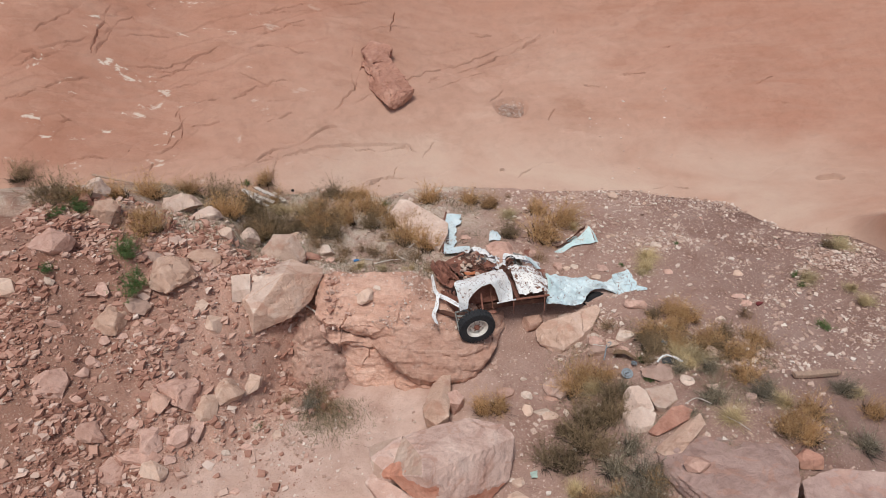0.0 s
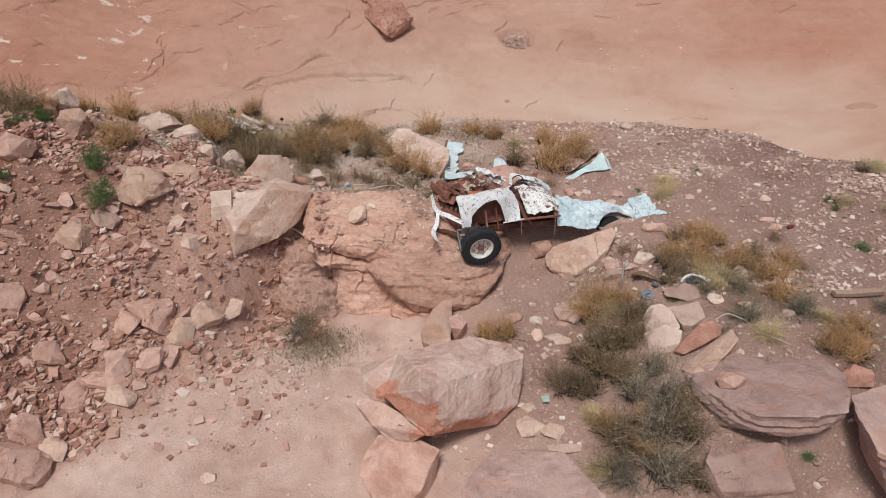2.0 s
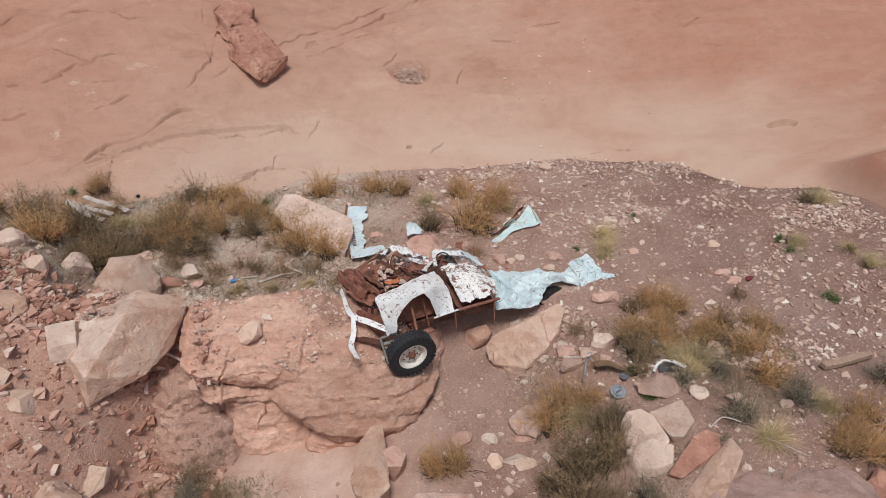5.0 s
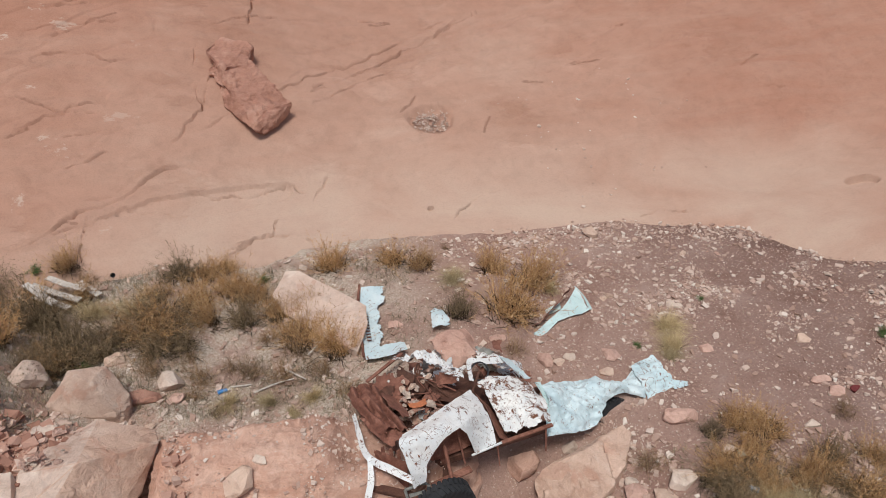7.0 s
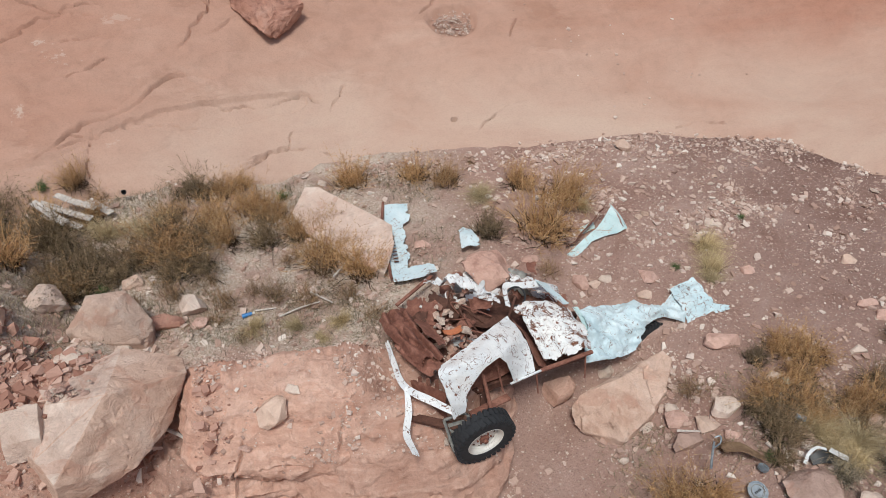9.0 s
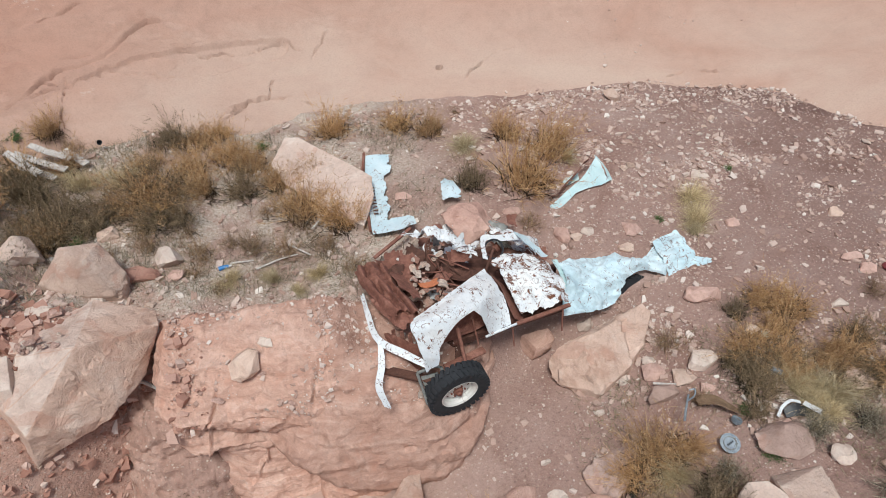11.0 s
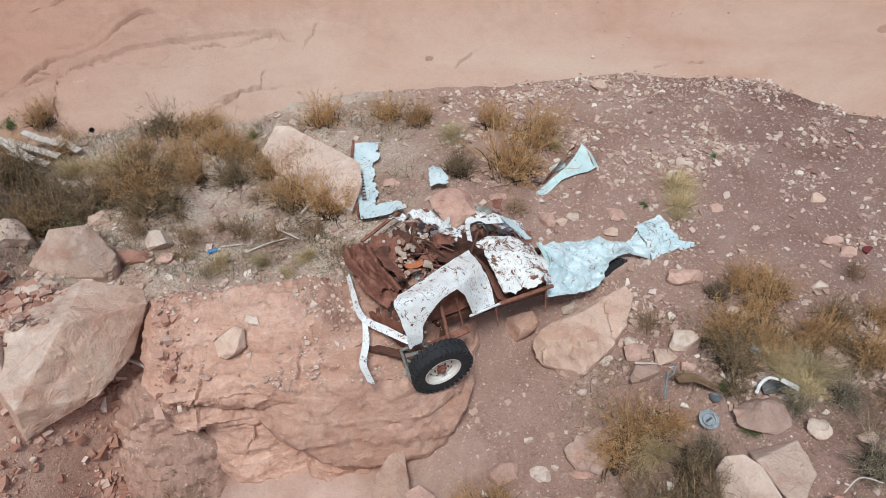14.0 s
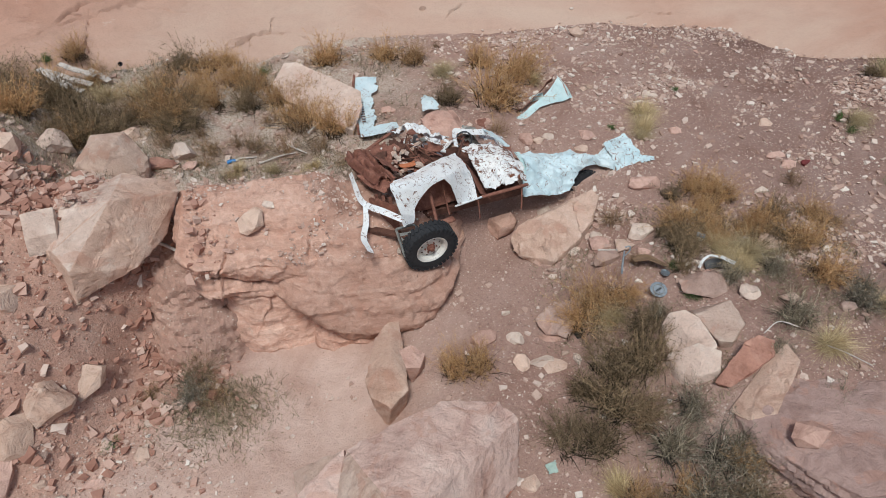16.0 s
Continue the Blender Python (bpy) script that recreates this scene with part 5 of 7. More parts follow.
stones(95, -9.6, -3.6, -3.5, 2.4, 0.08, 0.24, 11, (0, 0, 1, 2, 2, 2, 2, 4), "on the talus")
stones(44, 3.0, 9.0, 0.6, 6.0, 0.07, 0.17, 12, (0, 0, 1, 2, 2), "on the gravel shelf")
stones(26, -6.0, 2.4, 2.2, 5.9, 0.09, 0.20, 13, (0, 1, 1, 2), "between the bushes")
stones(22, 0.7, 6.0, -5.2, 0.6, 0.09, 0.20, 14, (0, 1, 2), "in the gully")
stones(14, -3.1, -0.4, 0.1, 1.3, 0.06, 0.15, 15, (0, 1, 2, 2), "on the ledge")
stones(70, -0.50, 0.46, 1.15, 2.1, 0.06, 0.18, 16, (0, 1, 1, 2, 2, 3), "fallen into the wreck", 0.30)
stones(26, -4.72, -4.28, 0.50, 1.05, 0.06, 0.17, 18, (0, 1, 2, 2), "on the tan boulder", 0.70)
stones(14, 0.55, 1.35, 2.0, 2.8, 0.06, 0.16, 17, (0, 1, 2, 4), "among the torn metal", 0.0)


# ---- plants ----
def leaf_material(name, a, b, c):
    m, nt, bsdf = material(name)
    geo = nt.nodes.new("ShaderNodeNewGeometry")
    info = nt.nodes.new("ShaderNodeObjectInfo")
    col = ramp(nt, geo.outputs["Random Per Island"], [(0.0, a), (0.5, b), (1.0, c)])
    col = mix(nt, 0.7, col, ramp(nt, info.outputs["Random"], [(0, (0.72, 0.72, 0.74)), (1, (1.2, 1.15, 1.05))]), "MULTIPLY")
    nt.links.new(col, bsdf.inputs["Base Color"])
    bsdf.inputs["Roughness"].default_value = 0.75
    bsdf.inputs["Specular IOR Level"].default_value = 0.2
    return m


def strips(mid, side, half):
    """Ribbon meshes along the midlines."""
    count, n = mid.shape[:2]
    v = np.stack([mid - side[:, None] * half, mid + side[:, None] * half], 2).reshape(-1, 3)
    base = (np.arange(count) * 2 * n)[:, None] + 2 * np.arange(n - 1)[None]
    return v, np.stack([base, base + 1, base + 3, base + 2], -1).reshape(-1, 4)


def blades(rng, count, high, splay, wide, droop, segments=4, foot=0.3, wiggle=0.03):
    """Thin curved stems from a root patch: their midlines, sides and half widths."""
    a = rng.uniform(0, 2 * np.pi, count)
    r0 = foot * np.sqrt(rng.random(count))
    root = np.stack([r0 * np.cos(a), r0 * np.sin(a), np.full(count, -0.05)], -1)
    # the stems gather in lobes
    lobes = rng.integers(0, 11, count)
    lobe_aim, lobe_lean = rng.uniform(0, 2 * np.pi, 11), splay * rng.random(11) ** 0.6
    lean = np.clip(lobe_lean[lobes] + rng.normal(0, 0.20 * splay, count), 0.02, 1.45)
    aim = lobe_aim[lobes] + rng.normal(0, 0.42, count)
    length = high * rng.uniform(0.35, 1.0, count) * rng.uniform(0.72, 1.08, 11)[lobes]
    out = np.stack([np.cos(aim), np.sin(aim)], -1)
    t = np.linspace(0, 1, segments + 1)
    reach = np.sin(lean)[:, None] * t + droop * np.sin(lean)[:, None] * t**2
    rise = np.cos(lean)[:, None] * t - droop * 0.8 * t**2 * np.sin(lean)[:, None]
    mid = np.concatenate([root[:, None, :2] + out[:, None] * (reach * length[:, None])[..., None], (root[:, None, 2] + rise * length[:, None])[..., None]], -1)
    mid = mid + np.cumsum(rng.normal(0, wiggle, mid.shape), 1) * t[None, :, None]
    side = np.stack([-out[:, 1], out[:, 0], rng.normal(0, 0.4, count).clip(-0.75, 0.75)], -1)
    half = wide * (1 - 0.7 * t)[None, :, None] * rng.uniform(0.6, 1.3, (count, 1, 1))
    return mid, side, half


def twigs(rng, mid, count, length, wide):
    """Side shoots from along the stems."""
    k, seg = rng.integers(0, len(mid), count), mid.shape[1] - 1
    t = rng.uniform(0.25, 1.0, count) * seg
    i = np.minimum(t.astype(int), seg - 1)
    f = (t - i)[:, None]
    c = mid[k, i] * (1 - f) + mid[k, i + 1] * f
    way = rng.normal(0, 0.75, (count, 3)) + 0.7 * c / (np.linalg.norm(c, axis=1, keepdims=True) + 0.1) + np.array([0, 0, 0.35])
    way /= np.linalg.norm(way, axis=1, keepdims=True)
    s = np.linspace(0, 1, 3)
    m = c[:, None] + way[:, None] * (s[None, :] * length * rng.uniform(0.35, 1.0, (count, 1)))[..., None]
    m = m + np.cumsum(rng.normal(0, 0.018, m.shape), 1) * s[None, :, None]
    side = np.cross(way, rng.normal(0, 1, (count, 3)))
    side /= np.linalg.norm(side, axis=1, keepdims=True) + 1e-6
    return m, side, wide * (1 - 0.7 * s)[None, :, None] * rng.uniform(0.6, 1.3, (count, 1, 1))


def leaves(rng, mid, count, size, low=0.45):
    k, seg = rng.integers(0, len(mid), count), mid.shape[1] - 1
    t = rng.uniform(low, 1.0, count) * seg
    i = np.minimum(t.astype(int), seg - 1)
    f = (t - i)[:, None]
    c = mid[k, i] * (1 - f) + mid[k, i + 1] * f + rng.normal(0, size * 0.8, (count, 3))
    d1, d2 = rng.normal(0, 1, (count, 3)), rng.normal(0, 1, (count, 3))
    d1 /= np.linalg.norm(d1, axis=1, keepdims=True)
    d2 /= np.linalg.norm(d2, axis=1, keepdims=True)
    s = size * rng.uniform(0.6, 1.4, (count, 1))
    v = np.stack([c - d1 * s, c + d2 * s * 0.45, c + d1 * s, c - d2 * s * 0.45], 1).reshape(-1, 3)
    return v, np.arange(4 * count).reshape(-1, 4)


PLANTS = {
    # stems, height, splay, width, droop, twigs, twig length, leaves, leaf size, stem colours, leaf colours, dark base
    # stems standing for inner shade, their colours, label
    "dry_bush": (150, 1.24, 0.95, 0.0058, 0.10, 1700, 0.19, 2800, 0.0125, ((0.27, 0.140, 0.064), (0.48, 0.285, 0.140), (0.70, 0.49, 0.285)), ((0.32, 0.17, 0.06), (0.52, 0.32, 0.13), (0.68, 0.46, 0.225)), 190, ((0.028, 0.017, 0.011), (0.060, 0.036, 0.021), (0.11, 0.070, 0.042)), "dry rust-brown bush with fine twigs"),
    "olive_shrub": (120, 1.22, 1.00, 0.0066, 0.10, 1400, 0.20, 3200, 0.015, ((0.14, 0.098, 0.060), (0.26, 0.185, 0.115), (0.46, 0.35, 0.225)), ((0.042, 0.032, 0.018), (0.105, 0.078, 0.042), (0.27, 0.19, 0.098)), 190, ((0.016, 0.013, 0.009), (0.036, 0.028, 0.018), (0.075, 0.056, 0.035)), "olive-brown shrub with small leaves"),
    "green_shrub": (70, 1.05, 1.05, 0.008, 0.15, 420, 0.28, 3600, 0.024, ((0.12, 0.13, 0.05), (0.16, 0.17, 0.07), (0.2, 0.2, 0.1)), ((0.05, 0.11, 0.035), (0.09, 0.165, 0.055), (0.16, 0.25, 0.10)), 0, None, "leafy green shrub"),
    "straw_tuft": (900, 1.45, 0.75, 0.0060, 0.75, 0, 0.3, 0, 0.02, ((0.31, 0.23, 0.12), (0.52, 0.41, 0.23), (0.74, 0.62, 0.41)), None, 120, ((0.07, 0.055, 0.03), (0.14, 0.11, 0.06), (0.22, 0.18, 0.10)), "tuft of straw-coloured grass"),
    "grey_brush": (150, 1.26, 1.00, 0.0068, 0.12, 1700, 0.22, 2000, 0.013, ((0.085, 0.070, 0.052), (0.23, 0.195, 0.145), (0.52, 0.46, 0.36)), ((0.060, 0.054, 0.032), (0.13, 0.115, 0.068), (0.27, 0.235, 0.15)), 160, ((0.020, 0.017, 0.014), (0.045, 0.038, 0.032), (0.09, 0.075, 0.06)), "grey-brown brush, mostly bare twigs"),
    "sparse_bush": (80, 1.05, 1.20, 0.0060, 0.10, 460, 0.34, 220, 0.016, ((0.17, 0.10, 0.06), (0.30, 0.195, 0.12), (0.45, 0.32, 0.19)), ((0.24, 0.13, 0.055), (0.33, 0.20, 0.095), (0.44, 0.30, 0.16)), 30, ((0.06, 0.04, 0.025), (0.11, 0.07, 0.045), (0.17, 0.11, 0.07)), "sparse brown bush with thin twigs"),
    "dead_twigs": (9, 1.15, 1.30, 0.012, 0.15, 46, 0.40, 0, 0.02, ((0.14, 0.09, 0.06), (0.2, 0.13, 0.09), (0.28, 0.2, 0.14)), None, 0, None, "few dead twigs"),
}
PLANT_MESHES = {}
GROWN = random.Random(77)
for kind, (n, high, splay, wide, droop, nt_, tl, nl, ls, stem_cols, leaf_cols, nh, shade_thatch_cols, words) in PLANTS.items():
    stem_mat = leaf_material(kind + "_stems", *stem_cols)
    leaf_mat = leaf_material(kind + "_leaves", *leaf_cols) if leaf_cols else None
    shade_thatch_mat = leaf_material(kind + "_shade_thatch", *shade_thatch_cols) if nh else None
    PLANT_MESHES[kind] = []
    for variant in range(4):
        rng = np.random.default_rng(len(kind) * 31 + variant)
        mid, side, half = blades(rng, n, high, splay, wide, droop)
        v, f = strips(mid, side, half)
        ends = mid
        if nt_:
            m2, s2, h2 = twigs(rng, mid, nt_, tl, wide * 0.7)
            v2, f2 = strips(m2, s2, h2)
            v, f = np.concatenate([v, v2]), np.concatenate([f, f2 + len(v)])
            ends = m2
        stem = mesh_of("stem_clump", v.tolist(), f.tolist(), stem_mat, False)
        leaf = None
        if nl:
            v, f = leaves(rng, ends, nl, ls, 0.2)
            leaf = mesh_of("leaf_clump", v.tolist(), f.tolist(), leaf_mat, False)
        shade_thatch = None
        # short dead stems, coloured dark to stand for shade inside the bush
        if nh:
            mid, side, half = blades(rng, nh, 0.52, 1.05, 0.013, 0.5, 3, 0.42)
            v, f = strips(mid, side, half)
            shade_thatch = mesh_of("thatch_clump", v.tolist(), f.tolist(), shade_thatch_mat, False)
        PLANT_MESHES[kind].append((stem, leaf, shade_thatch))


def grow(kind, x, y, r):
    r *= {"grey_brush": 1.42, "olive_shrub": 1.45, "dry_bush": 1.45, "straw_tuft": 1.0}.get(kind, 1.25)
    stem, leaf, shade_thatch = GROWN.choice(PLANT_MESHES[kind])
    thing = tagged(new(kind), PLANTS[kind][-1] + " growing from the ground", "grass tuft" if kind == "straw_tuft" else "bush", "bushes")
    thing.matrix_world = pose(x, y, float(surface_z(np.array(x), np.array(y))), GROWN.uniform(-6, 6), GROWN.uniform(-6, 6), GROWN.uniform(0, 360)) @ Matrix.Diagonal((r * GROWN.uniform(0.9, 1.15), r * GROWN.uniform(0.9, 1.15), r * GROWN.uniform(0.8, 1.05), 1))
    for name, mesh in (("stem_clump", stem), ("leaf_clump", leaf), ("thatch_clump", shade_thatch)):
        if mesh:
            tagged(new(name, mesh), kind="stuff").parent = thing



def litter(name, count, zone, high, cols, label, seed):
    """Low dead grass and herb stalks over a stretch of ground, joined."""
    rng = np.random.default_rng(seed)
    x0, x1, y0, y1, dens = zone
    x, y = rng.uniform(x0, x1, 8 * count), rng.uniform(y0, y1, 8 * count)
    ok = (rng.random(8 * count) < dens(x, y)) & (ground_z(x, y) > slope_z(x, y) - 0.02)
    x, y = x[ok][:count], y[ok][:count]
    n = len(x)
    z = surface_z(x, y) - 0.01
    a, lean = rng.uniform(0, 2 * np.pi, n), rng.uniform(0.3, 1.5, n)
    length = high * rng.uniform(0.3, 1.0, n)
    t = np.linspace(0, 1, 4)
    out = np.stack([np.cos(a), np.sin(a)], -1)
    mid = np.stack([x[:, None] + out[:, :1] * np.sin(lean)[:, None] * length[:, None] * t, y[:, None] + out[:, 1:] * np.sin(lean)[:, None] * length[:, None] * t, z[:, None] + np.cos(lean)[:, None] * length[:, None] * t + 0.012], -1)
    mid = mid + np.cumsum(rng.normal(0, 0.008, mid.shape), 1)
    side = np.stack([-out[:, 1], out[:, 0], rng.normal(0, 0.5, n)], -1)
    v, f = strips(mid, side, 0.0032 * (1.2 - t)[None, :, None] * np.ones((n, 1, 1)))
    tagged(new(name, mesh_of(name, v.tolist(), f.tolist(), leaf_material(name, *cols), False)), label, "dry grass", kind="stuff")


DULL = ((0.12, 0.095, 0.06), (0.21, 0.175, 0.115), (0.36, 0.30, 0.20))
litter("shelf_litter", 16000, (-8.5, 1.2, 1.6, 6.2, lambda x, y: (0.12 + 0.88 * patchy(x, y, 87, -0.15, 0.2)) * step(1.2, -0.8, x)), 0.17, DULL, "low dead grass and litter between the bushes", 21)
litter("gully_litter", 9000, (1.2, 6.5, -5.2, 0.6, lambda x, y: (0.06 + 0.94 * patchy(x, y, 89, 0.0, 0.3)) * step(1.2, 2.2, x)), 0.15, DULL, "low dead grass around the scrub", 22)
litter("foot_litter", 2600, (-4.2, -2.0, -2.0, -0.6, lambda x, y: np.exp(-(((x + 3.1) / 0.6) ** 2 + ((y + 1.1) / 0.5) ** 2))), 0.16, DULL, "low dead grass at the foot of the ledge", 23)

grow("dry_bush", -5.64, 6.03, 0.37)
grow("dry_bush", -1.11, 5.78, 0.42)
grow("dry_bush", 0.07, 5.79, 0.40)
grow("dry_bush", 0.57, 5.52, 0.37)
grow("straw_tuft", 1.10, 4.96, 0.29)
grow("dry_bush", 1.85, 5.20, 0.40)
grow("dry_bush", 2.44, 4.60, 0.56)
grow("dry_bush", 1.80, 3.78, 0.64)
grow("olive_shrub", 0.99, 3.97, 0.34)
grow("sparse_bush", 1.64, 2.82, 0.32)
grow("straw_tuft", 2.69, 4.32, 0.21)
grow("straw_tuft", 4.27, 3.00, 0.30)
grow("straw_tuft", 4.13, 2.48, 0.30)
grow("straw_tuft", 4.02, 2.24, 0.22)
grow("dry_bush", 4.29, 0.82, 0.34)
grow("dry_bush", 4.60, 0.65, 0.38)
grow("dry_bush", 4.28, 0.35, 0.33)
grow("sparse_bush", 2.93, 0.53, 0.33)
grow("olive_shrub", -3.77, 5.67, 0.38)
grow("dry_bush", -3.34, 5.69, 0.38)
grow("dry_bush", -2.78, 5.25, 0.47)
grow("dry_bush", -3.36, 4.86, 0.41)
grow("dry_bush", -3.95, 4.03, 0.60)
grow("straw_tuft", -4.41, 4.72, 0.40)
grow("straw_tuft", -4.97, 4.67, 0.39)
grow("olive_shrub", -5.13, 3.94, 0.46)
grow("olive_shrub", -5.62, 4.44, 0.43)
grow("olive_shrub", -5.48, 3.59, 0.36)
grow("dry_bush", -1.09, 3.42, 0.47)
grow("dry_bush", -1.65, 3.69, 0.48)
grow("dry_bush", -1.99, 4.46, 0.36)
grow("dry_bush", -2.43, 4.96, 0.37)
grow("sparse_bush", -3.22, 2.59, 0.23)
grow("sparse_bush", -4.33, 2.98, 0.27)
grow("green_shrub", -4.77, 3.29, 0.18)
grow("green_shrub", -2.29, 5.60, 0.17)
grow("sparse_bush", -2.73, 3.16, 0.24)
grow("sparse_bush", -1.76, 3.44, 0.34)
grow("sparse_bush", -2.85, 2.30, 0.19)
grow("straw_tuft", -1.82, 2.17, 0.13)
grow("dry_bush", 2.22, -0.90, 0.47)
grow("straw_tuft", 2.32, -1.17, 0.29)
grow("straw_tuft", 4.05, -0.76, 0.31)
grow("straw_tuft", 4.12, -0.98, 0.26)
grow("olive_shrub", 3.57, -0.25, 0.31)
grow("dry_bush", 3.99, -0.16, 0.31)
grow("dry_bush", 4.85, -0.19, 0.39)
grow("olive_shrub", 4.92, -0.54, 0.31)
grow("olive_shrub", -3.11, -0.11, 0.28)
grow("green_shrub", 3.26, -0.66, 0.13)
grow("green_shrub", 3.27, -1.26, 0.14)
grow("sparse_bush", 3.15, 0.14, 0.18)
grow("sparse_bush", 1.12, 6.06, 0.15)
grow("green_shrub", 5.17, 3.53, 0.11)
grow("green_shrub", 3.57, 2.61, 0.11)
grow("green_shrub", -6.15, 5.97, 0.18)
grow("dry_bush", -3.01, 5.98, 0.29)
grow("dry_bush", -4.06, 5.04, 0.32)
grow("olive_shrub", -4.63, 3.57, 0.32)
grow("olive_shrub", -8.92, 1.82, 0.50)
grow("dry_bush", -8.64, 2.11, 0.43)
grow("green_shrub", -8.48, 1.70, 0.34)
grow("green_shrub", -8.68, 1.33, 0.24)
grow("green_shrub", -7.19, 0.66, 0.36)
grow("green_shrub", -7.30, 0.95, 0.26)
grow("green_shrub", -6.82, 0.00, 0.42)
grow("green_shrub", -8.29, -0.22, 0.20)
grow("dry_bush", -7.22, 1.64, 0.40)
grow("dry_bush", -7.40, 2.15, 0.30)
grow("dry_bush", -6.97, 1.82, 0.35)
grow("olive_shrub", -6.93, 5.56, 0.51)
grow("olive_shrub", -6.55, 4.80, 0.42)
grow("dry_bush", -6.03, 3.69, 0.50)
grow("dry_bush", -7.65, 5.63, 0.44)
grow("sparse_bush", -3.10, -0.86, 0.38)
grow("grey_brush", -3.48, -0.87, 0.30)
grow("sparse_bush", -3.35, -0.36, 0.28)
grow("dry_bush", 0.13, -1.32, 0.31)
grow("dry_bush", 0.42, -1.35, 0.31)
grow("olive_shrub", 2.16, -1.94, 0.45)
grow("olive_shrub", 2.49, -1.94, 0.39)
grow("olive_shrub", 1.94, -2.39, 0.44)
grow("olive_shrub", 1.26, -2.68, 0.33)
grow("olive_shrub", 1.61, -2.77, 0.38)
grow("grey_brush", 2.74, -3.40, 0.39)
grow("grey_brush", 2.47, -3.86, 0.47)
grow("olive_shrub", 2.84, -4.01, 0.38)
grow("olive_shrub", 2.00, -3.93, 0.39)
grow("straw_tuft", 1.55, -4.26, 0.32)
grow("grey_brush", 1.83, -4.42, 0.33)
grow("grey_brush", 2.41, -4.55, 0.45)
grow("olive_shrub", 2.83, -4.74, 0.32)
grow("grey_brush", 2.31, -3.17, 0.36)
grow("straw_tuft", 4.02, -0.51, 0.32)
grow("straw_tuft", 4.31, -0.74, 0.32)
grow("dry_bush", 4.63, -0.29, 0.33)
grow("dry_bush", 5.21, -0.65, 0.43)
grow("dry_bush", 5.06, -1.47, 0.35)
grow("straw_tuft", 5.49, -2.21, 0.28)
grow("dry_bush", 5.21, -2.83, 0.31)
grow("dry_bush", 5.53, -2.93, 0.31)
grow("straw_tuft", 4.36, -2.53, 0.27)
grow("grey_brush", 4.12, -3.17, 0.20)
grow("grey_brush", 4.25, -2.05, 0.33)
grow("green_shrub", 4.47, -4.34, 0.15)
grow("green_shrub", -4.44, -1.50, 0.12)
grow("dead_twigs", -6.06, -0.03, 0.26)
grow("dead_twigs", -5.49, -2.34, 0.24)
grow("green_shrub", 8.96, 3.06, 0.20)
grow("green_shrub", 7.48, 1.64, 0.14)
grow("sparse_bush", 5.90, 0.74, 0.29)
grow("grey_brush", 3.79, -2.43, 0.18)
grow("sparse_bush", -4.00, -0.70, 0.22)
grow("grey_brush", 2.66, -2.78, 0.28)
grow("grey_brush", 6.89, -1.67, 0.30)
grow("grey_brush", 6.59, -3.03, 0.29)
grow("dry_bush", 7.12, -2.22, 0.31)
grow("dry_bush", 5.42, -2.66, 0.30)
grow("straw_tuft", 7.10, -1.71, 0.21)
grow("olive_shrub", -9.33, 2.32, 0.53)
grow("green_shrub", -8.92, 2.15, 0.31)
grow("olive_shrub", -3.46, -0.51, 0.27)
grow("dead_twigs", -3.85, -0.30, 0.20)
grow("green_shrub", -4.39, -1.34, 0.09)
grow("grey_brush", 5.35, -1.78, 0.22)
grow("sparse_bush", 4.90, -0.79, 0.28)
grow("dead_twigs", -4.13, -0.00, 0.15)
grow("olive_shrub", 1.64, -2.06, 0.30)
grow("sparse_bush", 2.14, -2.80, 0.33)
grow("dry_bush", 2.28, -4.17, 0.29)
grow("dry_bush", 1.75, -3.57, 0.27)
grow("dry_bush", 2.88, -3.58, 0.26)
grow("sparse_bush", 1.96, -1.49, 0.34)
grow("olive_shrub", 2.18, -2.63, 0.31)
grow("dry_bush", 2.28, -3.67, 0.25)
grow("straw_tuft", 1.59, -3.40, 0.26)
grow("dry_bush", -5.31, 5.16, 0.40)
grow("olive_shrub", -4.52, 3.89, 0.42)
grow("olive_shrub", -3.79, 3.57, 0.33)
grow("dry_bush", -5.96, 5.13, 0.40)
grow("dry_bush", -5.24, 3.38, 0.36)
grow("olive_shrub", -3.57, 4.38, 0.35)
grow("olive_shrub", -2.58, 4.33, 0.40)
grow("dry_bush", -1.37, 4.68, 0.32)
grow("sparse_bush", -5.30, 5.78, 0.28)
grow("sparse_bush", -2.17, 3.82, 0.30)
grow("sparse_bush", -0.84, 2.01, 0.15)
grow("dry_bush", 1.93, -1.03, 0.36)
grow("dry_bush", 2.50, -0.88, 0.30)
grow("olive_shrub", 3.50, -0.00, 0.25)
grow("dry_bush", 4.16, -0.37, 0.27)
grow("olive_shrub", 4.46, -0.60, 0.24)
grow("olive_shrub", 3.41, -0.74, 0.20)
grow("grey_brush", 2.81, -1.34, 0.19)
grow("olive_shrub", -12.09, 5.61, 0.46)
grow("dry_bush", -8.13, 2.76, 0.40)
grow("dry_bush", -7.84, 3.72, 0.43)
grow("grey_brush", 5.12, -1.99, 0.29)
grow("dry_bush", 5.86, -2.41, 0.33)
grow("olive_shrub", 4.17, -0.10, 0.32)
grow("olive_shrub", 5.17, 0.00, 0.29)
grow("grey_brush", 3.89, -1.14, 0.22)
grow("grey_brush", 2.89, -1.78, 0.18)
grow("grey_brush", 4.48, -1.15, 0.25)
grow("olive_shrub", -5.81, 4.54, 0.54)
grow("olive_shrub", -5.10, 3.51, 0.41)
grow("olive_shrub", -5.46, 3.15, 0.35)
grow("sparse_bush", -4.62, 2.94, 0.27)
grow("olive_shrub", -3.85, 4.36, 0.45)
grow("dry_bush", -3.20, 4.40, 0.41)
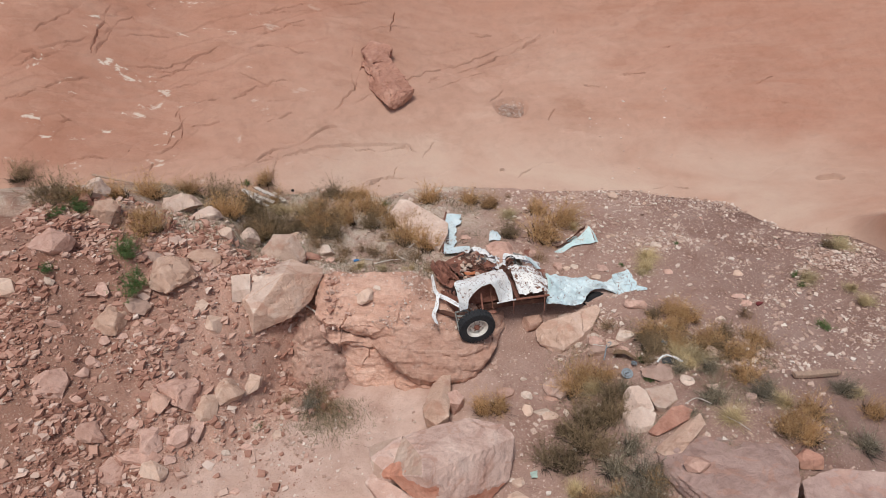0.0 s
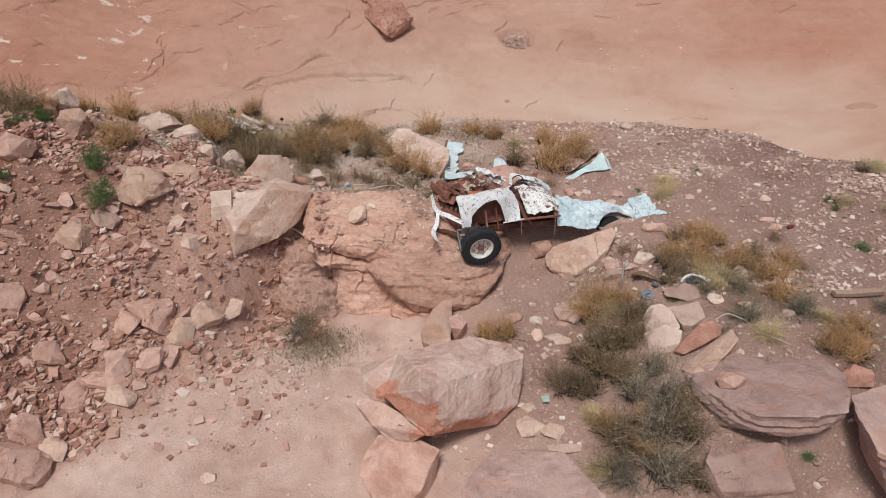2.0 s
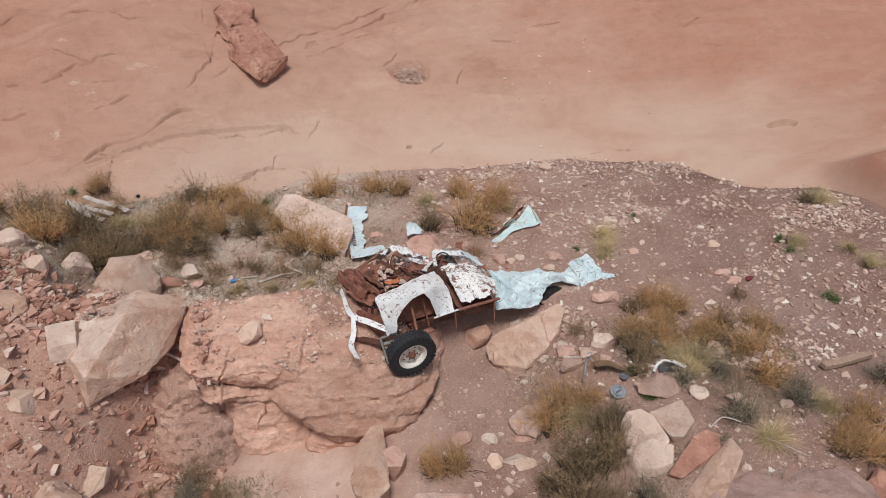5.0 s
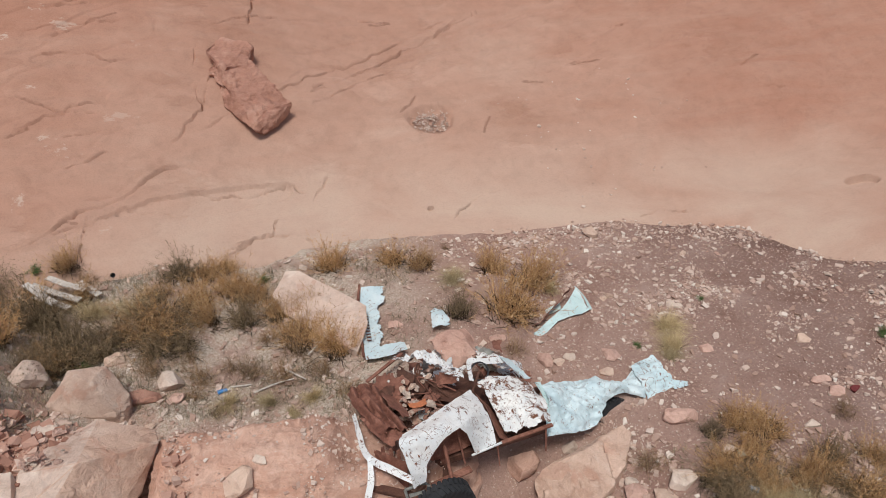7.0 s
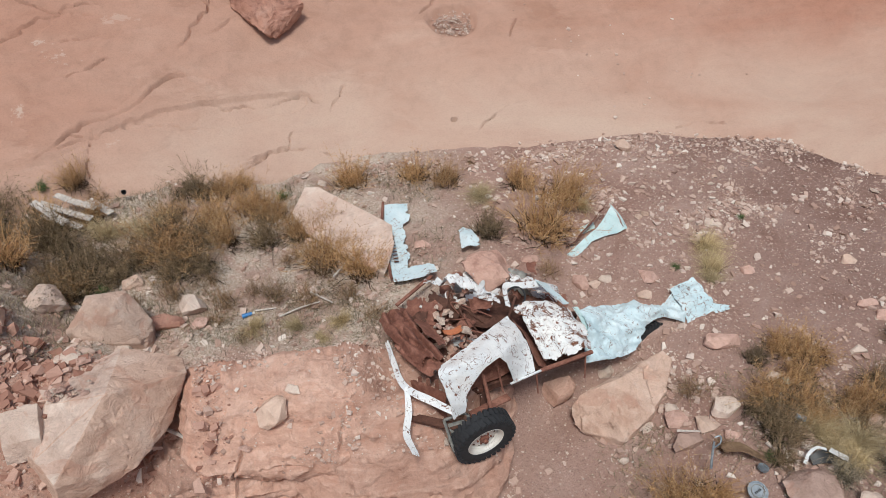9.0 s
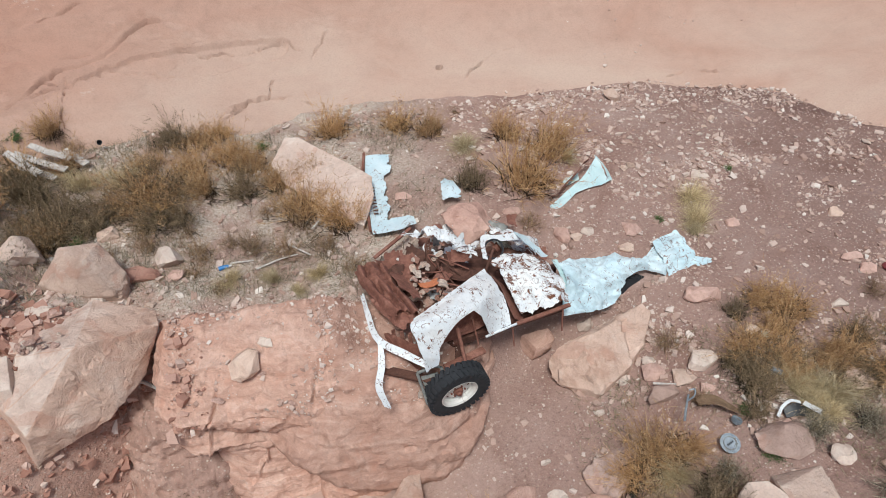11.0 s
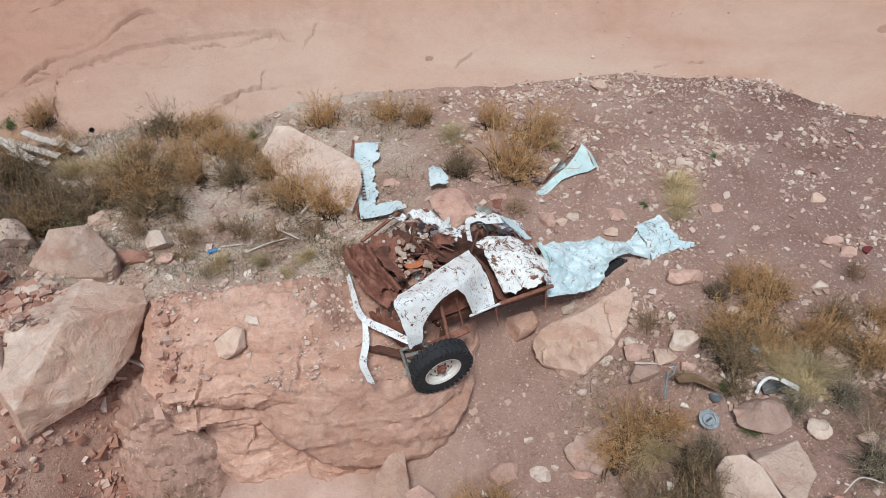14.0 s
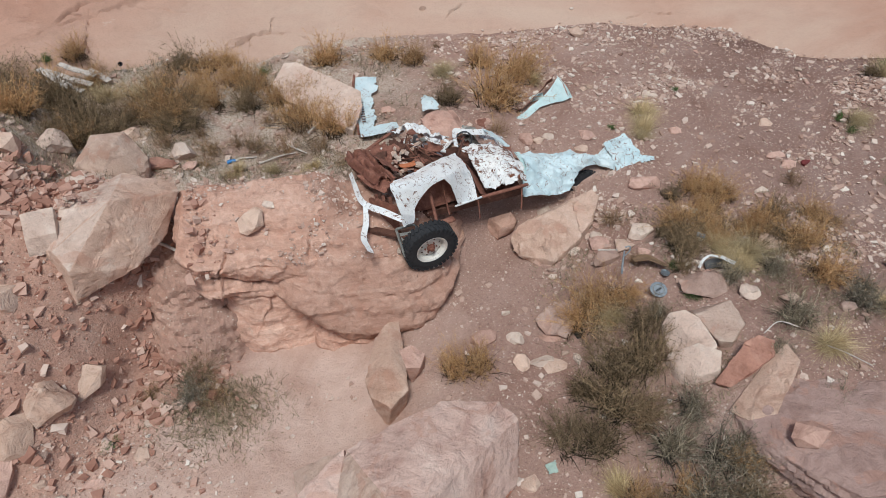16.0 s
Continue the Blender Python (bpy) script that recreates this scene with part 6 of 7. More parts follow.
grow("sparse_bush", -3.36, 3.44, 0.25)
grow("olive_shrub", 2.59, -1.48, 0.33)
grow("olive_shrub", 1.99, -1.79, 0.29)
grow("dry_bush", 3.80, 0.13, 0.36)
grow("olive_shrub", 3.57, -0.48, 0.30)
grow("olive_shrub", 3.87, 0.74, 0.22)
grow("sparse_bush", 2.91, -0.36, 0.20)
grow("olive_shrub", -3.50, 3.73, 0.38)
grow("sparse_bush", -3.82, 3.10, 0.32)
grow("sparse_bush", -3.14, 2.94, 0.36)
grow("sparse_bush", -2.48, 3.05, 0.37)
grow("sparse_bush", -1.94, 2.90, 0.33)
grow("sparse_bush", -1.38, 2.92, 0.33)
grow("sparse_bush", -1.01, 2.53, 0.28)
grow("straw_tuft", -2.71, 2.48, 0.23)
grow("straw_tuft", -2.12, 2.46, 0.20)
grow("straw_tuft", -1.50, 2.46, 0.20)
grow("straw_tuft", 8.76, 2.72, 0.34)
grow("olive_shrub", 8.60, 2.95, 0.22)
grow("straw_tuft", 7.64, 1.86, 0.30)
grow("green_shrub", 7.50, 2.02, 0.14)
grow("straw_tuft", 8.37, 1.22, 0.24)
grow("straw_tuft", 8.37, 0.70, 0.26)
grow("green_shrub", 7.40, 0.24, 0.20)
grow("sparse_bush", 5.99, -0.24, 0.34)
grow("dry_bush", 5.70, -0.10, 0.34)


# ---- paints and metals of the wreck ----
def chipped_paint(name, base, base2, rusty=0.5, crack=0.5):
    m, nt, bsdf = material(name)
    v = coords(nt)
    tone = noise_tex(nt, v, 3.0, 5, 0.6, 0.3)
    paint = ramp(nt, tone, [(0.35, base2), (0.65, base)])
    fine = noise_tex(nt, v, 60, 5, 0.7)
    paint = mix(nt, 0.35, paint, ramp(nt, fine, [(0.3, grey(0.75)), (0.6, grey(1.05))]), "MULTIPLY")
    rust = ramp(nt, noise_tex(nt, v, 14, 6, 0.7), [(0.3, (0.07, 0.028, 0.016)), (0.55, (0.19, 0.075, 0.04)), (0.75, (0.34, 0.17, 0.11))])
    spots = noise_tex(nt, v, 6.5, 10, 0.80, 1.6)
    lo = 0.66 - 0.16 * rusty
    where = ramp(nt, spots, [(lo, grey(0)), (lo + 0.025, grey(1))])
    vor = nt.nodes.new("ShaderNodeTexVoronoi")
    vor.feature = "DISTANCE_TO_EDGE"
    vor.inputs["Scale"].default_value = 6.5
    wob = nt.nodes.new("ShaderNodeVectorMath")
    wob.operation = "ADD"
    wn2 = node(nt, "TexNoise", Scale=4.0, Detail=5.0)
    nt.links.new(v, wn2.inputs["Vector"])
    sc = nt.nodes.new("ShaderNodeVectorMath")
    sc.operation = "SCALE"
    sc.inputs["Scale"].default_value = 0.45
    nt.links.new(wn2.outputs["Color"], sc.inputs[0])
    nt.links.new(v, wob.inputs[0])
    nt.links.new(sc.outputs[0], wob.inputs[1])
    nt.links.new(wob.outputs[0], vor.inputs["Vector"])
    lines = ramp(nt, vor.outputs["Distance"], [(0.006, grey(0.6 + 0.4 * crack)), (0.020, grey(0))])
    gate = ramp(nt, noise_tex(nt, v, 3.4, 4, 0.6), [(0.68 - 0.22 * crack, grey(0)), (0.74 - 0.22 * crack, grey(1))])
    lines = mix(nt, 1.0, lines, gate, "MULTIPLY")
    # large bare patches with broken rims
    patch = mix(nt, 1.0, ramp(nt, noise_tex(nt, v, 2.3, 7, 0.72, 0.6), [(0.70 - 0.16 * rusty, grey(0)), (0.73 - 0.16 * rusty, grey(1))]), ramp(nt, fine, [(0.35, grey(0.5)), (0.5, grey(1))]), "MULTIPLY")
    where = mix(nt, 1.0, where, patch, "LIGHTEN")
    both = mix(nt, 1.0, where, lines, "LIGHTEN")
    col = mix(nt, both, paint, rust)
    nt.links.new(col, bsdf.inputs["Base Color"])
    r = ramp(nt, both, [(0, grey(0.48)), (1, grey(0.9))])
    nt.links.new(r, bsdf.inputs["Roughness"])
    bsdf.inputs["Specular IOR Level"].default_value = 0.35
    relief(nt, bsdf, both, -0.5, 0.004, relief(nt, bsdf, tone, 0.2, 0.02))
    return m


def rust_metal(name, a, b, c):
    m, nt, bsdf = material(name)
    v = coords(nt)
    n1 = noise_tex(nt, v, 6, 8, 0.7, 0.8)
    col = ramp(nt, n1, [(0.3, a), (0.5, b), (0.7, c)])
    f = noise_tex(nt, v, 70, 5, 0.7)
    col = mix(nt, 0.5, col, ramp(nt, f, [(0.3, grey(0.6)), (0.7, grey(1.2))]), "MULTIPLY")
    nt.links.new(col, bsdf.inputs["Base Color"])
    bsdf.inputs["Roughness"].default_value = 0.85
    bsdf.inputs["Metallic"].default_value = 0.1
    relief(nt, bsdf, f, 0.4, 0.004, relief(nt, bsdf, n1, 0.4, 0.02))
    return m


def plain(name, col, rough=0.6, metal=0.0, vary=0.25, scale=18):
    m, nt, bsdf = material(name)
    n = noise_tex(nt, coords(nt), scale, 6, 0.65)
    nt.links.new(mix(nt, 1.0, col, ramp(nt, n, [(0.3, grey(1 - vary)), (0.7, grey(1 + vary))]), "MULTIPLY"), bsdf.inputs["Base Color"])
    bsdf.inputs["Roughness"].default_value, bsdf.inputs["Metallic"].default_value = rough, metal
    relief(nt, bsdf, n, 0.2, 0.004)
    return m


WHITE_PAINT = chipped_paint("chipped_white_paint", (0.84, 0.84, 0.82), (0.74, 0.77, 0.78), 0.56, 0.75)
WORN_WHITE = chipped_paint("worn_white_paint", (0.82, 0.81, 0.78), (0.68, 0.71, 0.72), 0.80, 0.6)
BLUE_PAINT = chipped_paint("pale_blue_paint", (0.66, 0.76, 0.78), (0.54, 0.68, 0.72), 0.44, 0.75)
CRACKED_BLUE = chipped_paint("cracked_blue_paint", (0.64, 0.75, 0.77), (0.52, 0.67, 0.71), 0.54, 1.0)
MINT_PAINT = chipped_paint("faded_mint_paint", (0.64, 0.77, 0.76), (0.50, 0.68, 0.68), 0.40, 0.5)
RUST = rust_metal("brown_rust", (0.13, 0.050, 0.034), (0.25, 0.105, 0.072), (0.40, 0.20, 0.145))
DARK_RUST = rust_metal("dark_rust", (0.05, 0.022, 0.015), (0.11, 0.048, 0.032), (0.20, 0.095, 0.065))
RUBBER = plain("weathered_rubber", (0.022, 0.023, 0.026), 0.85, 0, 0.4)
RIM_PAINT = chipped_paint("cream_rim_paint", (0.72, 0.70, 0.65), (0.64, 0.60, 0.54), 0.35, 0.3)
STEEL = plain("dull_steel", (0.33, 0.37, 0.40), 0.5, 0.7, 0.3)
GREY_METAL = plain("oxidised_metal", (0.25, 0.25, 0.23), 0.6, 0.4, 0.4)
WOOD = plain("weathered_wood", (0.54, 0.49, 0.44), 0.9, 0, 0.35, 26)
BROWN_WOOD = plain("brown_wood", (0.36, 0.25, 0.185), 0.9, 0, 0.35, 26)
ORANGE = plain("orange_scrap", (0.50, 0.17, 0.075), 0.7, 0, 0.3)
BLACK = plain("black_plastic", (0.02, 0.02, 0.022), 0.5, 0, 0.3)
WHITE_SCRAP = plain("white_scrap", (0.72, 0.73, 0.72), 0.45, 0, 0.15)
BLUE_SCRAP = plain("blue_plastic", (0.05, 0.22, 0.52), 0.45, 0, 0.2)
GREEN_SCRAP = plain("green_scrap", (0.36, 0.46, 0.40), 0.5, 0, 0.2)


# ---- sheet metal, rods, wheels ----
def spline(p, n):
    """Catmull-Rom through the rows of p, at n even steps."""
    p = np.asarray(p, float)
    q = np.concatenate([[2 * p[0] - p[1]], p, [2 * p[-1] - p[-2]]])
    t = np.linspace(0, len(p) - 1, n)
    i = np.minimum(t.astype(int), len(p) - 2)
    f = (t - i).reshape(-1, *[1] * (p.ndim - 1))
    a, b, c, d = q[i], q[i + 1], q[i + 2], q[i + 3]
    return 0.5 * (2 * b + (c - a) * f + (2 * a - 5 * b + 4 * c - d) * f**2 + (3 * b - a - 3 * c + d) * f**3)


def crumpled(name, net, mat, parent=None, nu=46, nv=24, crumple=0.02, seed=1, thick=0.006, keep=None, ragged=0.0, label="", creases=3.0):
    """A dented metal sheet over a small net of points; keep(u, v) tells which of it is left."""
    net = np.asarray(net, float)
    if keep or ragged:
        nu, nv = 2 * nu, 2 * nv
    g = spline(np.stack([spline(row, nu) for row in net]), nv)
    n = np.cross(np.gradient(g, axis=1), np.gradient(g, axis=0))
    n /= np.linalg.norm(n, axis=2, keepdims=True) + 1e-9
    u, v = np.meshgrid(np.linspace(0, 1, nu), np.linspace(0, 1, nv))
    size = np.linalg.norm(g[0, -1] - g[0, 0])
    q = g[..., 0] * creases + g[..., 2] * 1.7, g[..., 1] * creases + g[..., 2] * 2.1
    # sharp folds in a few directions over softer dents
    fold = 0.8 * fbm(*q, seed, 3) + 0.35 * fbm(q[0] * 3, q[1] * 3, seed + 9, 3)
    for k in range(5):
        way, rate = 2.4 * k + 0.7 * seed, 0.22 * 1.55**k
        t = (q[0] * math.cos(way) + q[1] * math.sin(way)) * rate + 0.7 * fbm(q[0] * 0.5, q[1] * 0.5, seed + 30 + k, 2)
        fold = fold + (2 * np.abs(t - np.floor(t + 0.5)) - 0.5) * 0.9 / (1 + 0.7 * k)
    g = g + n * (crumple * fold)[..., None]
    cell_u, cell_v = (u[:-1, :-1] + u[1:, 1:]) / 2, (v[:-1, :-1] + v[1:, 1:]) / 2
    ok = np.ones_like(cell_u, bool) if keep is None else keep(cell_u, cell_v)
    if ragged:
        rim = np.minimum(np.minimum(cell_u, 1 - cell_u), np.minimum(cell_v, 1 - cell_v))
        ok &= rim > ragged * (0.5 + 1.3 * fbm(cell_u * 7 * max(size, 0.4), cell_v * 7, seed + 4, 4))
    top, low = g.reshape(-1, 3), (g - n * thick).reshape(-1, 3)
    m = nu * nv
    faces = []
    for j, i in zip(*np.nonzero(ok)):
        a, b, c, d = j * nu + i, j * nu + i + 1, (j + 1) * nu + i + 1, (j + 1) * nu + i
        faces += [(a, b, c, d), (d + m, c + m, b + m, a + m)]
        for out, e in (((j - 1, i), (a, b)), ((j, i + 1), (b, c)), ((j + 1, i), (c, d)), ((j, i - 1), (d, a))):
            if not (0 <= out[0] < nv - 1 and 0 <= out[1] < nu - 1) or not ok[out]:
                faces.append((e[1], e[0], e[0] + m, e[1] + m))
    me = mesh_of(name, np.concatenate([top, low]).tolist(), faces, mat, True, 40)
    bm = bmesh.new()
    bm.from_mesh(me)
    bmesh.ops.delete(bm, geom=[w for w in bm.verts if not w.link_faces], context="VERTS")
    bpy.data.meshes.remove(me)
    return part(name, bm, mat, parent, label, True, 40)


def tube_bm(points, r, sides=8, bm=None, steps=None, taper=1.0):
    bm = bm or bmesh.new()
    p = spline(points, steps or (2 if len(points) == 2 else 5 * len(points)))
    rings = []
    for k, c in enumerate(p):
        way = Vector(p[min(k + 1, len(p) - 1)] - p[max(k - 1, 0)]).normalized()
        a = way.orthogonal().normalized()
        b = way.cross(a)
        rr = r * (1 + (taper - 1) * k / (len(p) - 1))
        rings.append([bm.verts.new(Vector(c) + rr * (math.cos(t) * a + math.sin(t) * b)) for t in (2 * math.pi * s / sides for s in range(sides))])
    for a, b in zip(rings, rings[1:]):
        for s in range(sides):
            bm.faces.new((a[s], a[(s + 1) % sides], b[(s + 1) % sides], b[s]))
    bm.faces.new(rings[0][::-1])
    bm.faces.new(rings[-1])
    return bm


def bar_bm(a, b, w, h, bm=None, bevel=0.004):
    """A square bar or board from a to b."""
    bm = bm or bmesh.new()
    a, b = Vector(a), Vector(b)
    made = bmesh.ops.create_cube(bm, size=1.0, matrix=Matrix.Translation((a + b) / 2) @ (b - a).to_track_quat("X", "Z").to_matrix().to_4x4() @ Matrix.Diagonal(((b - a).length, w, h, 1)))
    if bevel:
        edges = list({e for w2 in made["verts"] for e in w2.link_edges})
        bmesh.ops.bevel(bm, geom=edges, offset=bevel, segments=1, affect="EDGES")
    return bm


def spun_bm(profile, sides=48, bm=None):
    """A turned form round z from (radius, height) pairs."""
    bm = bm or bmesh.new()
    rings = [[bm.verts.new((r * math.cos(t), r * math.sin(t), z)) for t in (2 * math.pi * s / sides for s in range(sides))] for r, z in profile]
    for a, b in zip(rings, rings[1:]):
        for s in range(sides):
            bm.faces.new((a[s], a[(s + 1) % sides], b[(s + 1) % sides], b[s]))
    return bm


def disc_bm(r, h, sides=32, rim=0.1):
    bm = spun_bm([(r, 0), (r, h), (r * (1 - rim), h), (r * (1 - rim) * 0.98, h * 0.6)], sides)
    bm.faces.new([v for v in bm.verts][-sides:])
    bm.faces.new([v for v in bm.verts][:sides][::-1])
    return bm


def tyre_bm(radius=0.385, width=0.20, inner=0.215):
    """An off-road tyre: round shoulders, open bead, and rows of lugs."""
    w = width / 2
    prof = [(inner, -w * 0.72), (inner + 0.02, -w * 0.92), (inner + 0.07, -w * 1.03), (radius - 0.045, -w * 0.98), (radius - 0.016, -w * 0.80), (radius - 0.010, 0),
            (radius - 0.016, w * 0.80), (radius - 0.045, w * 0.98), (inner + 0.07, w * 1.03), (inner + 0.02, w * 0.92), (inner, w * 0.72)]
    bm = spun_bm(prof, 64)
    count = 34
    for k in range(count):
        for side in (-1, 1):
            t = 2 * math.pi * (k + (0.5 if side > 0 else 0)) / count
            lug = Matrix.Rotation(t, 4, "Z") @ Matrix.Translation((radius - 0.012, 0, side * w * 0.56)) @ Matrix.Rotation(side * 0.35, 4, "X")
            bmesh.ops.create_cube(bm, size=1.0, matrix=lug @ Matrix.Diagonal((0.026, 0.040, w * 0.92, 1)))
            edge = Matrix.Rotation(t, 4, "Z") @ Matrix.Translation((radius - 0.034, 0, side * w * 0.97))
            bmesh.ops.create_cube(bm, size=1.0, matrix=edge @ Matrix.Diagonal((0.040, 0.034, 0.016, 1)))
    return bm


# ---- the wreck ----
wreck = tagged(new("car_wreck"), "crushed rusty car wreck in chipped white and pale blue paint", "car wreck")

crumpled("front_fender",
         [[(-0.42, 0.50, 0.87), (-0.20, 0.73, 0.77), (0.04, 0.92, 0.69), (0.33, 1.17, 0.60), (0.60, 1.44, 0.48)],
          [(-0.49, 0.37, 0.89), (-0.20, 0.46, 0.85), (0.10, 0.58, 0.78), (0.42, 0.78, 0.67), (0.69, 1.14, 0.49)],
          [(-0.43, 0.22, 0.70), (-0.20, 0.32, 0.62), (0.10, 0.45, 0.55), (0.45, 0.66, 0.46), (0.77, 0.96, 0.36)],
          [(-0.36, 0.05, 0.40), (-0.17, 0.20, 0.36), (0.10, 0.35, 0.30), (0.47, 0.61, 0.19), (0.79, 0.73, 0.19)]],
         WHITE_PAINT, wreck, 130, 88, 0.030, 3, 0.007,
         lambda u, v: v < np.interp(u, [0.19, 0.25, 0.36, 0.50, 0.64, 0.71, 0.77], [1.05, 0.80, 0.60, 0.47, 0.42, 0.58, 1.05]), 0.014, "white front fender with a cut wheel arch", 4.0)
crumpled("bumper",
         [[(-0.93, 1.42, 0.36), (-0.89, 1.03, 0.42), (-0.81, 0.60, 0.49), (-0.58, 0.33, 0.55), (-0.36, 0.15, 0.53)],
          [(-0.97, 1.40, 0.31), (-0.94, 1.00, 0.37), (-0.86, 0.56, 0.44), (-0.61, 0.27, 0.49), (-0.37, 0.09, 0.47)]],
         WHITE_PAINT, wreck, 48, 9, 0.022, 12, 0.008, None, 0.02, "bent white bumper bar")
crumpled("hanging_strip",
         [[(-0.80, 0.58, 0.50), (-0.80, 0.30, 0.38), (-0.86, 0.02, 0.34), (-0.80, -0.27, 0.34)],
          [(-0.85, 0.55, 0.48), (-0.88, 0.29, 0.39), (-0.94, 0.01, 0.37), (-0.87, -0.27, 0.38)]],
         WHITE_PAINT, wreck, 30, 7, 0.022, 14, 0.006, None, 0.03, "torn white metal strip hanging down")
crumpled("hood",
         [[(-0.95, 1.92, 0.22), (-0.92, 1.55, 0.30), (-0.80, 1.00, 0.46), (-0.54, 0.50, 0.64)],
          [(-0.82, 1.92, 0.40), (-0.76, 1.56, 0.50), (-0.62, 1.06, 0.60), (-0.44, 0.54, 0.76)],
          [(-0.62, 1.88, 0.28), (-0.56, 1.58, 0.32), (-0.42, 1.15, 0.44), (-0.33, 0.72, 0.62)]],
         RUST, wreck, 110, 60, 0.05, 21, 0.007, None, 0.03, "folded hood panel rusted deep brown", 6.5)
for shift, lift, seed in ((0.0, 0.02, 22), (0.15, 0.03, 24), (0.29, -0.02, 27)):
    line = [(-0.93 + shift, 1.86, 0.34 + lift), (-0.87 + shift, 1.50, 0.46 + lift), (-0.72 + 0.9 * shift, 1.08, 0.58 + lift), (-0.52 + 0.6 * shift, 0.66, 0.72 + lift)]
    crumpled("hood_fold", [[(x - 0.07, y - 0.02, z - 0.08) for x, y, z in line], [(x - 0.02, y, z + 0.05) for x, y, z in line], [(x + 0.05, y + 0.02, z - 0.06) for x, y, z in line]], RUST, wreck, 60, 20, 0.03, seed, 0.006, None, 0.05, "", 5.0)
crumpled("hood_flap",
         [[(-0.62, 1.62, 0.46), (-0.48, 1.22, 0.62), (-0.36, 0.95, 0.68)], [(-0.42, 1.68, 0.30), (-0.30, 1.27, 0.48), (-0.26, 1.02, 0.58)]],
         RUST, wreck, 20, 10, 0.04, 25, 0.006, None, 0.06)
crumpled("door",
         [[(0.70, 1.60, 0.43), (1.00, 1.74, 0.37), (1.35, 1.62, 0.35), (1.57, 1.40, 0.26)],
          [(0.80, 1.30, 0.38), (1.05, 1.35, 0.42), (1.35, 1.27, 0.42), (1.60, 1.15, 0.28)],
          [(0.93, 0.80, 0.27), (1.10, 0.80, 0.25), (1.35, 0.85, 0.25), (1.57, 0.93, 0.20)]],
         WORN_WHITE, wreck, 72, 52, 0.055, 31, 0.008, None, 0.06, "crumpled white door with peeling paint", 4.5)
crumpled("bed_side",
         [[(1.66, 1.66, 0.12), (2.10, 1.82, 0.00), (2.53, 1.86, -0.10), (2.92, 1.80, -0.17), (3.26, 2.04, -0.20)],
          [(1.64, 1.35, 0.09), (2.05, 1.55, 0.02), (2.50, 1.62, -0.06), (2.93, 1.68, -0.14), (3.29, 1.82, -0.22)],
          [(1.54, 0.97, -0.14), (1.95, 1.04, -0.22), (2.37, 1.20, -0.34), (2.90, 1.50, -0.32), (3.32, 1.57, -0.34)]],
         BLUE_PAINT, wreck, 110, 60, 0.075, 41, 0.008, lambda u, v: v < np.interp(u, [0.53, 0.57, 0.66, 0.78, 0.88, 1.0], [1.05, 0.80, 0.70, 0.72, 0.86, 1.05]), 0.012, "pale blue truck bed side with a wheel arch", 4.5)
crumpled("tail_panel",
         [[(3.22, 2.10, -0.18), (3.42, 2.17, -0.11), (3.62, 2.17, -0.09)], [(3.25, 1.80, -0.21), (3.48, 1.86, -0.15), (3.70, 1.92, -0.14)], [(3.30, 1.55, -0.34), (3.58, 1.60, -0.30), (3.80, 1.64, -0.26)]],
         CRACKED_BLUE, wreck, 34, 34, 0.06, 47, 0.007, None, 0.06, "twisted pale blue tail panel")
crumpled("tail_shred", [[(3.76, 1.78, -0.22), (3.88, 1.72, -0.22), (4.00, 1.70, -0.26)], [(3.72, 1.60, -0.30), (3.86, 1.60, -0.27), (3.98, 1.64, -0.28)]],
         CRACKED_BLUE, wreck, 14, 8, 0.03, 52, 0.006, None, 0.08)
crumpled("bed_front", [[(1.60, 1.72, 0.16), (1.63, 1.35, 0.14), (1.56, 0.99, -0.10)], [(1.68, 1.72, 0.14), (1.70, 1.35, 0.11), (1.62, 0.99, -0.12)]], MINT_PAINT, wreck, 20, 5, 0.015, 54, 0.008)
crumpled("cowl",
         [[(-0.26, 2.66, 0.12), (0.05, 2.46, 0.30), (0.34, 2.14, 0.40), (0.66, 1.84, 0.47)], [(-0.32, 2.44, 0.20), (-0.04, 2.22, 0.42), (0.20, 1.95, 0.52), (0.54, 1.60, 0.51)]],
         WHITE_PAINT, wreck, 90, 34, 0.095, 61, 0.007, None, 0.12, "torn white cowl with heavy rust", 6.0)
crumpled("far_fender",
         [[(0.95, 2.62, 0.00), (1.25, 2.42, 0.06), (1.55, 2.05, 0.02)], [(0.80, 2.30, 0.20), (1.10, 2.05, 0.26), (1.45, 1.75, 0.22)]],
         WORN_WHITE, wreck, 60, 30, 0.085, 66, 0.007, None, 0.16, "", 6.0)
crumpled("windshield_pillar", [[(0.62, 1.62, 0.46), (0.66, 1.95, 0.52), (0.90, 2.02, 0.44), (1.22, 2.12, 0.34)], [(0.68, 1.60, 0.44), (0.71, 1.90, 0.47), (0.92, 1.95, 0.39), (1.22, 2.03, 0.29)]],
         WHITE_PAINT, wreck, 34, 5, 0.012, 71, 0.012)
crumpled("door_pillar", [[(1.17, 2.14, 0.36), (1.24, 1.86, 0.42), (1.40, 1.58, 0.40)], [(1.30, 2.08, 0.32), (1.37, 1.84, 0.38), (1.50, 1.60, 0.37)]], BLUE_PAINT, wreck, 24, 7, 0.03, 73, 0.01, None, 0.02, "pale blue door pillar")
